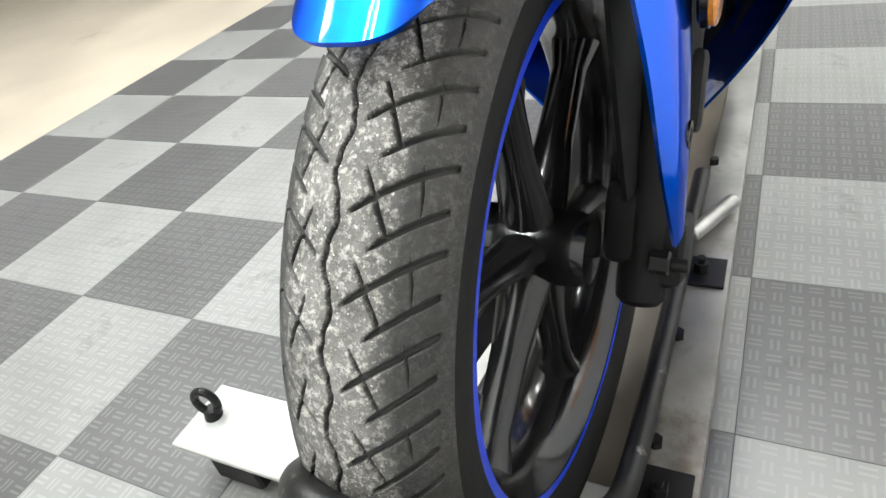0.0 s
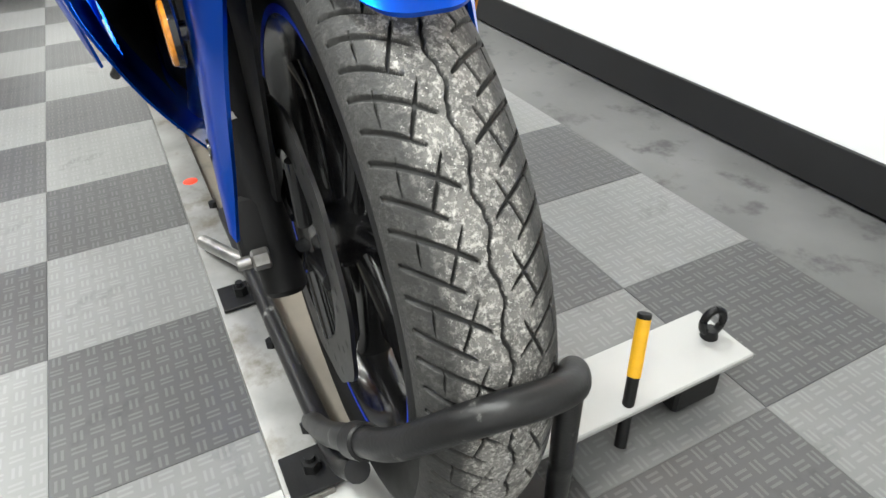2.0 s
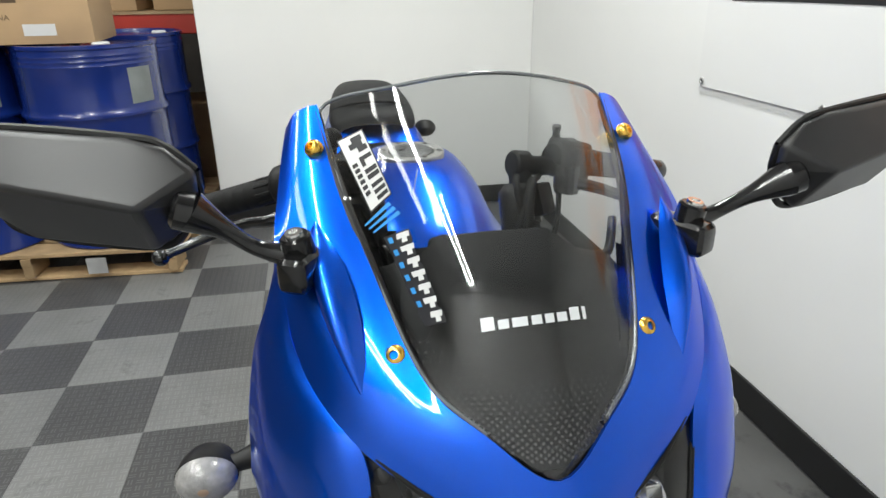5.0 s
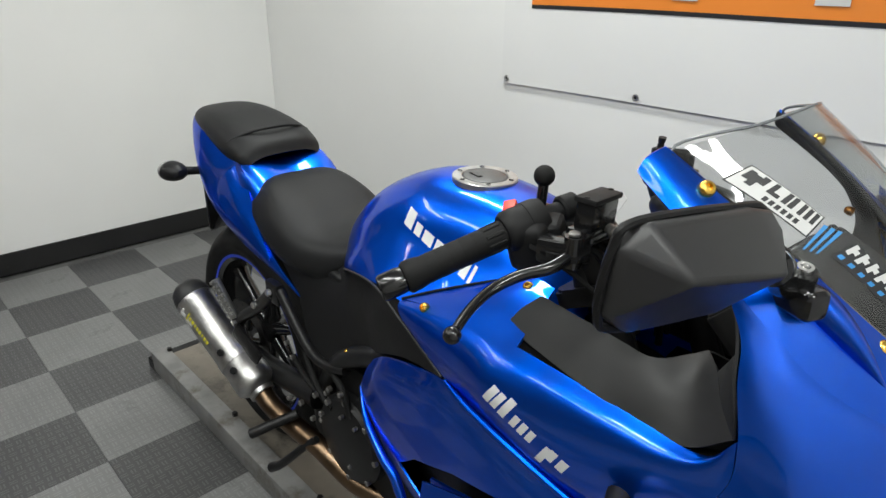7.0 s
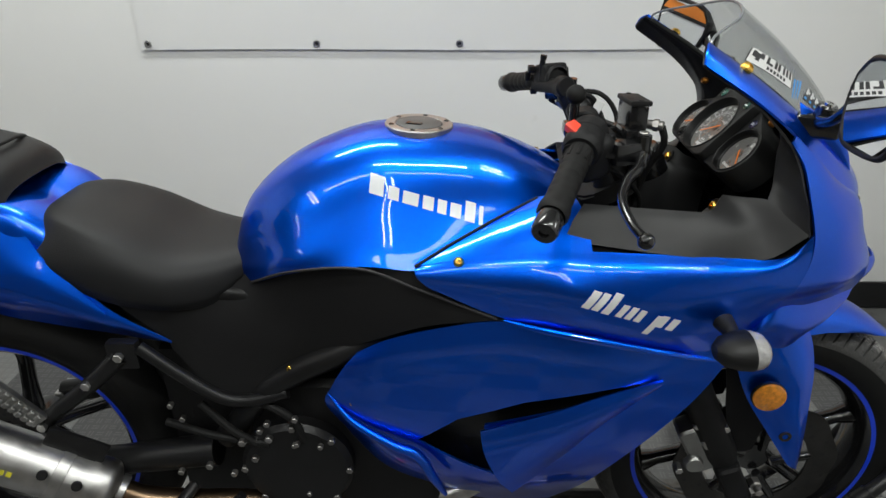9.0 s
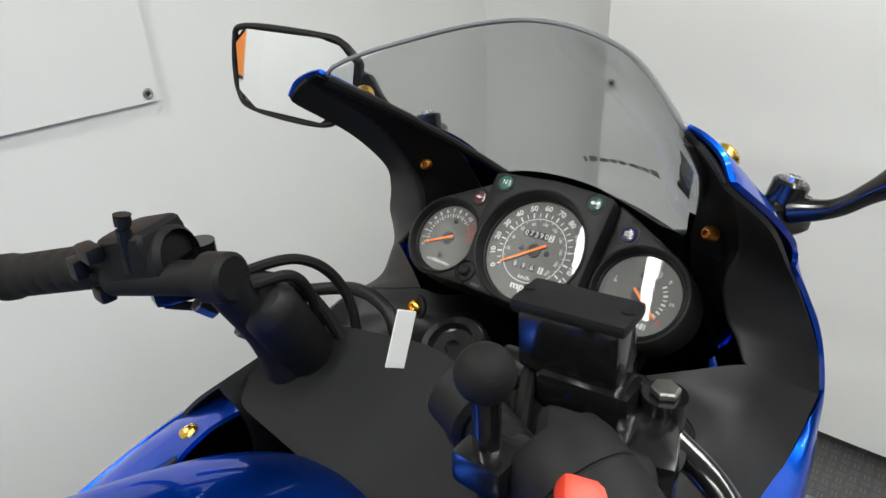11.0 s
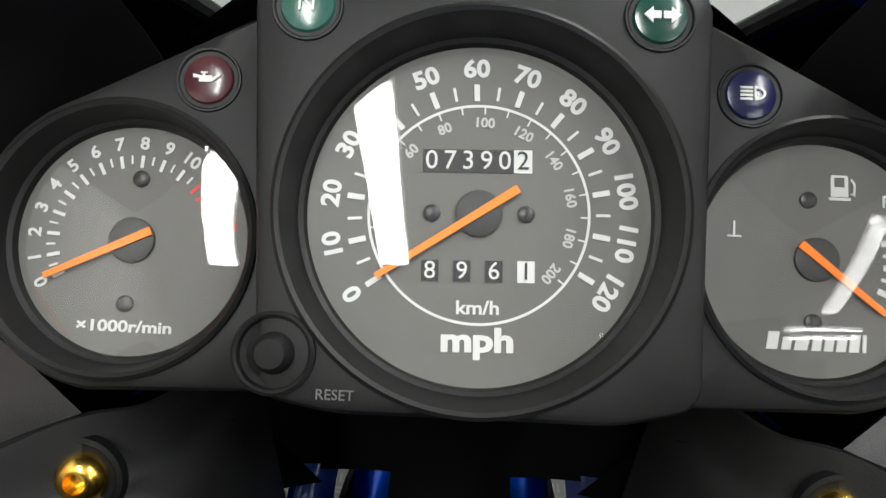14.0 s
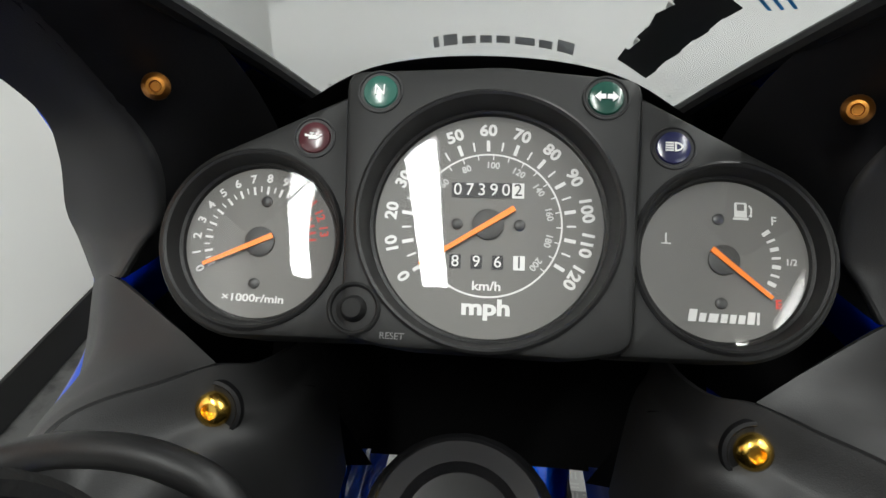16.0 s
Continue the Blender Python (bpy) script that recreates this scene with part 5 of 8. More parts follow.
RIM = [[(-.066, .217, .900), (-.090, .196, .917), (-.106, .174, .931), (-.100, .169, .932), (-.060, .150, .934), (-.035, .125, .930)],
       [(-.072, .213, .930), (-.090, .189, .938), (-.100, .165, .945), (-.094, .160, .946), (-.060, .142, .948), (-.035, .112, .945)],
       [(-.080, .208, .953), (-.091, .180, .957), (-.096, .154, .960), (-.090, .149, .961), (-.062, .135, .962), (-.040, .105, .960)],
       [(-.089, .195, .986), (-.094, .172, .987), (-.097, .149, .988), (-.092, .145, .988), (-.072, .130, .990), (-.058, .106, 1.000)],
       [(-.106, .185, 1.016), (-.105, .170, 1.019), (-.104, .155, 1.020), (-.101, .150, 1.021), (-.093, .135, 1.024), (-.082, .116, 1.040)],
       [(-.152, .179, 1.059), (-.150, .168, 1.066), (-.146, .155, 1.072), (-.143, .150, 1.074), (-.139, .142, 1.077), (-.132, .131, 1.078)],
       [(-.216, .170, 1.101), (-.214, .162, 1.110), (-.211, .153, 1.117), (-.210, .150, 1.118), (-.208, .146, 1.120), (-.206, .141, 1.122)],
       [(-.2205, .166, 1.107), (-.219, .159, 1.115), (-.216, .151, 1.121), (-.215, .149, 1.122), (-.213, .146, 1.124), (-.2105, .143, 1.126)]]
# near-black that puts the deep shade of the cockpit into the colour
SHADEB = mat("cockpit_shade_black", (0.003, 0.003, 0.0032), 0.9, 0, 0.2, 30, spec=0.06)
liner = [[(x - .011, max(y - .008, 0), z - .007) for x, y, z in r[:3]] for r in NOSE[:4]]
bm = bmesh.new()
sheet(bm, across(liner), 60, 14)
part("cowl_liner", bm, SHADEB, bike, "inside of the nose cowl, near-black for its shade")
for s in (-1, 1):
    for nm, rows, lab in (("inner_panel", LEDGE, "textured black inner cockpit panel"), ("inner_shelf", SHELF, "black shelf below the panel's crease"), ("cockpit_rim", [r[:3] + [(r[2][0] + .004, r[2][1] - .003, r[2][2])] for r in RIM], "black rim round the cockpit")):
        bm = bmesh.new()
        sheet(bm, rows, 48, 30, s)
        solid(part(nm, bm, INNERPL, bike, lab), 0.003)
    # inner part of the rim, in a darker black for the shade there
    bm = bmesh.new()
    sheet(bm, [r[2:] for r in RIM], 40, 20, s)
    solid(part("cockpit_recess", bm, FORKB, bike, "recess beside the instruments, its shade put into a darker black"), 0.003)
    # sheets that cover the blue inside; their colour holds the shade
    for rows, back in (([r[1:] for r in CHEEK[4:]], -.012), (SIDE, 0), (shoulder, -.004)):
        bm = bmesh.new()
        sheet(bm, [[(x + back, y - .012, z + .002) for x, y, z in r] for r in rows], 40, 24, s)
        part("fairing_liner", bm, SHADEB, bike, "inside of the fairing, near-black for its shade")
    # sheet added under the edge, shade put into its colour
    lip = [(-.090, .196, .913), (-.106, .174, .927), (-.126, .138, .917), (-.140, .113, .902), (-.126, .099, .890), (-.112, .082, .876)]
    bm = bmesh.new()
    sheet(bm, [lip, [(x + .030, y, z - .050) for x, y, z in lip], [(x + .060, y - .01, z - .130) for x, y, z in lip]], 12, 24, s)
    part("cockpit_skirt", bm, SHADEB, bike, "added skirt under the panel's edge, near-black for the shade there")
    m, _ = axis((-.1505, s * .1135, .8965), (-.1505 - .86, s * .1135, .8965 + .5))
    bm = bmesh.new()
    lathe(bm, [(0.0135, 0.0005), (0.0128, 0.0030), (0.0112, 0.0034), (0.0104, 0.0026), (0, 0.0024)], m, 32)
    part("bolt_recess", bm, FORKB, bike, "dark recess round the screw")
    bm = bmesh.new()
    pipe(bm, [(x, y * s, z) for x, y, z in [(-.205, .143, 1.121), (-.130, .130, 1.076), (-.060, .111, 1.027), (.020, .083, .965), (.060, .044, .937)]], 0.0045, 10, 40)
    part("screen_frame", bm, BLACK, bike)
rows = mirrored([[(-.088, 0, 1.036), (-.088, .030, 1.034), (-.090, .055, 1.028), (-.075, .085, 1.008)],
                 [(-.040, 0, 1.006), (-.040, .035, 1.004), (-.040, .065, .998), (-.035, .090, .985)],
                 [(.015, 0, .960), (.015, .030, .958), (.012, .055, .955), (.008, .078, .950)],
                 [(.072, 0, .912), (.070, .014, .912), (.064, .028, .914), (.055, .042, .918)]])
bm = bmesh.new()
sheet(bm, rows, 24, 32)
part("dash_cover", bm, MATTE, bike, "dark grey cover under the screen")
# sheet added below the instruments; its near-black stands for the shaded void
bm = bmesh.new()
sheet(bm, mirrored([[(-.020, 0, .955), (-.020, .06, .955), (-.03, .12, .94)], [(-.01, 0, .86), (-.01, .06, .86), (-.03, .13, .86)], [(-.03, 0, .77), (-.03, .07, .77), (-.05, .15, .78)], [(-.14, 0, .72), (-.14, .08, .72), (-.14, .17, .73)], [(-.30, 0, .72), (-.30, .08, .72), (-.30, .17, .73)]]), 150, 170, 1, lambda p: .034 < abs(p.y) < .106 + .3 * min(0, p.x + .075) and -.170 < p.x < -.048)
part("cockpit_floor", bm, SHADEB, bike, "added liner under the instruments, near-black for the shaded void")

# ---- instruments ----
IN = Vector((-0.743, 0, 0.669))
IU, IV = Vector((0, -1, 0)), Vector((0.669, 0, 0.743))
IO = Vector((-0.1328, -0.0045, 0.9840))
IM = Matrix(((IU.x, IV.x, IN.x, IO.x), (IU.y, IV.y, IN.y, IO.y), (IU.z, IV.z, IN.z, IO.z), (0, 0, 0, 1)))
dash = empty("instrument_cluster", IO, "", "")
dash.parent = bike
bpy.context.view_layer.update()
dash.matrix_parent_inverse = bike.matrix_world.inverted()
CLUST = mat("cluster_black_grain", (0.0085, 0.0087, 0.0087), 0.52, 0, 0.12, 12, 0.06, 2600, spec=0.30)
POD = -0.0145
centre = round_outline([(-.0606, .0590), (.0, .0632), (.0528, .0590), (.0505, -.0425), (.032, -.0470), (-.036, -.0470), (-.0535, -.0437)], 0.006)


def holed(bm, outline, hole, m, h0, h1, deep):
    """A block in the frame m with a round well sunk into its top."""
    cx, cy, r = hole
    k = 144
    rings = [[] for _ in range(6)]
    for i in range(k):
        a = 2 * math.pi * i / k
        d = Vector((math.cos(a), math.sin(a)))
        far = r * 1.02
        for j in range(len(outline)):
            p, q = Vector(outline[j - 1]) - Vector((cx, cy)), Vector(outline[j]) - Vector((cx, cy))
            e = q - p
            den = d.x * e.y - d.y * e.x
            if abs(den) < 1e-12:
                continue
            t, u = (p.x * e.y - p.y * e.x) / den, (p.x * d.y - p.y * d.x) / den
            if t > 0 and -1e-6 <= u <= 1 + 1e-6:
                far = max(far, t)
        for n, (rad, h) in enumerate(((far, h0), (far, h1 - 0.003), (max(far - 0.0012, r * 1.01), h1 - 0.0008), (max(far - 0.003, r * 1.005), h1), (r, h1), (r, h1 - deep))):
            rings[n].append(bm.verts.new(m @ Vector((cx + d.x * rad, cy + d.y * rad, h))))
    for a, b in zip(rings, rings[1:]):
        for i in range(k):
            bm.faces.new((a[i], a[(i + 1) % k], b[(i + 1) % k], b[i]))


def lobe(c, r, tip, foot, s):
    """Housing of a side dial: a round lobe drawn out to the centre block."""
    pts = []
    for i in range(29):
        a = radians(112 + 150 * i / 28) if s < 0 else radians(68 - 150 * i / 28)
        pts.append((c[0] + r * math.cos(a), c[1] + r * math.sin(a)))
    return [tip] + pts + [foot] if s < 0 else [foot] + list(reversed(pts)) + [tip]


SPEEDO, TACH, FUEL = (-.0026, .0029), (-.0960, -.0068), (.0888, -.0040)
bm = bmesh.new()
holed(bm, centre, (*SPEEDO, 0.0487), IM, -0.045, 0.006, 0.02)
part("centre_block", bm, CLUST, dash, "textured black centre housing")
for c, s in ((TACH, -1), (FUEL, 1)):
    bm = bmesh.new()
    holed(bm, lobe(c, 0.0400, (s * .052, .0600), (s * .047, -.0445), s), (*c, 0.0360), IM, POD - 0.040, POD + 0.006, 0.02)
    part("side_pod", bm, CLUST, dash, "textured black side pod")


def dial(c, top, face, r, wide, k, name):
    """A sunk dial: bezel well from the housing's top down to the face; k scales the printing."""
    m = IM @ Matrix.Translation((c[0], c[1], face - 0.0061)) @ Matrix.Diagonal((k, k, 1, 1))
    h = top - face + 0.0061
    w = wide / k
    bm = bmesh.new()
    lathe(bm, [(w + 0.0004, h - 0.004), (w + 0.0004, h + 0.0012), (w - 0.0006, h + 0.0018), (w - 0.0016, h + 0.0012), (w - 0.0022, h - 0.0015), (r + 0.0026, 0.0105), (r + 0.0022, 0.0085), (r + 0.0010, 0.0078), (r + 0.0004, 0.0062)], m, 84)
    bez = part(name, bm, BLACK, dash, "round black bezel")
    bm = bmesh.new()
    lathe(bm, [(0, 0.0061), (r + 0.004, 0.0061)], m, 64)
    part("dial_face", bm, DIAL, bez, "grey dial face")
    bm = bmesh.new()
    lathe(bm, [(r + 0.0020, 0.0084), (r * 0.9, 0.00895), (r * 0.6, 0.00985), (r * 0.3, 0.01035), (0, 0.0105)], m, 56)
    g = part("dial_glass", bm, DIALGLASS, bez, "domed clear dial glass")
    g.visible_shadow = False
    return m, bez


def marks(m, parent, r0, r1, angles, w, material, z=0.0064):
    for a in angles:
        bm = bmesh.new()
        box(bm, ((r0 + r1) / 2, 0, z), (r1 - r0, w, 0.0002), m @ Matrix.Rotation(radians(a), 4, "Z"))
        part("tick", bm, material, parent, "", False)


def needle(m, parent, a, tip, tail, hub):
    bm = bmesh.new()
    lathe(bm, [(hub, 0.0061), (hub, 0.0072), (hub * 0.85, 0.0076), (0, 0.0076)], m, 32)
    h = part("needle_hub", bm, mat("hub_grey", (0.035, 0.035, 0.035), 0.5), parent, "dark grey needle hub")
    bm = bmesh.new()
    mm = m @ Matrix.Rotation(radians(a), 4, "Z")
    slab(bm, [(-tail, -0.0011), (tip, -0.00075), (tip, 0.00075), (-tail, 0.0011)], mm, 0.0078, 0.0084)
    part("needle", bm, ORANGE, h, "orange needle", False)


def printed(m, parent, text, x, y, size, material=None, turn=0, bold=0.0, wide=1.0):
    letters("print", text, size, m @ Matrix.Translation((x, y, 0.0064)) @ Matrix.Rotation(radians(turn), 4, "Z") @ Matrix.Diagonal((wide, 1, 1, 1)), material or WHITEINK, parent, "", 0.00005, "CENTER", bold)


def screw(m, parent, x, y, r=0.0022):
    bm = bmesh.new()
    lathe(bm, [(r, 0.0061), (r, 0.0068), (r * 0.7, 0.0072), (0, 0.0072)], m @ Matrix.Translation((x, y, 0)), 16)
    part("dial_screw", bm, mat("screw_black", (0.03, 0.03, 0.03), 0.35), parent)


# speedometer
PALE = mat("pale_print", (0.45, 0.45, 0.44), 0.5)
m, bz = dial(SPEEDO, 0.006, -0.0065, 0.0434, 0.0492, 1.0, "speedometer")
m = m @ Matrix.Rotation(radians(1.5), 4, "Z")
A = lambda v: 213.5 - 244.0 * v / 120.0
marks(m, bz, 0.0294, 0.0338, [A(v) for v in range(0, 121, 10)], 0.0014, WHITEINK)
marks(m, bz, 0.0298, 0.0334, [A(v) for v in range(5, 125, 10)], 0.0007, WHITEINK)
for v in range(0, 121, 10):
    a = radians(A(v))
    printed(m, bz, str(v), 0.0378 * math.cos(a), 0.0378 * math.sin(a), 0.0064, None, A(v) - 90, 0.00022, 1.08)
bm = bmesh.new()
lathe(bm, [(0.0277, 0.0064), (0.0284, 0.0064)], m, 96)
part("scale_ring", bm, WHITEINK, bz, "fine white ring")
for v in range(20, 201, 20):
    a = radians(A(v / 1.609))
    printed(m, bz, str(v), 0.0236 * math.cos(a), 0.0236 * math.sin(a), 0.0036, PALE, A(v / 1.609) - 90, 0.0001)
marks(m, bz, 0.0260, 0.0278, [A(v / 1.609) for v in range(10, 201, 10)], 0.0004, WHITEINK)
needle(m, bz, 212.5, 0.0305, 0.0118, 0.0060)


def window(m, parent, x, y, w, h, text, ink, ground):
    bm = bmesh.new()
    box(bm, (x, y, 0.0063), (w, h, 0.0002), m)
    part("counter_window", bm, ground, parent, "", False)
    letters("counter_digit", text, h * 1.15, m @ Matrix.Translation((x, y, 0.0066)), ink, parent, "", 0.00004)


for k, ch in enumerate("07390"):
    window(m, bz, -0.0122 + 0.00468 * k, 0.0136, 0.00468, 0.0060, ch, WHITEINK, BLACKINK)
window(m, bz, -0.0122 + 0.00468 * 5, 0.0136, 0.00468, 0.0060, "2", BLACKINK, WHITEINK)
for k, ch in enumerate("896"):
    window(m, bz, -0.0122 + 0.0081 * k, -0.0147, 0.0044, 0.0055, ch, WHITEINK, BLACKINK)
window(m, bz, -0.0122 + 0.0081 * 3, -0.0147, 0.0044, 0.0055, "1", BLACKINK, WHITEINK)
printed(m, bz, "km/h", 0, -0.0240, 0.0048, None, 0, 0.00010, 1.15)
printed(m, bz, "mph", 0, -0.0322, 0.0082, None, 0, 0.00032, 1.28)
screw(m, bz, -0.0120, 0.0)
screw(m, bz, 0.0120, 0.0)

# tachometer
m, bz = dial(TACH, POD + 0.006, -0.0175, 0.0300, 0.0364, 1.03, "tachometer")
B = lambda v: 207.4 - 15.0 * v
marks(m, bz, 0.0195, 0.0228, [B(v) for v in range(0, 11)], 0.0009, WHITEINK)
marks(m, bz, 0.0205, 0.0228, [B(v + 0.5) for v in range(0, 11)], 0.0005, WHITEINK)
marks(m, bz, 0.0195, 0.0228, [B(v) for v in (11, 11.5, 12, 12.5, 13, 13.5)], 0.0009, REDINK)
for v in range(0, 14):
    a = radians(B(v))
    printed(m, bz, str(v), 0.0260 * math.cos(a), 0.0260 * math.sin(a), 0.0047, REDINK if v > 10 else None, B(v) - 90, 0.00012, 1.08)
needle(m, bz, 205.5, 0.0240, 0.0060, 0.0060)
screw(m, bz, 0.0010, 0.0165)
screw(m, bz, -0.0005, -0.0168)
printed(m, bz, "\u00d71000r/min", -0.0003, -0.0228, 0.0042, None, 0, 0.0001, 1.28)

# fuel gauge
m, bz = dial(FUEL, POD + 0.006, -0.0175, 0.0305, 0.0364, 1.02, "fuel_gauge")
for k in range(8):
    marks(m, bz, 0.0176, 0.0208, [36 - 10.2 * k], 0.0015 if k in (0, 2, 4, 6) else 0.0009, WHITEINK)
printed(m, bz, "F", 0.0184, 0.0160, 0.0045, None, 0, 0.0001)
printed(m, bz, "1/2", 0.0246, 0.0004, 0.0034, None, 0, 0.00006)
printed(m, bz, "E", 0.0196, -0.0158, 0.0046, REDINK, 0, 0.00015)
needle(m, bz, -39.0, 0.0218, 0.0062, 0.0058)
screw(m, bz, -0.0020, 0.0158)
screw(m, bz, -0.0010, -0.0165)
bm = bmesh.new()
slab(bm, [(.0035, .0160), (.0092, .0160), (.0092, .0168), (.0035, .0168)], m, 0.0062, 0.0065)
slab(bm, [(.0040, .0170), (.0086, .0170), (.0086, .0196), (.0040, .0196)], m, 0.0062, 0.0065)
slab(bm, [(.0040, .0196), (.0049, .0196), (.0049, .0222), (.0040, .0222)], m, 0.0062, 0.0065)
slab(bm, [(.0077, .0196), (.0086, .0196), (.0086, .0222), (.0077, .0222)], m, 0.0062, 0.0065)
slab(bm, [(.0040, .0222), (.0086, .0222), (.0083, .0228), (.0043, .0228)], m, 0.0062, 0.0065)
slab(bm, [(.0092, .0178), (.0104, .0172), (.0106, .0206), (.0096, .0220), (.0092, .0216), (.0100, .0204), (.0099, .0182)], m, 0.0062, 0.0065)
part("pump_symbol", bm, WHITEINK, bz, "white fuel pump symbol", False)
bm = bmesh.new()
slab(bm, [(-.0218, .0055), (-.0212, .0055), (-.0212, .0095), (-.0218, .0095)], m, 0.0062, 0.0065)
slab(bm, [(-.0232, .0052), (-.0196, .0052), (-.0196, .0057), (-.0232, .0057)], m, 0.0062, 0.0065)
part("temperature_symbol", bm, WHITEINK, bz, "white temperature symbol", False)
bm = bmesh.new()
x0 = -0.0132
for k in range(8):
    w = (0.0036, 0.0030, 0.0042, 0.0030, 0.0028, 0.0030, 0.0032, 0.0012)[k]
    slab(bm, [(x0, -.0238), (x0 + w * .8, -.0238), (x0 + w, -.0238 + (.0046 if k in (0, 6, 7) else .0033)), (x0 + w * .2, -.0238 + (.0046 if k in (0, 6, 7) else .0033))], m, 0.0062, 0.0065)
    x0 += w + 0.0003
part("maker_mark", bm, WHITEINK, bz, "row of white maker's mark blocks", False)

# warning lamps
for u, v, z, colr, sym in ((-.0465, .0502, 0.006, (0.02, 0.085, 0.065), "N"), (.0388, .0507, 0.006, (0.006, 0.045, 0.032), "arrows"), (-.0750, .0358, POD + 0.006, (0.060, 0.016, 0.020), "oil"), (.0672, .0375, POD + 0.006, (0.008, 0.010, 0.048), "beam")):
    mm = IM @ Matrix.Translation((u, v, z))
    bm = bmesh.new()
    lathe(bm, [(0.0088, 0.0), (0.0086, 0.0006), (0.0081, 0.0006), (0.0077, 0.0001), (0.0066, 0.00005)], mm, 32)
    lamp = part("warning_lamp", bm, BLACK, dash, "round warning lamp")
    bm = bmesh.new()
    lathe(bm, [(0.0067, 0.0001), (0.0063, 0.0008), (0.0050, 0.0012), (0.0030, 0.0014), (0, 0.0015)], mm, 28)
    part("lamp_lens", bm, mat("lamp_lens_" + sym, colr, 0.22, 0, 0.15, 120, coat=0.15), lamp, "glossy coloured lamp lens")
    z1 = 0.0019
    if sym == "N":
        letters("symbol", "N", 0.0060, mm @ Matrix.Translation((0, 0, z1)), WHITEINK, lamp, "", 0.00005)
        continue
    bm = bmesh.new()
    if sym == "arrows":
        for s in (-1, 1):
            slab(bm, [(s * .0044, 0), (s * .0022, .0020), (s * .0022, .0009), (s * .0003, .0009), (s * .0003, -.0009), (s * .0022, -.0009), (s * .0022, -.0020)], mm, z1 - 0.0004, z1)
    elif sym == "oil":
        slab(bm, [(-.0020, -.0011), (.0013, -.0011), (.0036, .0007), (.0032, .0011), (.0013, -.0001), (.0013, .0006), (-.0020, .0006)], mm, z1 - 0.0004, z1)
        slab(bm, [(-.0036, .0000), (-.0020, .0000), (-.0020, .0006), (-.0036, .0010)], mm, z1 - 0.0004, z1)
        slab(bm, [(-.0011, .0006), (-.0005, .0006), (-.0005, .0012), (-.0011, .0012)], mm, z1 - 0.0004, z1)
        slab(bm, [(-.0017, .0012), (.0002, .0012), (.0002, .0016), (-.0017, .0016)], mm, z1 - 0.0004, z1)
    else:
        arc = [(.0030 * math.cos(a), .0019 * math.sin(a)) for a in [radians(-90 + 15 * k) for k in range(13)]]
        rim_arc = [(x + .0002, y) for x, y in arc]
        hollow = [(x * .68 + .0005, y * .66) for x, y in arc]
        for k in range(12):
            slab(bm, [rim_arc[k], rim_arc[k + 1], hollow[k + 1], hollow[k]], mm, z1 - 0.0004, z1)
        slab(bm, [(.0002, -.0019), (.0007, -.0014), (.0007, .0014), (.0002, .0019)], mm, z1 - 0.0004, z1)
        for k in range(4):
            slab(bm, [(-.0034, -.0018 + .0010 * k), (-.0002, -.0018 + .0010 * k), (-.0002, -.0012 + .0010 * k), (-.0034, -.0012 + .0010 * k)], mm, z1 - 0.0004, z1)
    part("symbol", bm, WHITEINK, lamp, "white symbol", False)
mm = IM @ Matrix.Translation((-.0492, -.0335, 0.004))
bm = bmesh.new()
lathe(bm, [(0.0098, -0.012), (0.0098, 0.0030), (0.0090, 0.0036), (0.0084, 0.0032), (0.0080, 0.0016), (0.0066, 0.0012), (0.0050, 0.0018), (0.0042, 0.0050), (0.0034, 0.0060), (0, 0.0062)], mm, 32)
part("reset_knob", bm, RUBBER, dash, "black rubber reset knob")
letters("reset_print", "RESET", 0.0034, IM @ Matrix.Translation((-.0345, -.0425, 0.0064)), mat("dull_print", (0.10, 0.10, 0.10), 0.5), dash, "", 0.0001)
# rear of the instruments, with the shade behind them in its colour
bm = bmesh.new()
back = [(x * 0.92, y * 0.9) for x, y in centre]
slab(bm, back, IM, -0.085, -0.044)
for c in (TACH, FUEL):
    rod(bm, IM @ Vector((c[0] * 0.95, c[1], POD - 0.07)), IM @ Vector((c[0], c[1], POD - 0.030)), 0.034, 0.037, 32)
part("instrument_backing", bm, SHADEB, dash, "rear of the instrument housing, near-black for its shade")
bm = bmesh.new()
sheet(bm, mirrored([[(.030, 0, .90), (.025, .05, .90), (.0, .10, .91)], [(.035, 0, .85), (.03, .06, .85), (.005, .115, .86)], [(.04, 0, .78), (.04, .06, .78), (.01, .12, .78)]]), 10, 20)
part("headlight_back", bm, BLACK, bike, "black cover behind the headlight")

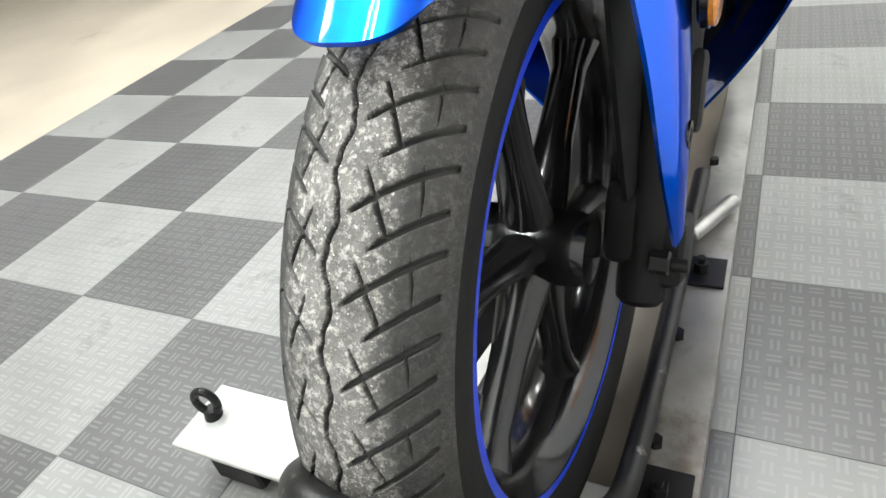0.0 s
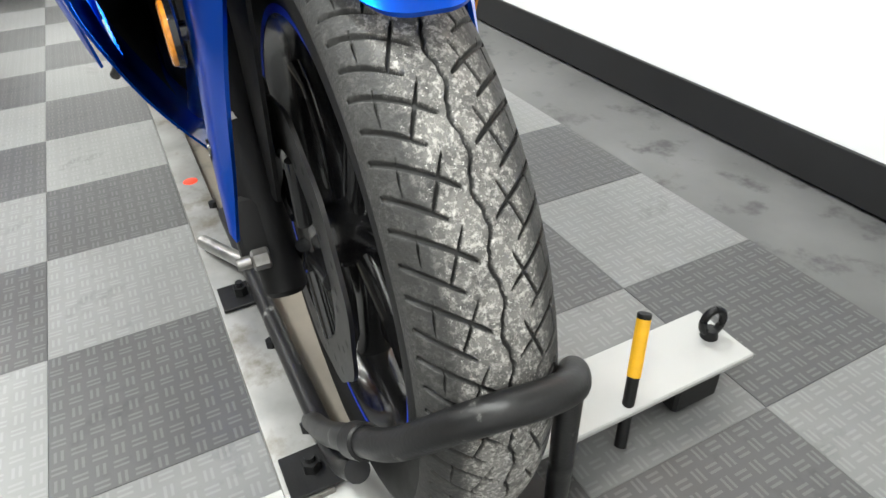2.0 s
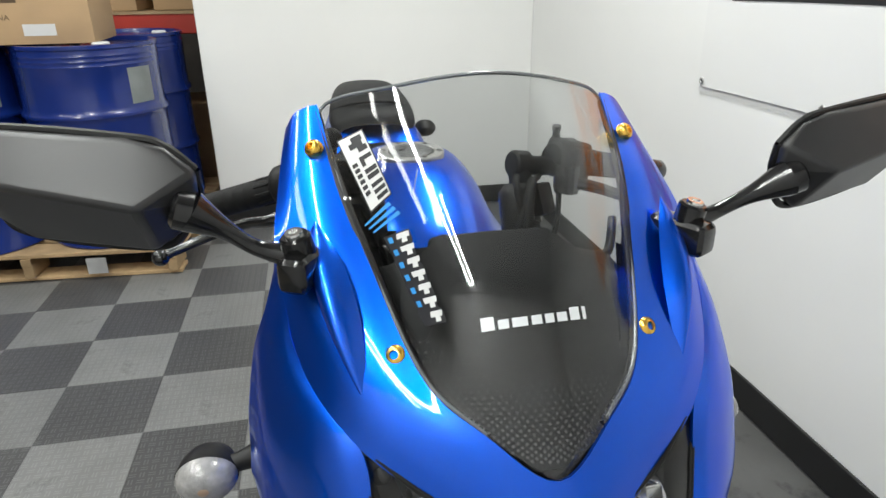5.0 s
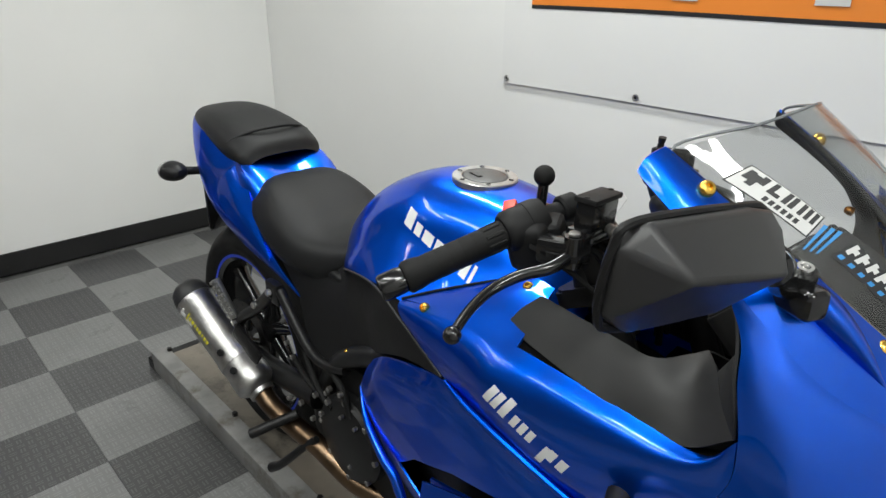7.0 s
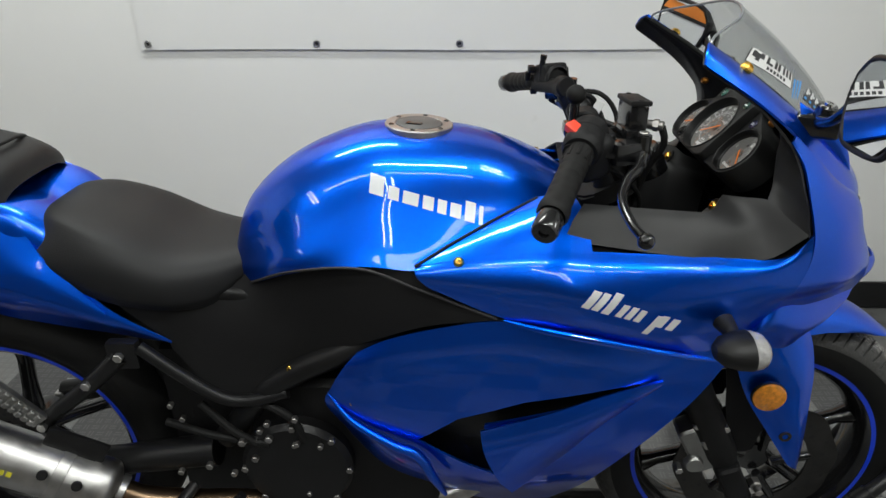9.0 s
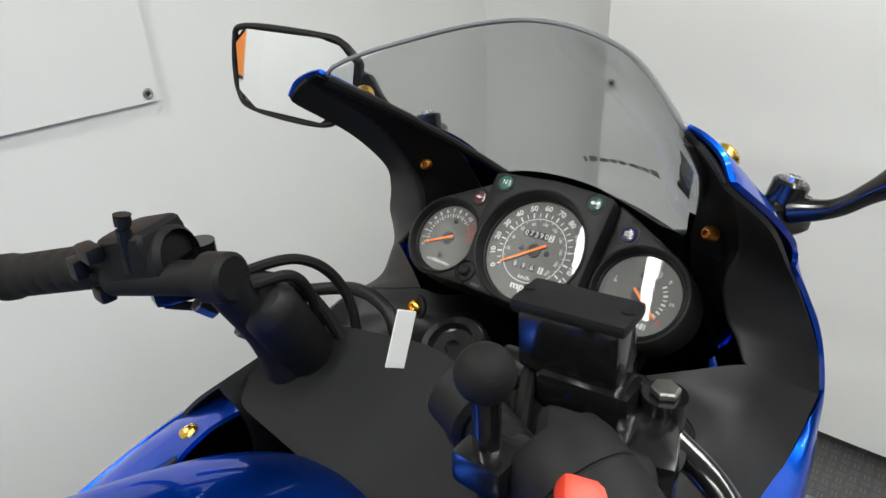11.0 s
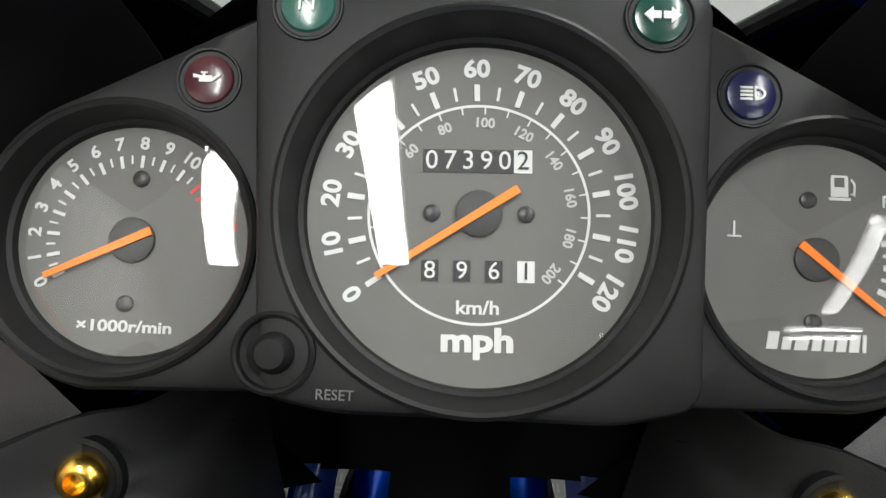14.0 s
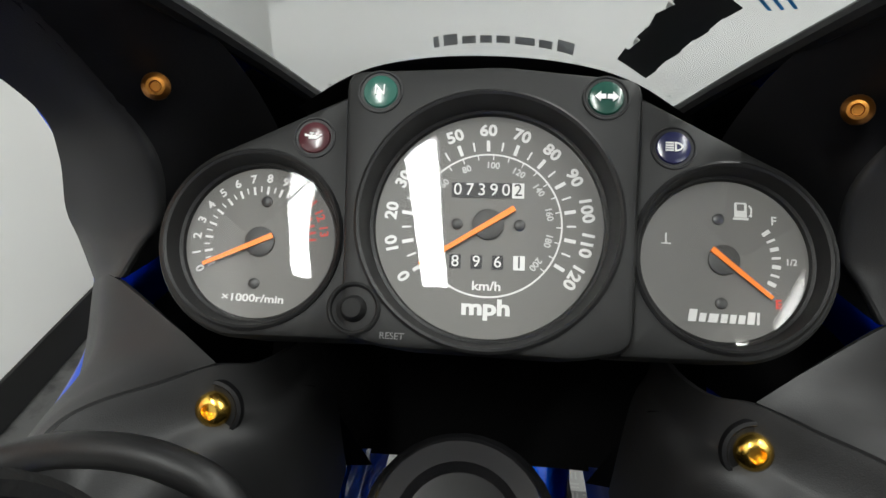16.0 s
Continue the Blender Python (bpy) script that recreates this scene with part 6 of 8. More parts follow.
# ---- handlebars ----
for s in (-1, 1):
    a, b = Vector((-.366, s * .192, 1.006 if s < 0 else 1.014)), Vector((-.416, s * .308 if s < 0 else .318, .966 if s < 0 else .982))
    d = (b - a).normalized()
    bm = bmesh.new()
    m, ln = axis(a, b)
    prof = [(0.0175, 0.0), (0.0185, 0.004), (0.0165, 0.007)]
    for k in range(5):
        h = 0.030 + k * (ln - 0.055) / 5
        prof += [(0.0167, h), (0.0171, h + 0.002), (0.0171, h + (ln - 0.055) / 5 - 0.002), (0.0167, h + (ln - 0.055) / 5 - 0.0008)]
    prof += [(0.0190, ln - 0.014), (0.0192, ln - 0.004), (0.0165, ln)]
    lathe(bm, prof, m, 28)
    bar = part("handlebar_grip", bm, RUBBER, bike, "ribbed black rubber grip")
    for k in range(9):
        bm = bmesh.new()
        turn = pose(0, 0, 0, 0, 0, 40 * k)
        box(bm, (0.0168, 0, 0.019), (0.0022, 0.0045, 0.022), m @ turn, 0.0008, 1)
        part("grip_rib", bm, RUBBER, bar)
    bm = bmesh.new()
    lathe(bm, [(0, -0.04), (0.011, -0.04), (0.011, ln), (0.0150, ln + 0.001), (0.0160, ln + 0.006), (0.0160, ln + 0.026), (0.0140, ln + 0.030), (0.006, ln + 0.030), (0.005, ln + 0.027), (0, ln + 0.027)], m, 28)
    part("bar_end", bm, GLOSSB, bar, "gloss black bar end weight")
    bm = bmesh.new()
    if s < 0:
        lathe(bm, [(0.012, 0.006), (0.022, 0.005), (0.0255, 0.000), (0.0265, -0.010), (0.0262, -0.0245), (0.0254, -0.0250), (0.0254, -0.0256), (0.0262, -0.0262), (0.0260, -0.040), (0.0235, -0.048), (0.010, -0.049)], m, 36)
        box(bm, (0, 0, 0), (0.050, 0.046, 0.064), Matrix.Translation((-.349, -.170, .993)) @ pose(0, 0, 0, 14, -8, 24), 0.017, 4)
        box(bm, (0, 0, 0), (0.034, 0.036, 0.040), Matrix.Translation((-.336, -.150, 1.004)) @ pose(0, 0, 0, 14, -8, 24), 0.010, 3)
    else:
        lathe(bm, [(0.012, 0.006), (0.020, 0.005), (0.0225, 0.000), (0.0225, -0.046), (0.019, -0.050)], m, 32)
        box(bm, (0, 0.010, -0.022), (0.046, 0.034, 0.044), m, 0.009, 3)
        box(bm, (-0.020, 0.0, -0.020), (0.020, 0.040, 0.030), m, 0.005, 2)
    sw = part("switch_housing", bm, MATTE, bike, "black switch housing")
    if s < 0:
        bm = bmesh.new()
        box(bm, (0, 0, 0), (0.016, 0.024, 0.012), Matrix.Translation((-.374, -.180, 1.030)) @ pose(0, 0, 0, 20, -15, 30), 0.003, 2)
        part("kill_switch", bm, REDPL, sw, "red engine stop switch")
        for k in range(3):
            bm = bmesh.new()
            q = a + Vector((0.02, 0.02, -0.01 - 0.012 * k))
            rod(bm, q, q + Vector((0.012, -0.004, 0)), 0.004, None, 12)
            part("housing_screw", bm, STEEL, sw)
    else:
        for off, size in (((-.392, .186, 1.034), (0.012, 0.020, 0.012)), ((-.396, .205, 1.018), (0.010, 0.014, 0.016)), ((-.384, .205, .992), (0.012, 0.016, 0.012))):
            bm = bmesh.new()
            box(bm, (0, 0, 0), size, Matrix.Translation(off), 0.003, 2)
            part("switch_button", bm, BLACK, sw)
        bm = bmesh.new()
        pipe(bm, [(-.374, .166, 1.02), (-.376, .163, 1.045), (-.374, .162, 1.062)], [0.007, 0.005, 0.006], 10, 12)
        part("choke_lever", bm, BLACK, sw)
    # perch, lever and its ball
    per = Vector((-.330, s * .165, 1.000)) if s > 0 else Vector((-.291, -.174, .999))
    bm = bmesh.new()
    box(bm, (0, 0, 0), (0.050, 0.030, 0.030), Matrix.Translation(per + Vector((-.012, 0, 0))) @ pose(0, 0, 0, 0, 0, s * -20), 0.007, 2)
    rod(bm, per + Vector((.006, 0, -.014)), per + Vector((.006, 0, .022)), 0.011, None, 16)
    if s < 0:
        slab(bm, round_outline([(-.060, .030), (-.050, -.016), (-.010, -.018), (.018, -.008), (.020, .014), (.004, .034)], 0.006), Matrix.Translation(per + Vector((0, 0, -.004))) @ pose(0, 0, 0, 8, 4, 0), 0, 0.007, 0.0015)
        rod(bm, per + Vector((-.050, .024, -.004)), per + Vector((-.070, .014, .004)), 0.0165, None, 20, 0.002)
    perch = part("lever_perch", bm, GLOSSB, bike, "black lever perch")
    if s < 0:
        bm = bmesh.new()
        rod(bm, per + Vector((.006, 0, .022)), per + Vector((.006, 0, .0265)), 0.0072, None, 6, 0.001)
        part("pivot_bolt", bm, AXLE, perch, "dull steel pivot bolt")
    bm = bmesh.new()
    tip = Vector((-.313, s * .332, .947))
    bow = [(-.316, .200, .992), (-.308, .245, .976), (-.308, .295, .958)] if s > 0 else [(-.293, -.204, .989), (-.313, -.230, .981), (-.326, -.262, .969), (-.324, -.298, .957)]
    pipe(bm, [tuple(per + Vector((.006, 0, 0)))] + bow + [tuple(tip)], [0.0085, 0.0075, 0.0068, 0.0062, 0.0058, 0.0055][:len(bow) + 2], 12, 40)
    lv = part("hand_lever", bm, GLOSSB, bike, "black hand lever")
    bm = bmesh.new()
    bmesh.ops.create_uvsphere(bm, u_segments=20, v_segments=14, radius=0.0098, matrix=Matrix.Translation(tip))
    part("lever_ball", bm, GLOSSB, lv)
    # riser casting and clamp
    bm = bmesh.new()
    pipe(bm, [(-.378, s * .196, 1.004), (-.358, s * .140, 1.014), (-.346, s * .104, 1.020)], [0.0125, 0.0125, 0.0125], 18, 20)
    rod(bm, (-.350, s * .116, 1.019), (-.343, s * .092, 1.023), 0.0175, None, 22, 0.003)
    pipe(bm, [(-.305, s * .100, .918), (-.322, s * .102, .965), (-.344, s * .104, 1.014)], [0.019, 0.014, 0.015], 16, 24)
    part("bar_riser", bm, MATTE, bike, "cast black handlebar riser")
    for q in ((-.318, s * .122, .952), (-.338, s * .137, .978)):
        bm = bmesh.new()
        rod(bm, q, Vector(q) + Vector((-.012, s * .002, .012)), 0.006, None, 6, 0.001)
        part("clamp_bolt", bm, AXLE, bike)
bm = bmesh.new()
m = Matrix.Translation((-.292, 0, .912)) @ pose(0, 0, 0, 0, -26, 0)
slab(bm, round_outline([(-.05, -.125), (.03, -.125), (.055, 0), (.03, .125), (-.05, .125), (-.06, 0)], 0.02), m, 0, 0.024, 0.004)
part("top_clamp", bm, MATTE, bike, "black fork top clamp")
bm = bmesh.new()
lathe(bm, [(0.028, -0.02), (0.028, 0.020), (0.024, 0.026), (0.018, 0.027), (0.016, 0.022), (0.006, 0.022), (0.006, 0.018), (0, 0.018)], Matrix.Translation((-.224, 0, .926)) @ pose(0, 0, 0, 0, -26, 0), 32)
part("ignition_lock", bm, GLOSSB, bike, "black ignition lock")
bm = bmesh.new()
box(bm, (0, 0, 0), (0.034, 0.001, 0.013), Matrix.Translation((-.320, -.034, 1.014)) @ pose(0, 0, 0, -25, -62, 8), 0.0004, 1)
part("paper_tag", bm, WHITEINK, bike, "white paper tag at the bars")

bm = bmesh.new()
rm = Matrix.Translation((-.290, -.128, 1.037)) @ pose(0, 0, 0, -3, 2, 4)
box(bm, (0, 0, -.002), (0.025, 0.054, 0.034), rm, 0.004, 2)
box(bm, (-.004, -.010, -.026), (0.026, 0.050, 0.022), rm, 0.006, 2)
rod(bm, rm @ Vector((0, -.020, -.030)), rm @ Vector((0, .044, -.030)), 0.0115, None, 20, 0.002)
res = part("brake_reservoir", bm, GLOSSB, bike, "black brake fluid reservoir")
bm = bmesh.new()
box(bm, (0, 0, 0.018), (0.029, 0.060, 0.007), rm, 0.0025, 2)
for q in (-.026, .026):
    lathe(bm, [(0.0032, 0.0215), (0.0030, 0.0226), (0, 0.0226)], rm @ Matrix.Translation((0, q, 0)), 12)
part("reservoir_lid", bm, MATTE, res, "black reservoir lid")
bm = bmesh.new()
rod(bm, (-.270, -.130, 1.023), (-.250, -.140, 1.023), 0.0065, None, 14, 0.001)
rod(bm, (-.262, -.134, 1.023), (-.256, -.137, 1.023), 0.0085, None, 6)
part("hose_union", bm, AXLE, res, "bright hose union")
bm = bmesh.new()
bmesh.ops.create_uvsphere(bm, u_segments=24, v_segments=16, radius=0.0130, matrix=Matrix.Translation((-.367, -.128, 1.062)))
ball = part("mount_ball", bm, RUBBER, bike, "black rubber mounting ball")
bm = bmesh.new()
rod(bm, (-.367, -.128, 1.054), (-.368, -.130, 1.022), 0.0065)
box(bm, (-.366, -.132, 1.018), (0.030, 0.026, 0.018), None, 0.004, 2)
part("mount_stem", bm, GLOSSB, ball)
for s in (-1, 1):
    bm = bmesh.new()
    pipe(bm, [(-.345, s * .13, 1.005), (-.285, s * .10, 1.010), (-.255, s * .085, .965), (-.265, s * .07, .88)], 0.0042, 8, 40)
    part("cable", bm, RUBBER, bike)
    bm = bmesh.new()
    pipe(bm, [(-.36, s * .165, .985), (-.30, s * .140, .955), (-.26, s * .11, .905), (-.26, s * .08, .82)], 0.0036, 8, 40)
    part("cable", bm, RUBBER, bike)
bm = bmesh.new()
pipe(bm, [(-.252, -.139, 1.022), (-.246, -.136, .995), (-.262, -.115, .940), (-.27, -.10, .84)], 0.005, 8, 30)
part("brake_hose", bm, RUBBER, bike)

bm = bmesh.new()
pipe(bm, [(-.300, .215, .955), (-.245, .185, .935), (-.220, .145, .940), (-.218, .116, .947), (-.220, .089, .946), (-.226, .068, .935), (-.240, .050, .895)], 0.0058, 12, 60)
part("clutch_cable", bm, BLACK, bike, "thick black sheathed cable")

# wiring and boots between the bars
for k, (y0, x0, z0, y1, rad) in enumerate(((-.118, -.335, 1.000, -.070, .0065), (-.104, -.322, .992, -.050, .0050), (-.128, -.318, .985, -.085, .0055), (.118, -.335, 1.002, .070, .0065), (.108, -.322, .995, .045, .0050), (.096, -.330, 1.010, .085, .0042))):
    bm = bmesh.new()
    pipe(bm, [(x0, y0, z0), (x0 + .030, y0 * .9, z0 - .004), (x0 + .048, (y0 + y1) / 2, z0 - .050), (x0 + .040, y1, .900), (x0 + .05, y1 * .9, .80)], rad, 10, 36)
    part("loom", bm, RUBBER, bike, "black cable loom")
for s in (-1, 1):
    bm = bmesh.new()
    lathe(bm, [(0.0, 0.085), (0.014, 0.084), (0.0205, 0.076), (0.0215, 0.070), (0.0215, 0.0), (0.019, -0.004), (0.019, -0.16)], Matrix.Translation((-.290, s * .092, .925)) @ pose(0, 0, 0, 0, -26, 0), 28)
    part("fork_cap", bm, BLACK, bike, "black fork tube top")
    bm = bmesh.new()
    box(bm, (0, 0, 0), (0.030, 0.026, 0.040), Matrix.Translation((-.318, s * .122, .982)) @ pose(0, 0, 0, 0, -20, s * 30), 0.006, 2)
    part("clamp_block", bm, BLACK, bike, "black bar clamp")
# block under the clamp, coloured near-black for the shade there
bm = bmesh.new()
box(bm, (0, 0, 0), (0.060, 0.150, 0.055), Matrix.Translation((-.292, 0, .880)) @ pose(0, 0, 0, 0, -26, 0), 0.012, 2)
part("stem_cover", bm, SHADEB, bike, "cover under the top clamp, near-black for its shade")

# ---- mirrors ----
for s in (-1, 1):
    bm = bmesh.new()
    m = Matrix.Translation((-.062, s * .161, 1.036)) @ pose(0, 0, 0, 0, 0, s * 28)
    box(bm, (0, 0, -0.006), (0.056, 0.026, 0.030), m, 0.009, 3)
    rod(bm, (-.062, s * .160, 1.020), (-.058, s * .168, 1.058), 0.0125, None, 20, 0.002)
    base = part("mirror_arm", bm, GLOSSB, bike, "gloss black mirror arm")
    bm = bmesh.new()
    lathe(bm, [(0.0, 0.0), (0.0035, 0.0), (0.0042, 0.003), (0.0070, 0.003), (0.0075, -0.004)], Matrix.Translation((-.0575, s * .168, 1.058)) @ pose(0, 0, 0, s * -10, 8, 0), 20)
    part("mirror_bolt", bm, CHROME, base, "bright socket screw")
    bm = bmesh.new()
    dy, dz = (0.0, 0.0) if s > 0 else (-.015, .008)
    pipe(bm, [(-.064, s * .172, 1.038), (-.066, s * .198, 1.047), (-.064, s * (.226 + dy / 2), 1.060 + dz / 2), (-.060, s * (.256 + dy), 1.074 + dz)], [0.0098, 0.0066, 0.0080, 0.0165], 16, 30)
    rod(bm, (-.060, s * (.252 + dy), 1.072 + dz), (-.058, s * (.268 + dy), 1.078 + dz), 0.0150, None, 20, 0.003)
    part("mirror_stalk", bm, GLOSSB, base)
    glass = [(y + dy, z + dz) for y, z in [(.249, 1.102), (.268, 1.120), (.294, 1.127), (.392, 1.134), (.408, 1.118), (.404, 1.066), (.380, 1.046), (.290, 1.036), (.262, 1.056), (.250, 1.080)]]
    cx, cz = .322 + dy, 1.084 + dz

    def rear(y, z, shift=0.0):
        """The tilted plane of the mirror's rim."""
        return -.093 - .25 * (y - cx) + .18 * (z - cz) + shift
    bm = bmesh.new()
    back = [bm.verts.new((rear(y, z), y * s, z)) for y, z in glass]
    lip = [bm.verts.new((rear(y, z, .010), (cx + (y - cx) * 1.012) * s, cz + (z - cz) * 1.012)) for y, z in glass]
    inner = bm.verts.new((-.038, s * (.287 + dy), 1.083 + dz))
    outer = bm.verts.new((-.058, s * (.388 + dy), 1.104 + dz))
    for k in range(10):
        bm.faces.new((back[k], back[(k + 1) % 10], lip[(k + 1) % 10], lip[k]))
    # planes: upper slope, under side, and the small facets at both ends
    for f in ((lip[2], lip[3], outer, inner), (lip[0], lip[1], lip[2], inner), (lip[9], lip[0], inner), (lip[7], lip[8], lip[9], inner),
              (inner, outer, lip[6], lip[7]), (lip[3], lip[4], outer), (lip[4], lip[5], outer), (lip[5], lip[6], outer)):
        bm.faces.new(f)
    bmesh.ops.recalc_face_normals(bm, faces=bm.faces)
    house = part("mirror_housing", bm, MIRRORPL, base, "faceted black mirror housing", True, 20)
    md = house.modifiers.new("round", "BEVEL")
    md.width, md.segments, md.limit_method = 0.004, 3, "ANGLE"
    bm = bmesh.new()
    vs = [bm.verts.new((rear(cx + (y - cx) * 0.955, cz + (z - cz) * 0.95, -.0015), (cx + (y - cx) * 0.955) * s, cz + (z - cz) * 0.95)) for y, z in glass]
    bm.faces.new(vs)
    part("mirror_glass", bm, mat("mirror_silver", (0.88, 0.89, 0.90), 0.02, 1.0, 0.0), base, "mirror glass", False)
    bm = bmesh.new()
    pipe(bm, [(rear(y, z, .001), y * s, z) for y, z in glass + glass[:1]], 0.0035, 8, 60, False)
    part("mirror_rim", bm, BLACK, base, "black mirror rim")

# ---- turn signals ----
def signal(p, out, fwd, name):
    """A bullet lamp on a rubber stalk: p its middle, out to its stalk's root, fwd the way it shines."""
    p, out, fwd = Vector(p), Vector(out), Vector(fwd).normalized()
    m = Matrix.Translation(p) @ fwd.to_track_quat("Z", "Y").to_matrix().to_4x4() @ Matrix.Diagonal((1.25, 0.95, 1, 1))
    bm = bmesh.new()
    lathe(bm, [(0, -0.040), (0.010, -0.038), (0.019, -0.028), (0.024, -0.012), (0.0255, 0.002), (0.0255, 0.005), (0.0235, 0.005)], m, 32)
    pipe(bm, [tuple(p - fwd * 0.006), tuple(p.lerp(out, 0.5)), tuple(out)], [0.013, 0.010, 0.015], 14, 16)
    sig = part(name, bm, BLACK, bike, "black turn signal on a rubber stalk")
    bm = bmesh.new()
    lathe(bm, [(0.0250, 0.004), (0.0245, 0.012), (0.0215, 0.021), (0.014, 0.028), (0, 0.031)], m, 32)
    ob = part("signal_lens", bm, mat("clear_signal", (0.25, 0.245, 0.24), 0.14, 0, 0.2, 90, 0.4, 300, coat=0.5), sig, "clear ribbed lens")
    bm = bmesh.new()
    lathe(bm, [(0.0045, 0.0304), (0.003, 0.0312), (0, 0.0316)], m, 14)
    part("signal_bulb", bm, mat("dull_bulb", (0.30, 0.20, 0.13), 0.3), sig, "dull amber bulb")


for s in (-1, 1):
    signal((-.150, s * .285, .768), (-.160, s * .228, .778), (1, 0, .05), "front_turn_signal")
    signal((-1.455, s * .170, .838), (-1.430, s * .060, .825), (-1, s * .2, 0), "rear_turn_signal")

# ---- tank, seats, tail ----
TANK = [[(-.888, 0, .795), (-.887, .025, .793), (-.885, .045, .785), (-.883, .056, .774), (-.882, .060, .762), (-.880, .062, .748)],
        [(-.856, 0, .872), (-.855, .042, .863), (-.851, .074, .838), (-.846, .092, .800), (-.846, .098, .778), (-.848, .094, .755)],
        [(-.778, 0, .940), (-.776, .055, .929), (-.772, .095, .898), (-.767, .125, .850), (-.767, .142, .820), (-.770, .144, .800)],
        [(-.672, 0, .983), (-.670, .060, .972), (-.668, .096, .942), (-.665, .122, .894), (-.662, .148, .850), (-.660, .166, .824)],
        [(-.582, 0, .986), (-.580, .060, .976), (-.578, .096, .946), (-.576, .120, .898), (-.574, .150, .850), (-.572, .172, .822)],
        [(-.490, 0, .976), (-.490, .058, .966), (-.488, .090, .938), (-.486, .112, .898), (-.484, .138, .864), (-.482, .158, .848)],
        [(-.405, 0, .946), (-.404, .050, .938), (-.402, .076, .920), (-.400, .094, .898), (-.398, .106, .878), (-.396, .114, .855)],
        [(-.350, 0, .912), (-.350, .040, .905), (-.352, .060, .893), (-.354, .074, .880), (-.356, .082, .866), (-.358, .088, .848)],
        [(-.330, 0, .872), (-.330, .034, .868), (-.331, .052, .862), (-.332, .064, .854), (-.333, .070, .846), (-.335, .074, .838)]]
bm = bmesh.new()
sheet(bm, mirrored(TANK), 70, 60)
tank = part("fuel_tank", bm, BLUE, bike, "glossy metallic blue fuel tank")
cap_m = Matrix.Translation((-.582, 0, .9835)) @ pose(0, 0, 0, 0, 2.5, 0)
bm = bmesh.new()
lathe(bm, [(0.053, -0.004), (0.053, 0.004), (0.0515, 0.0055), (0.038, 0.0055), (0.0365, 0.004), (0.0365, 0.0)], cap_m, 56)
cap = part("tank_cap", bm, STEEL, tank, "brushed steel filler ring")
bm = bmesh.new()
lathe(bm, [(0.0362, 0.0), (0.0355, 0.0055), (0.033, 0.0068), (0, 0.0074)], cap_m, 48)
lid = part("cap_lid", bm, mat("cap_grey", (0.10, 0.10, 0.10), 0.42, 0.4, 0.1, 40), cap, "grey flip lid")
bm = bmesh.new()
slab(bm, [(-.020, -.016), (.004, -.020), (.006, -.012), (-.016, -.004)], cap_m, 0.006, 0.0088, 0.0006)
part("key_cover", bm, GLOSSB, cap, "black key cover")
for k in range(6):
    bm = bmesh.new()
    a = radians(60 * k + 20)
    lathe(bm, [(0, 0.0048), (0.0022, 0.0050), (0.0034, 0.0064), (0.0038, 0.0056)], cap_m @ Matrix.Translation((.0445 * math.cos(a), .0445 * math.sin(a), 0)), 14)
    part("cap_screw", bm, GLOSSB, cap)

SEAT = [[(-.862, 0, .806), (-.862, .050, .802), (-.864, .078, .786), (-.862, .084, .766), (-.862, .078, .755)],
        [(-.910, 0, .800), (-.910, .062, .797), (-.912, .100, .780), (-.914, .114, .745), (-.914, .106, .722)],
        [(-.975, 0, .805), (-.975, .080, .803), (-.978, .122, .788), (-.980, .138, .748), (-.982, .126, .722)],
        [(-1.050, 0, .838), (-1.050, .090, .836), (-1.054, .126, .818), (-1.060, .142, .770), (-1.064, .130, .738)],
        [(-1.120, 0, .862), (-1.120, .080, .861), (-1.125, .106, .848), (-1.130, .130, .800), (-1.134, .122, .765)],
        [(-1.168, 0, .868), (-1.168, .062, .866), (-1.174, .090, .850), (-1.184, .118, .815), (-1.186, .112, .790)],
        [(-1.186, 0, .852), (-1.186, .055, .850), (-1.190, .084, .838), (-1.196, .106, .808), (-1.196, .104, .795)]]
bm = bmesh.new()
sheet(bm, mirrored(SEAT), 48, 48)
part("rider_seat", bm, VINYL, bike, "black vinyl rider seat")
PILL = [[(-1.205, 0, .905), (-1.205, .050, .903), (-1.207, .078, .895), (-1.210, .088, .885), (-1.214, .084, .876)],
        [(-1.225, 0, .935), (-1.225, .060, .932), (-1.228, .094, .918), (-1.232, .106, .900), (-1.236, .100, .884)],
        [(-1.290, 0, .958), (-1.290, .066, .955), (-1.292, .098, .942), (-1.296, .110, .918), (-1.300, .104, .896)],
        [(-1.400, 0, .977), (-1.400, .060, .974), (-1.402, .088, .962), (-1.404, .098, .940), (-1.408, .092, .918)],
        [(-1.490, 0, .978), (-1.490, .048, .975), (-1.492, .070, .966), (-1.494, .080, .948), (-1.496, .074, .930)],
        [(-1.535, 0, .962), (-1.535, .036, .960), (-1.536, .052, .954), (-1.537, .060, .944), (-1.538, .056, .934)]]
bm = bmesh.new()
sheet(bm, mirrored(PILL), 44, 44)
pil = part("pillion_seat", bm, VINYL, bike, "black vinyl pillion seat")
bm = bmesh.new()
pts = [(-1.290 - .030 * (abs(y) / .1) ** 2, y, .9605 - .024 * (abs(y) / .1) ** 2.6) for y in [-.104 + .208 * k / 14 for k in range(15)]]
pipe(bm, [(x + .045, y, z - .004) for x, y, z in pts], 0.0035, 8, 40)
part("seat_strap_welt", bm, VINYL, pil, "raised seam across the seat")
bm = bmesh.new()
rows = [[(-1.515, 0, .968), (-1.515, .045, .962), (-1.512, .068, .945)], [(-1.545, 0, .962), (-1.545, .040, .955), (-1.540, .060, .938)], [(-1.560, 0, .935), (-1.558, .036, .930), (-1.555, .052, .920)]]
sheet(bm, mirrored(rows), 10, 20)
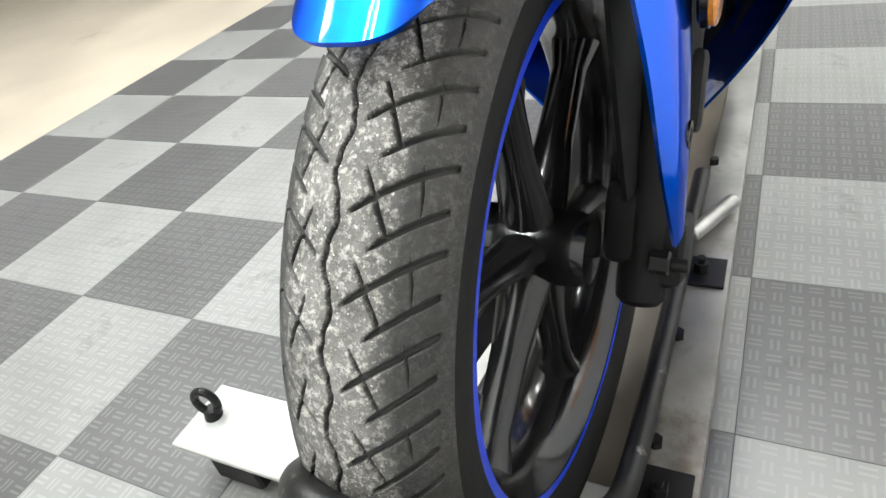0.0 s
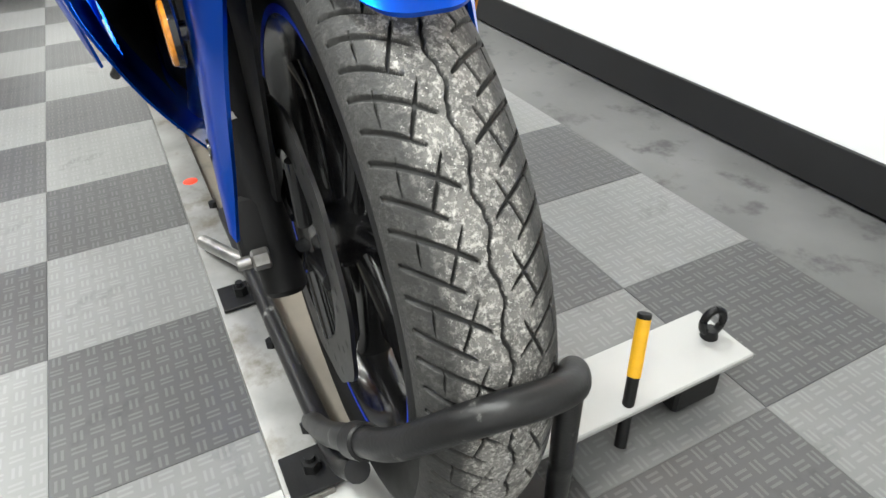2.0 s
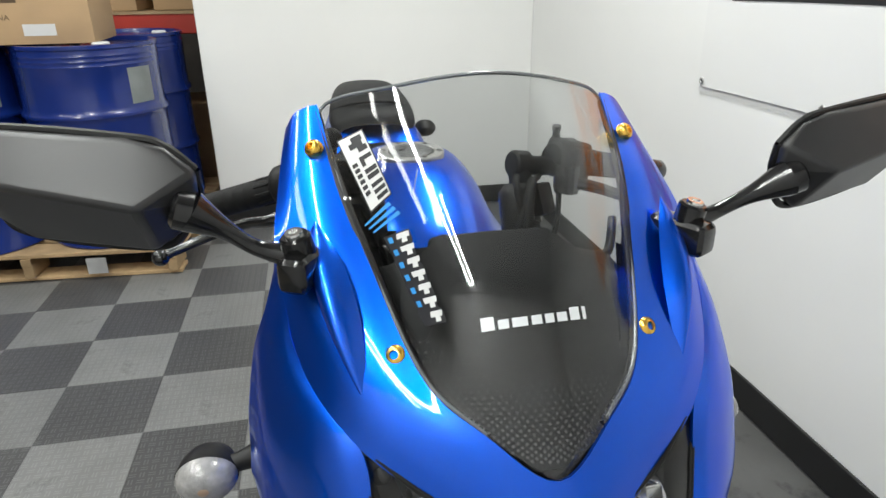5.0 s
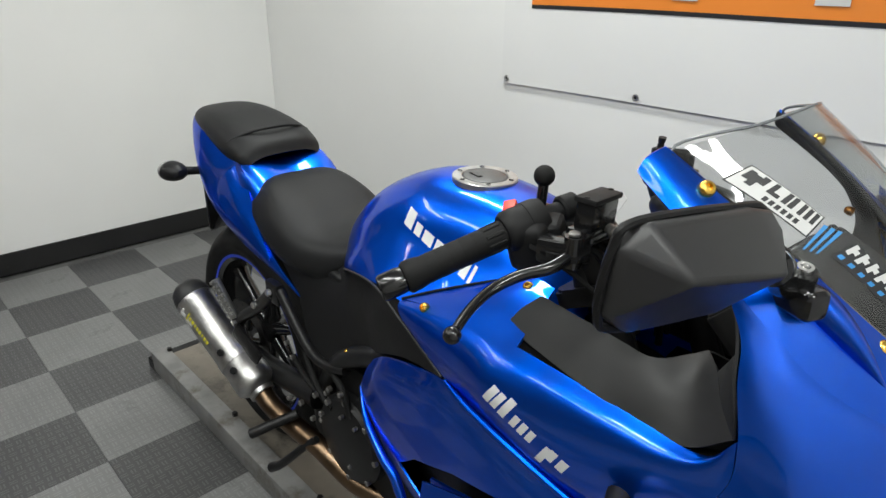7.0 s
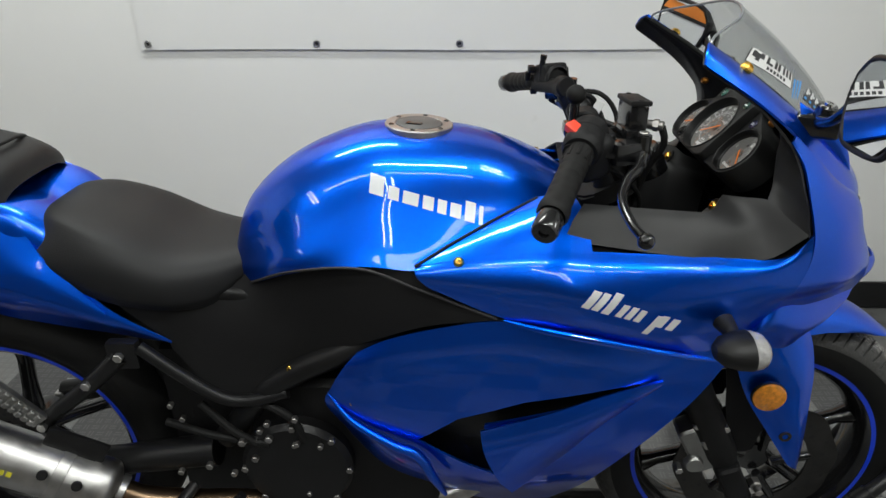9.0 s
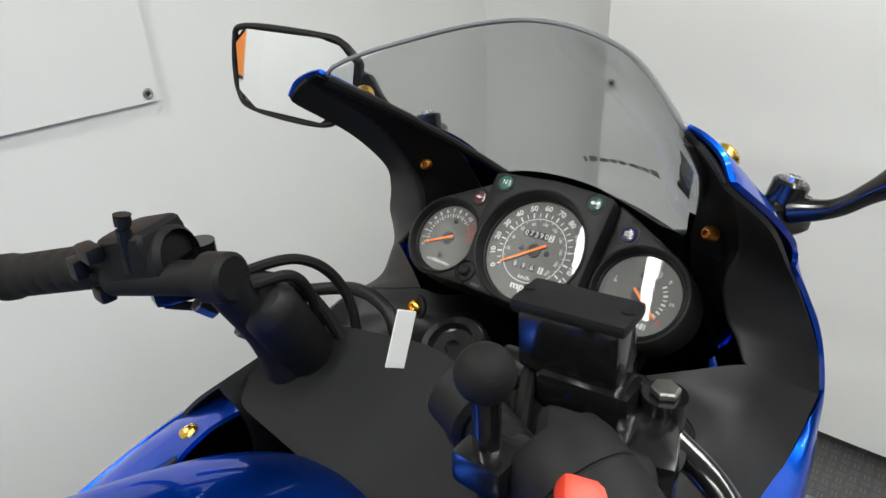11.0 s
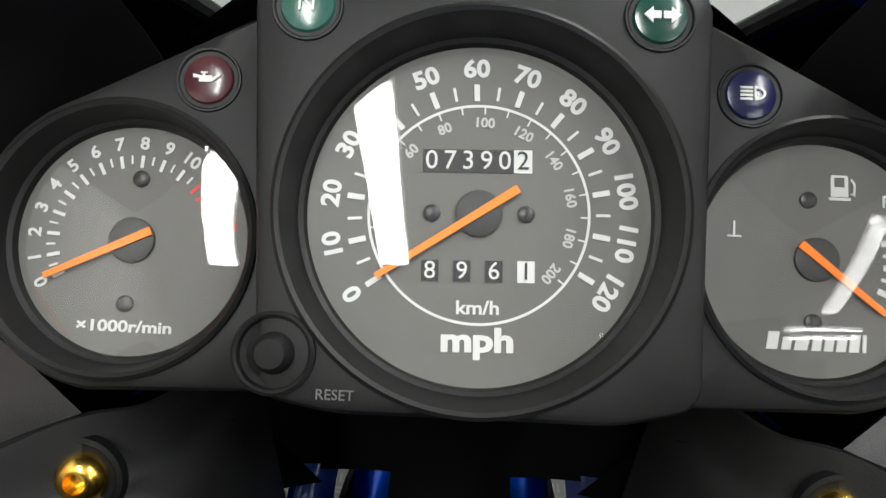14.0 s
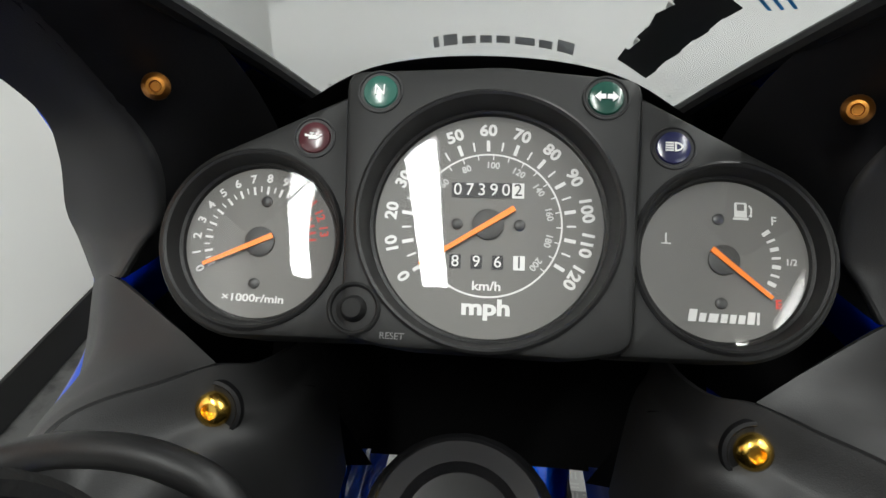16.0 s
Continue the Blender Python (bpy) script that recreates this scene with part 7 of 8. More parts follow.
part("seat_tail_pad", bm, GREYPL, bike, "dark grey pad behind the pillion seat")

TAIL = [[(-.985, .1195, .661), (-.985, .1200, .660), (-.985, .1198, .658), (-.986, .1160, .656)],
        [(-1.075, .126, .730), (-1.078, .133, .716), (-1.080, .132, .702), (-1.085, .112, .672)],
        [(-1.160, .112, .828), (-1.178, .138, .778), (-1.185, .143, .748), (-1.185, .112, .690)],
        [(-1.215, .105, .884), (-1.240, .132, .822), (-1.262, .146, .770), (-1.265, .112, .710)],
        [(-1.310, .098, .905), (-1.325, .126, .855), (-1.345, .138, .805), (-1.345, .104, .755)],
        [(-1.420, .090, .926), (-1.425, .108, .892), (-1.428, .116, .855), (-1.425, .088, .815)],
        [(-1.515, .072, .945), (-1.512, .080, .925), (-1.505, .082, .900), (-1.490, .062, .870)],
        [(-1.548, .050, .940), (-1.545, .055, .928), (-1.540, .056, .912), (-1.520, .044, .892)]]
for s in (-1, 1):
    bm = bmesh.new()
    sheet(bm, TAIL, 56, 24, s)
    solid(part("tail_cowl", bm, BLUE, bike, "metallic blue tail panel"), 0.0035)
    crease = [(-1.072, .1365, .717), (-1.166, .1480, .763), (-1.233, .1505, .789), (-1.276, .1410, .826), (-1.272, .1270, .856), (-1.252, .1130, .880)]
    middle = [(-1.072, .1358, .720), (-1.152, .1400, .780), (-1.200, .1370, .812), (-1.228, .1280, .842), (-1.236, .1160, .868), (-1.236, .1030, .888)]
    seatward = [(-1.072, .1340, .723), (-1.138, .1260, .796), (-1.165, .1170, .832), (-1.180, .1090, .856), (-1.200, .0990, .878), (-1.220, .0880, .893)]
    bm = bmesh.new()
    sheet(bm, [crease, middle, seatward], 20, 40, s)
    solid(part("seat_cowl", bm, BLUE, bike, "blue cowl with a sharp crease beside the seat"), 0.0035)
bm = bmesh.new()
sheet(bm, mirrored([[(-1.140, 0, .838), (-1.140, .06, .846), (-1.146, .104, .842), (-1.150, .120, .800)], [(-1.185, 0, .868), (-1.185, .06, .878), (-1.190, .104, .876), (-1.196, .124, .836)], [(-1.235, 0, .884), (-1.235, .06, .893), (-1.242, .100, .892), (-1.250, .122, .852)], [(-1.32, 0, .905), (-1.32, .06, .903), (-1.32, .090, .903), (-1.325, .106, .888)], [(-1.50, 0, .930), (-1.50, .05, .930), (-1.50, .066, .936), (-1.50, .074, .930)]]), 30, 30)
part("seat_bridge", bm, BLUE, bike, "blue bridge between the seats")
bm = bmesh.new()
lathe(bm, [(0.011, -0.004), (0.011, 0.003), (0.0095, 0.0045), (0, 0.0045)], Matrix.Translation((-1.209, -.058, .864)) @ pose(0, 0, 0, 30, -20, 0), 24)
lock = part("seat_lock", bm, GLOSSB, bike, "round black seat lock")
bm = bmesh.new()
lathe(bm, [(0.0065, 0.0046), (0.0060, 0.0056), (0, 0.0056)], Matrix.Translation((-1.209, -.058, .864)) @ pose(0, 0, 0, 30, -20, 0), 20)
part("lock_face", bm, STEEL, lock)
bm = bmesh.new()
box(bm, (-1.46, 0, .80), (0.10, 0.14, 0.09), None, 0.012, 2)
box(bm, (-1.50, 0, .72), (0.012, 0.16, 0.14), pose(0, 0, 0, 0, 0, 0), 0.004, 2)
part("plate_bracket", bm, BLACK, bike, "black rear plate bracket")
bm = bmesh.new()
rows = mirrored([[(-1.515, 0, .905), (-1.512, .03, .903), (-1.505, .055, .895)], [(-1.540, 0, .880), (-1.535, .03, .878), (-1.52, .052, .875)], [(-1.52, 0, .850), (-1.515, .03, .850), (-1.50, .05, .85)]])
sheet(bm, rows, 10, 16)
part("tail_light", bm, mat("tail_lens", (0.45, 0.02, 0.02), 0.15, coat=0.5), bike, "red tail lamp lens")

# ---- black side panels, frame and engine ----
PANEL = [[(-.462, .201, .758), (-.500, .192, .770), (-.540, .184, .785), (-.572, .176, .805)],
         [(-.560, .186, .738), (-.580, .180, .765), (-.595, .172, .798), (-.610, .160, .828)],
         [(-.640, .165, .700), (-.665, .160, .745), (-.680, .150, .798), (-.690, .138, .845)],
         [(-.715, .140, .655), (-.735, .136, .710), (-.755, .130, .775), (-.770, .120, .830)],
         [(-.770, .132, .605), (-.795, .126, .670), (-.820, .110, .735), (-.838, .088, .785)],
         [(-.840, .138, .574), (-.860, .126, .640), (-.875, .112, .700), (-.880, .090, .750)],
         [(-.915, .140, .570), (-.930, .126, .620), (-.945, .116, .670), (-.950, .112, .715)],
         [(-.985, .120, .645), (-.995, .118, .665), (-1.03, .118, .700), (-1.06, .118, .730)]]
for s in (-1, 1):
    bm = bmesh.new()
    sheet(bm, PANEL, 48, 20, s)
    solid(part("side_panel", bm, MATTE, bike, "textured black side panel"), 0.003)
    bm = bmesh.new()
    pipe(bm, [(-.465, s * .203, .760), (-.575, s * .184, .796), (-.662, s * .170, .822), (-.765, s * .149, .806), (-.846, s * .100, .760)], 0.0022, 8, 50)
    part("panel_lip", bm, GREYPL, bike)
    bm = bmesh.new()
    pipe(bm, [(-1.03, s * .140, .662), (-.97, s * .145, .612), (-.91, s * .148, .570), (-.86, s * .146, .562), (-.80, s * .140, .575)], 0.011, 12, 40)
    part("frame_tube", bm, METALB, bike, "black frame tube")
    bm = bmesh.new()
    pipe(bm, [(-1.06, s * .142, .648), (-1.13, s * .148, .585), (-1.205, s * .160, .525), (-1.19, s * .165, .49)], [0.016, 0.014, 0.013, 0.010], 12, 30)
    box(bm, (-1.055, s * .140, .650), (0.05, 0.02, 0.05), None, 0.006, 2)
    hang = part("peg_hanger", bm, METALB, bike, "black foot peg hanger")
    for q in ((-1.058, .150, .652), (-1.205, .170, .525), (-1.12, .156, .60)):
        bm = bmesh.new()
        rod(bm, (q[0], s * q[1], q[2]), (q[0], s * (q[1] + .010), q[2]), 0.008, None, 6, 0.001)
        part("hanger_bolt", bm, STEEL, hang)
    p0, p1 = Vector((-1.205, s * .172, .535)), Vector((-1.258, s * .185, .622))
    bm = bmesh.new()
    m, ln = axis(p0, p1)
    box(bm, (0, 0, ln / 2), (0.012, 0.028, ln), m, 0.003, 2)
    for k in range(8):
        for j in (-1, 1):
            box(bm, (0.008 * -s, j * 0.007, 0.012 + k * ln / 8.4), (0.006, 0.011, 0.008), m, 0.0015, 1)
    part("passenger_peg", bm, ALU, hang, "folded ribbed metal foot peg")
    bm = bmesh.new()
    pipe(bm, [(-.95, s * .11, .42), (-1.15, s * .115, .395), (RX, s * .105, RZ)], [0.030, 0.026, 0.024], 14, 30)
    part("swingarm", bm, METALB, bike, "black swingarm")
    bm = bmesh.new()
    rod(bm, (RX, s * .08, RZ), (RX, s * .135, RZ), 0.014, None, 6, 0.002)
    part("rear_axle_nut", bm, STEEL, bike)
    bm = bmesh.new()
    rod(bm, (-.985, s * .150, .375), (-1.03, s * .250, .345), 0.011, 0.012, 14, 0.003)
    part("rider_peg", bm, METALB, bike, "black foot peg")

bm = bmesh.new()
box(bm, (-.72, 0, .43), (0.34, 0.24, 0.30), pose(0, 0, 0, 0, 0, 0), 0.03, 3)
eng = part("engine", bm, mat("engine_black", (0.006, 0.006, 0.0065), 0.5, 0.1, 0.3, 20, 0.1, 200, spec=0.25), bike, "black engine block")
for nm, c, size, tilt, lab in (("cylinder", (-.56, 0, .56), (0.16, 0.20, 0.26), -20, "black engine cylinder"), ("gearbox", (-.90, 0, .52), (0.20, 0.18, 0.22), 0, "black gearbox case"), ("pivot_plate", (-.965, 0, .44), (0.15, 0.17, 0.36), 0, "black swingarm pivot casting")):
    bm = bmesh.new()
    box(bm, (0, 0, 0), size, Matrix.Translation(c) @ pose(0, 0, 0, 0, tilt, 0), 0.02, 2)
    part(nm, bm, eng.data.materials[0], eng, lab)
for s in (-1, 1):
    bm = bmesh.new()
    lathe(bm, [(0.098, 0), (0.098, 0.020), (0.090, 0.030), (0.060, 0.036), (0, 0.038)], Matrix.Translation((-.80, s * .120, .41)) @ pose(0, 0, 0, 90 if s < 0 else -90, 0, 0), 40)
    cov = part("engine_cover", bm, METALB, eng, "black round engine cover")
    for k in range(8):
        a = 2 * math.pi * k / 8
        bm = bmesh.new()
        c = Vector((-.80 + .092 * math.cos(a), s * .142, .41 + .092 * math.sin(a)))
        rod(bm, c, c + Vector((0, s * .010, 0)), 0.0065, None, 6, 0.001)
        part("cover_bolt", bm, AXLE, cov)
random.seed(3)
for k in range(16):
    c = Vector((random.uniform(-1.08, -.74), -.150 - random.uniform(0, .01), random.uniform(.33, .56)))
    bm = bmesh.new()
    rod(bm, c, c + Vector((0, -.010, 0)), random.uniform(.004, .007), None, 6, 0.001)
    part("engine_bolt", bm, AXLE, eng)
for pts in ([(-.95, -.14, .55), (-.90, -.15, .50), (-.86, -.15, .47)], [(-1.02, -.13, .50), (-.94, -.145, .485), (-.84, -.15, .47)], [(-.86, -.14, .56), (-.80, -.15, .53), (-.78, -.15, .48)]):
    bm = bmesh.new()
    pipe(bm, pts, 0.007, 10, 20)
    part("hose", bm, RUBBER, eng)
bm = bmesh.new()
pipe(bm, [(-.30, .0, .84), (-.50, .12, .74), (-.80, .13, .60), (-.93, .11, .45)], 0.022, 14, 40)
pipe(bm, [(-.30, .0, .84), (-.50, -.12, .74), (-.80, -.13, .60), (-.93, -.11, .45)], 0.022, 14, 40)
pipe(bm, [(-.85, .09, .73), (-1.10, .085, .76), (-1.45, .06, .86)], 0.014, 12, 30)
pipe(bm, [(-.85, -.09, .73), (-1.10, -.085, .76), (-1.45, -.06, .86)], 0.014, 12, 30)
part("main_frame", bm, METALB, bike, "black steel frame")
bm = bmesh.new()
sheet(bm, mirrored([[(-1.02, 0, .70), (-1.02, .05, .70), (-1.02, .075, .66)], [(-1.20, 0, .735), (-1.20, .05, .73), (-1.20, .080, .69)], [(-1.36, 0, .74), (-1.36, .05, .735), (-1.36, .078, .70)], [(-1.52, 0, .68), (-1.52, .05, .675), (-1.51, .075, .64)]]), 30, 20)
part("rear_inner_fender", bm, BLACK, bike, "black plastic inner rear fender")
bm = bmesh.new()
rod(bm, (-1.03, 0, .43), (-1.10, 0, .68), 0.03, None, 16)
part("rear_shock", bm, METALB, bike)
bm = bmesh.new()
pipe(bm, [(-.36, .0, .60), (-.40, -.07, .45), (-.50, -.09, .31), (-.70, -.09, .27), (-.90, -.13, .31)], 0.019, 14, 40)
part("header_pipe", bm, STEEL, bike)

# ---- exhaust ----
E0, E1 = Vector((-1.118, -.172, .382)), Vector((-1.392, -.207, .560))
m, ln = axis(E0, E1)
bm = bmesh.new()
lathe(bm, [(0.024, -0.002), (0.030, 0.0), (0.040, 0.006), (0.0460, 0.012), (0.0478, 0.018), (0.0478, 0.050), (0.0462, 0.053), (0.0462, ln - 0.062), (0.0474, ln - 0.060), (0.0474, ln - 0.046), (0.0458, ln - 0.044)], m, 56)
can = part("silencer", bm, STEEL, bike, "brushed steel exhaust silencer")
bm = bmesh.new()
lathe(bm, [(0.0458, ln - 0.046), (0.0454, ln - 0.030), (0.041, ln - 0.012), (0.031, ln), (0.024, ln + 0.002), (0.022, ln - 0.01), (0.022, ln - 0.06), (0, ln - 0.06)], m, 48)
part("end_cap", bm, GREYPL, can, "dark grey end cap")
ax = (E1 - E0).normalized()
for h in (0.060, 0.115):
    bm = bmesh.new()
    w = (Vector((0, -0.75, 0.66)) - ax * Vector((0, -0.75, 0.66)).dot(ax)).normalized()
    c = E0 + ax * h + w * 0.046
    rod(bm, c, c + w * 0.007, 0.0085, None, 16, 0.002)
    part("clamp_bolt", bm, METALB, can)
bm = bmesh.new()
w0 = (Vector((0, 0.1, 1)) - ax * Vector((0, 0.1, 1)).dot(ax)).normalized()
box(bm, (0, 0, 0), (0.10, 0.010, 0.055), Matrix.Translation(E0 + ax * 0.09 + w0 * 0.054) @ Matrix((ax.to_4d(), ax.cross(w0).to_4d(), w0.to_4d(), (0, 0, 0, 1))).to_3x3().transposed().to_4x4(), 0.004, 2)
part("silencer_bracket", bm, METALB, can, "black hanger bracket")
bm = bmesh.new()
lathe(bm, [(0.0464, 0.082), (0.0482, 0.083), (0.0482, 0.101), (0.0464, 0.102)], m, 48)
part("silencer_strap", bm, STEEL, can, "steel strap round the silencer")
for k in range(10):
    c = Matrix.Rotation(2 * math.pi * (k + 0.5) / 10, 4, ax)
    w = c @ w0
    bm = bmesh.new()
    rod(bm, E0 + ax * (ln - 0.053) + w * 0.0468, E0 + ax * (ln - 0.053) + w * 0.0490, 0.0026, None, 10)
    part("rivet", bm, AXLE, can)
bm = bmesh.new()
wm = (Vector((0, -0.93, 0.36)) - ax * Vector((0, -0.93, 0.36)).dot(ax)).normalized()
for k in range(9):
    c = E0 + ax * (ln - 0.085 - k * 0.0105) + wm * 0.0466
    box(bm, (0, 0, 0), (0.0040 + 0.002 * (k % 3), 0.009 if k else 0.020, 0.0008), Matrix.Translation(c) @ Matrix((ax.to_4d(), wm.cross(ax).to_4d(), wm.to_4d(), (0, 0, 0, 1))).to_3x3().transposed().to_4x4())
part("maker_mark", bm, mat("yellow_ink", (0.55, 0.50, 0.03), 0.5), can, "small yellow maker's mark shapes", False)
bm = bmesh.new()
slant = Matrix((ax.to_4d(), wm.cross(ax).to_4d(), wm.to_4d(), (0, 0, 0, 1))).to_3x3().transposed().to_4x4()
for k, (u, v, lw, lh) in enumerate(((0.070, 0.010, 0.018, 0.010), (0.090, 0.013, 0.012, 0.007), (0.104, 0.011, 0.010, 0.006), (0.062, 0.000, 0.012, 0.007))):
    box(bm, (0, 0, 0), (lw, lh, 0.0008), Matrix.Translation(E0 + ax * (ln - u) + wm.cross(ax) * v + wm * (0.0466 - 0.5 * v * v / 0.0466)) @ slant @ pose(0, 0, 0, math.degrees(-v / 0.0466), 0, 12))
part("maker_mark", bm, WHITEINK, can, "small white maker's mark shapes", False)
bm = bmesh.new()
pipe(bm, [tuple(E0 + ax * 0.006), tuple(E0 - ax * 0.05), (-1.00, -.158, .338), (-.90, -.150, .330), (-.80, -.13, .29), (-.70, -.09, .27)], 0.0235, 18, 50)
part("link_pipe", bm, BRONZE, bike, "heat-tinted exhaust link pipe")
bm = bmesh.new()
m2, _ = axis(E0 - ax * 0.016, E0)
lathe(bm, [(0.025, 0), (0.030, 0.002), (0.030, 0.012), (0.025, 0.014)], m2, 32)
part("pipe_clamp", bm, STEEL, bike)
bm = bmesh.new()
pipe(bm, [(-1.035, -.205, .222), (-1.00, -.195, .25), (-.93, -.17, .33), (-.90, -.16, .36)], [0.012, 0.010, 0.009, 0.008], 12, 24)
part("brake_pedal", bm, METALB, bike, "black brake pedal")


# dark joint between tank and knee covers
for s in (-1, 1):
    bm = bmesh.new()
    pipe(bm, [(-.582, s * .1755, .8295), (-.556, s * .1640, .8425), (-.530, s * .1520, .8545), (-.470, s * .1270, .8805), (-.430, s * .1120, .8965), (-.405, s * .1035, .9065)], 0.0022, 8, 40)
    part("panel_joint", bm, FORKB, bike, "dark joint beside the tank")


# ---- decals ----
# ---- decals: printed shapes that lie on the skins ----
from mathutils.bvhtree import BVHTree


def skin_tree(name):
    ob = bpy.data.objects[name]
    bm = bmesh.new()
    bm.from_mesh(ob.data)
    tree = BVHTree.FromBMesh(bm)
    bm.free()
    return tree


def wrap(bm, outline, tree, start, way, lift=0.0011, div=6):
    """Lays a flat outline (world points) on a skin: each point moves along way until it meets the skin."""
    tmp = bmesh.new()
    f = tmp.faces.new([tmp.verts.new(p) for p in outline])
    bmesh.ops.triangulate(tmp, faces=[f])
    bmesh.ops.subdivide_edges(tmp, edges=tmp.edges[:], cuts=div, use_grid_fill=True)
    way = Vector(way).normalized()
    keep = {}
    for v in tmp.verts:
        hit = tree.ray_cast(v.co - way * start, way)
        p = (hit[0] - way * lift) if hit[0] is not None else v.co
        keep[v] = bm.verts.new(p)
    for q in tmp.faces:
        bm.faces.new([keep[v] for v in q.verts])
    tmp.free()


def bar(p, right, up, x, y, w, h, lean=0.0):
    p, r, u = Vector(p), Vector(right).normalized(), Vector(up).normalized()
    return [p + r * x + u * y, p + r * (x + w) + u * y, p + r * (x + w + lean) + u * (y + h), p + r * (x + lean) + u * (y + h)]


TANKTREE, SIDETREE = skin_tree("fuel_tank"), None
for ob in bpy.data.objects:
    if ob.name.startswith("side_fairing") and sum(v.co.y for v in ob.data.vertices) < 0:
        SIDETREE = skin_tree(ob.name)
# silver maker's mark on the tank: a row of blocks, the first one taller
bm = bmesh.new()
p, r, u = Vector((-.650, -.30, .917)), Vector((.965, 0, -.255)), Vector((.06, 0, 1.0))
x = 0.0
for k, (w, h) in enumerate(((.024, .030), (.018, .020), (.026, .019), (.018, .020), (.015, .020), (.018, .020), (.017, .028), (.007, .026))):
    bm = bmesh.new()
    wrap(bm, bar(p, r, u, x, 0, w * 0.90, h * 0.88, w * 0.04), TANKTREE, 0, (0, 1, 0))
    part("tank_mark", bm, SILVERINK, tank, "silver printed maker's mark block", False)
    x += w + .0040
# silver brush-stroke model mark on the side fairing
bm = bmesh.new()
p, r, u = Vector((-.356, -.40, .800)), Vector((.96, 0, -.28)), Vector((.0, 0, 1.0))
for x, y, w, h, lean in ((.000, .002, .011, .030, .018), (.014, .003, .010, .030, .018), (.028, .002, .011, .036, .020), (.048, .003, .009, .022, .012), (.061, .003, .009, .022, .012), (.074, .003, .009, .021, .011),
                         (.090, -.014, .009, .036, .019), (.106, .003, .010, .021, .011), (.121, .002, .011, .021, .011)):
    bm = bmesh.new()
    wrap(bm, bar(p, r, u, x, y, w, h, lean), SIDETREE, 0, (0, 1, 0), 0.0028)
    part("side_mark", bm, SILVERINK, bike, "silver brush stroke of the model mark", False)

# stickers on the screen
WTREE = skin_tree("windscreen")
wway = Vector((-.80, .10, -.60))


def quad_at(a, b, c, d, lift, material, name, label):
    bm = bmesh.new()
    wrap(bm, [Vector(q) - wway * 0.05 for q in (a, b, c, d)], WTREE, 0, wway, lift, 5)
    return part(name, bm, material, screen, label, False)


RA, RB, RC, RD = Vector((-.158, -.128, 1.105)), Vector((-.141, -.106, 1.119)), Vector((-.073, -.090, 1.080)), Vector((-.079, -.107, 1.063))


def ram(u, v):
    return (RA.lerp(RD, u)).lerp(RB.lerp(RC, u), v)


ST = quad_at(ram(0, 0), ram(0, 1), ram(1, 1), ram(1, 0), 0.0022, BLACKINK, "screen_sticker", "white sticker with black bars")
quad_at(ram(.02, .04), ram(.02, .96), ram(.98, .96), ram(.98, .04), 0.0026, WHITEINK, "sticker_ground", "")
for u0, u1, v0, v1 in ((.06, .14, .45, .85), (.14, .22, .30, .80), (.22, .30, .55, .90), (.36, .50, .45, .60), (.36, .42, .60, .92), (.54, .60, .45, .92), (.62, .68, .45, .92), (.74, .79, .45, .92), (.82, .87, .45, .92), (.90, .95, .45, .92)) + tuple((.40 + .075 * k, .45 + .075 * k, .12, .32) for k in range(6)):
    quad_at(ram(u0, v0), ram(u0, v1), ram(u1, v1), ram(u1, v0), 0.0030, BLACKINK, "sticker_bar", "")
M0, M1, M2, M3 = Vector((-.057, -.101, 1.050)), Vector((-.044, -.081, 1.061)), Vector((.014, -.063, 1.009)), Vector((.004, -.080, 1.001))


def mon(u, v):
    return (M0.lerp(M3, u)).lerp(M1.lerp(M2, u), v)


for k in range(7):
    quad_at(mon(k / 7, .05 + .05 * (k % 2)), mon(k / 7, .98 - .08 * (k % 3)), mon((k + 1) / 7, .95 - .06 * (k % 2)), mon((k + 1) / 7, .08), 0.0022, BLACKINK, "sticker_ground", "black jagged sticker")
for k in range(7):
    quad_at(mon((k + .12) / 7, .50 - .06 * (k % 2)), mon((k + .12) / 7, .94), mon((k + .52) / 7, .90), mon((k + .52) / 7, .44), 0.0027, WHITEINK, "sticker_bar", "")
    quad_at(mon((k + .52) / 7, .62), mon((k + .52) / 7, .80), mon((k + .86) / 7, .78), mon((k + .86) / 7, .58), 0.0027, WHITEINK, "sticker_bar", "")
for k in range(6):
    quad_at(mon((k + .2) / 7, .16), mon((k + .2) / 7, .32), mon((k + .65) / 7, .32), mon((k + .65) / 7, .16), 0.0027, BLUEINK, "sticker_bar", "")
C0, C1, C2, C3 = Vector((-.079, -.1135, 1.054)), Vector((-.072, -.094, 1.075)), Vector((-.055, -.085, 1.069)), Vector((-.064, -.105, 1.050))
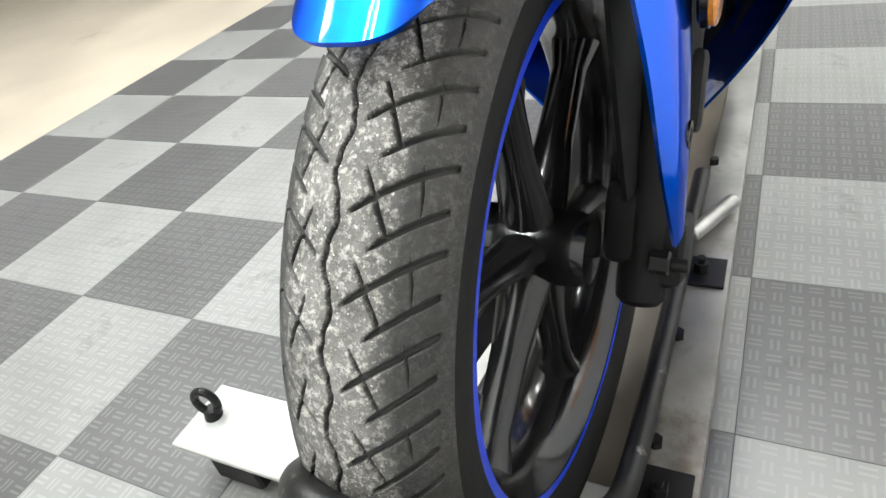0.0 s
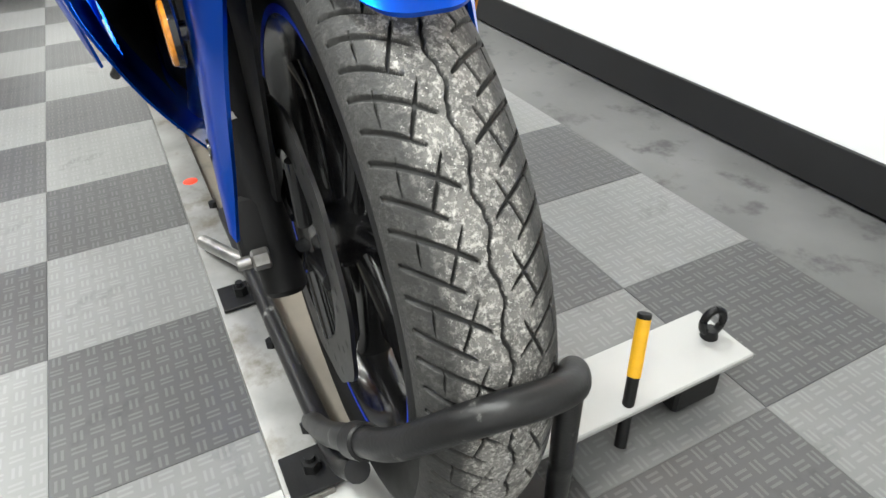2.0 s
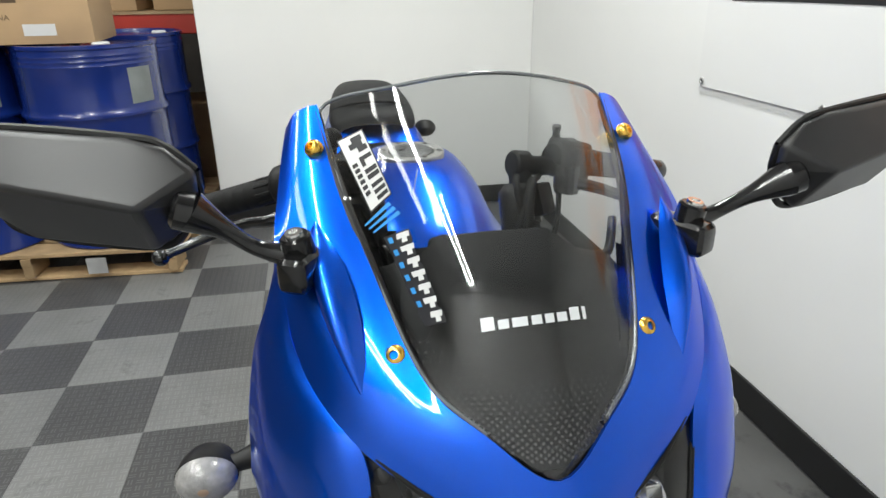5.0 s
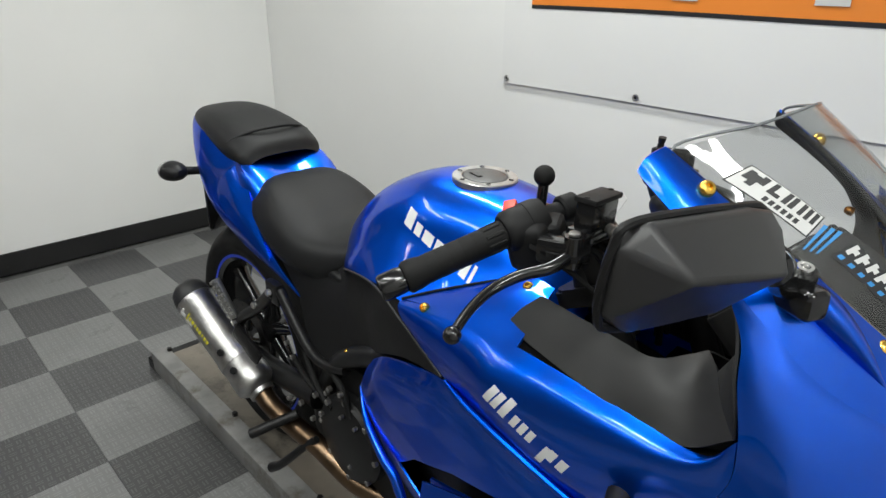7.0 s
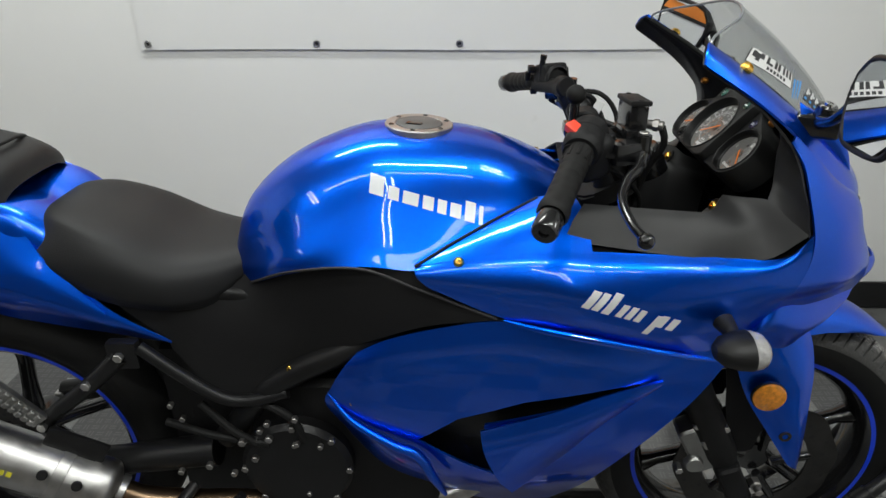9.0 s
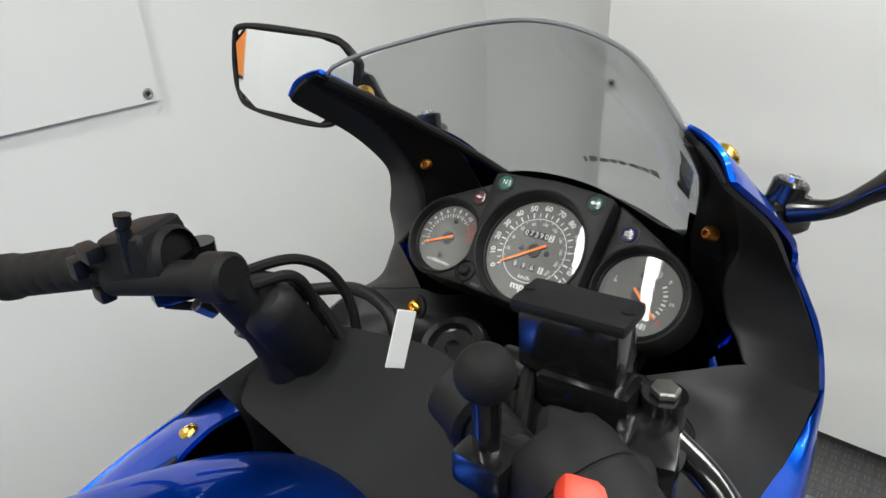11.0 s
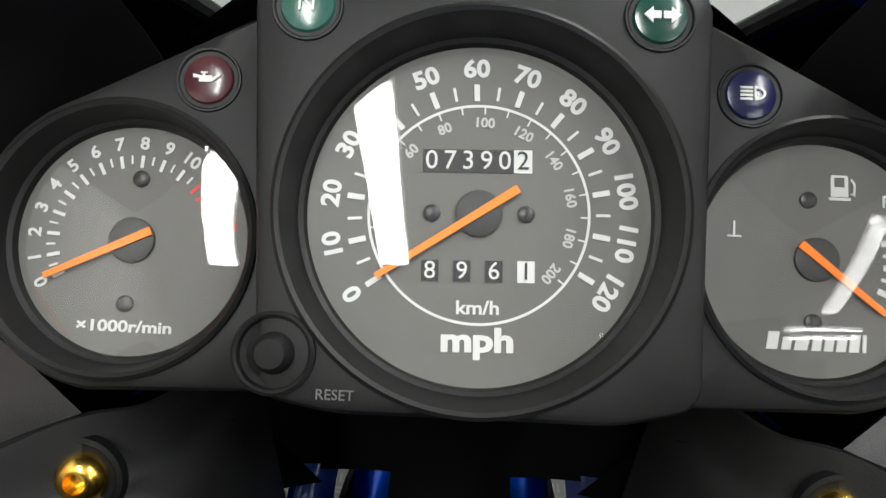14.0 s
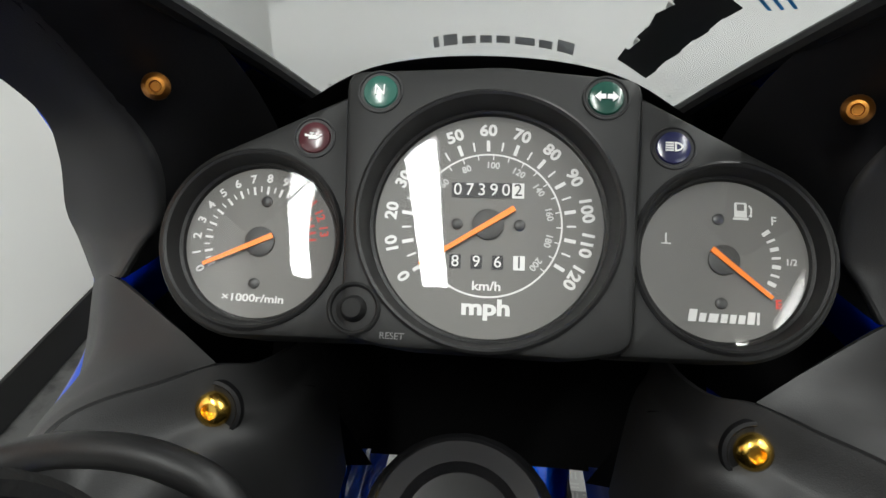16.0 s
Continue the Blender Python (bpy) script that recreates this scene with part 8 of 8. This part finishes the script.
for k in range(3):
    a, b = k / 3 + .06, (k + 1) / 3 - .06
    quad_at(C0.lerp(C3, a), C1.lerp(C2, a), C1.lerp(C2, b), C0.lerp(C3, (a + b) / 2), 0.0024, BLUEINK, "sticker_stripe", "light blue torn stripe")
K0, K1 = Vector((.0270, -.0415, 1.0045)), Vector((.0280, .0365, 1.0070))
kr = (K1 - K0).normalized()
ku = Vector((-.55, 0, .80)).normalized()
x = 0.0
for k, (w, h) in enumerate(((.0105, .0105), (.0085, .0072), (.0125, .0072), (.0085, .0072), (.0075, .0072), (.0085, .0072), (.0085, .0102), (.0032, .0100))):
    for (fx, fw, fy, fh) in ((0, .90, 0, .92),):
        o = K0 + kr * (x + w * fx) + ku * (h * fy)
        quad_at(o, o + kr * w * fw, o + kr * w * fw + ku * h * fh, o + ku * h * fh, 0.0024, SILVERINK, "screen_mark", "")
    x += w + .0016

# ---- floor tiles, one by one ----
tiles = empty("tile_floor", (-1.0, -0.9, 0), "grey interlocking garage tiles in a chequer", "floor tiles", "", "structure")


def tile_mesh(material, name):
    bm = bmesh.new()
    box(bm, (0, 0, -0.006), (TILE - 0.0003, TILE - 0.0003, 0.012))
    top = [e for e in bm.edges if all(v.co.z > -0.001 for v in e.verts)]
    bmesh.ops.bevel(bm, geom=top, offset=0.0005, segments=1, affect="EDGES")
    me = bpy.data.meshes.new(name)
    bm.to_mesh(me)
    bm.free()
    me.materials.append(material)
    return me


pair = (tile_mesh(LIGHTT, "light_tile"), tile_mesh(DARKT, "dark_tile"))
random.seed(11)
for cc in range(-5, 4):
    for rr in range(-8, 9):
        tx, ty = TX + (rr + 0.5) * TILE, TY + (cc + 0.5) * TILE
        if tx < BX + 0.16 and ty > -0.75:
            continue
        ob = new("tile", pair[(cc + rr) % 2])
        ob.parent = tiles
        ob.matrix_parent_inverse = tiles.matrix_world.inverted()
        ob.location = (tx, ty, random.uniform(-0.0006, 0.0006))
        ob.rotation_euler = (0, 0, random.choice((0, 1, 2, 3)) * math.pi / 2)
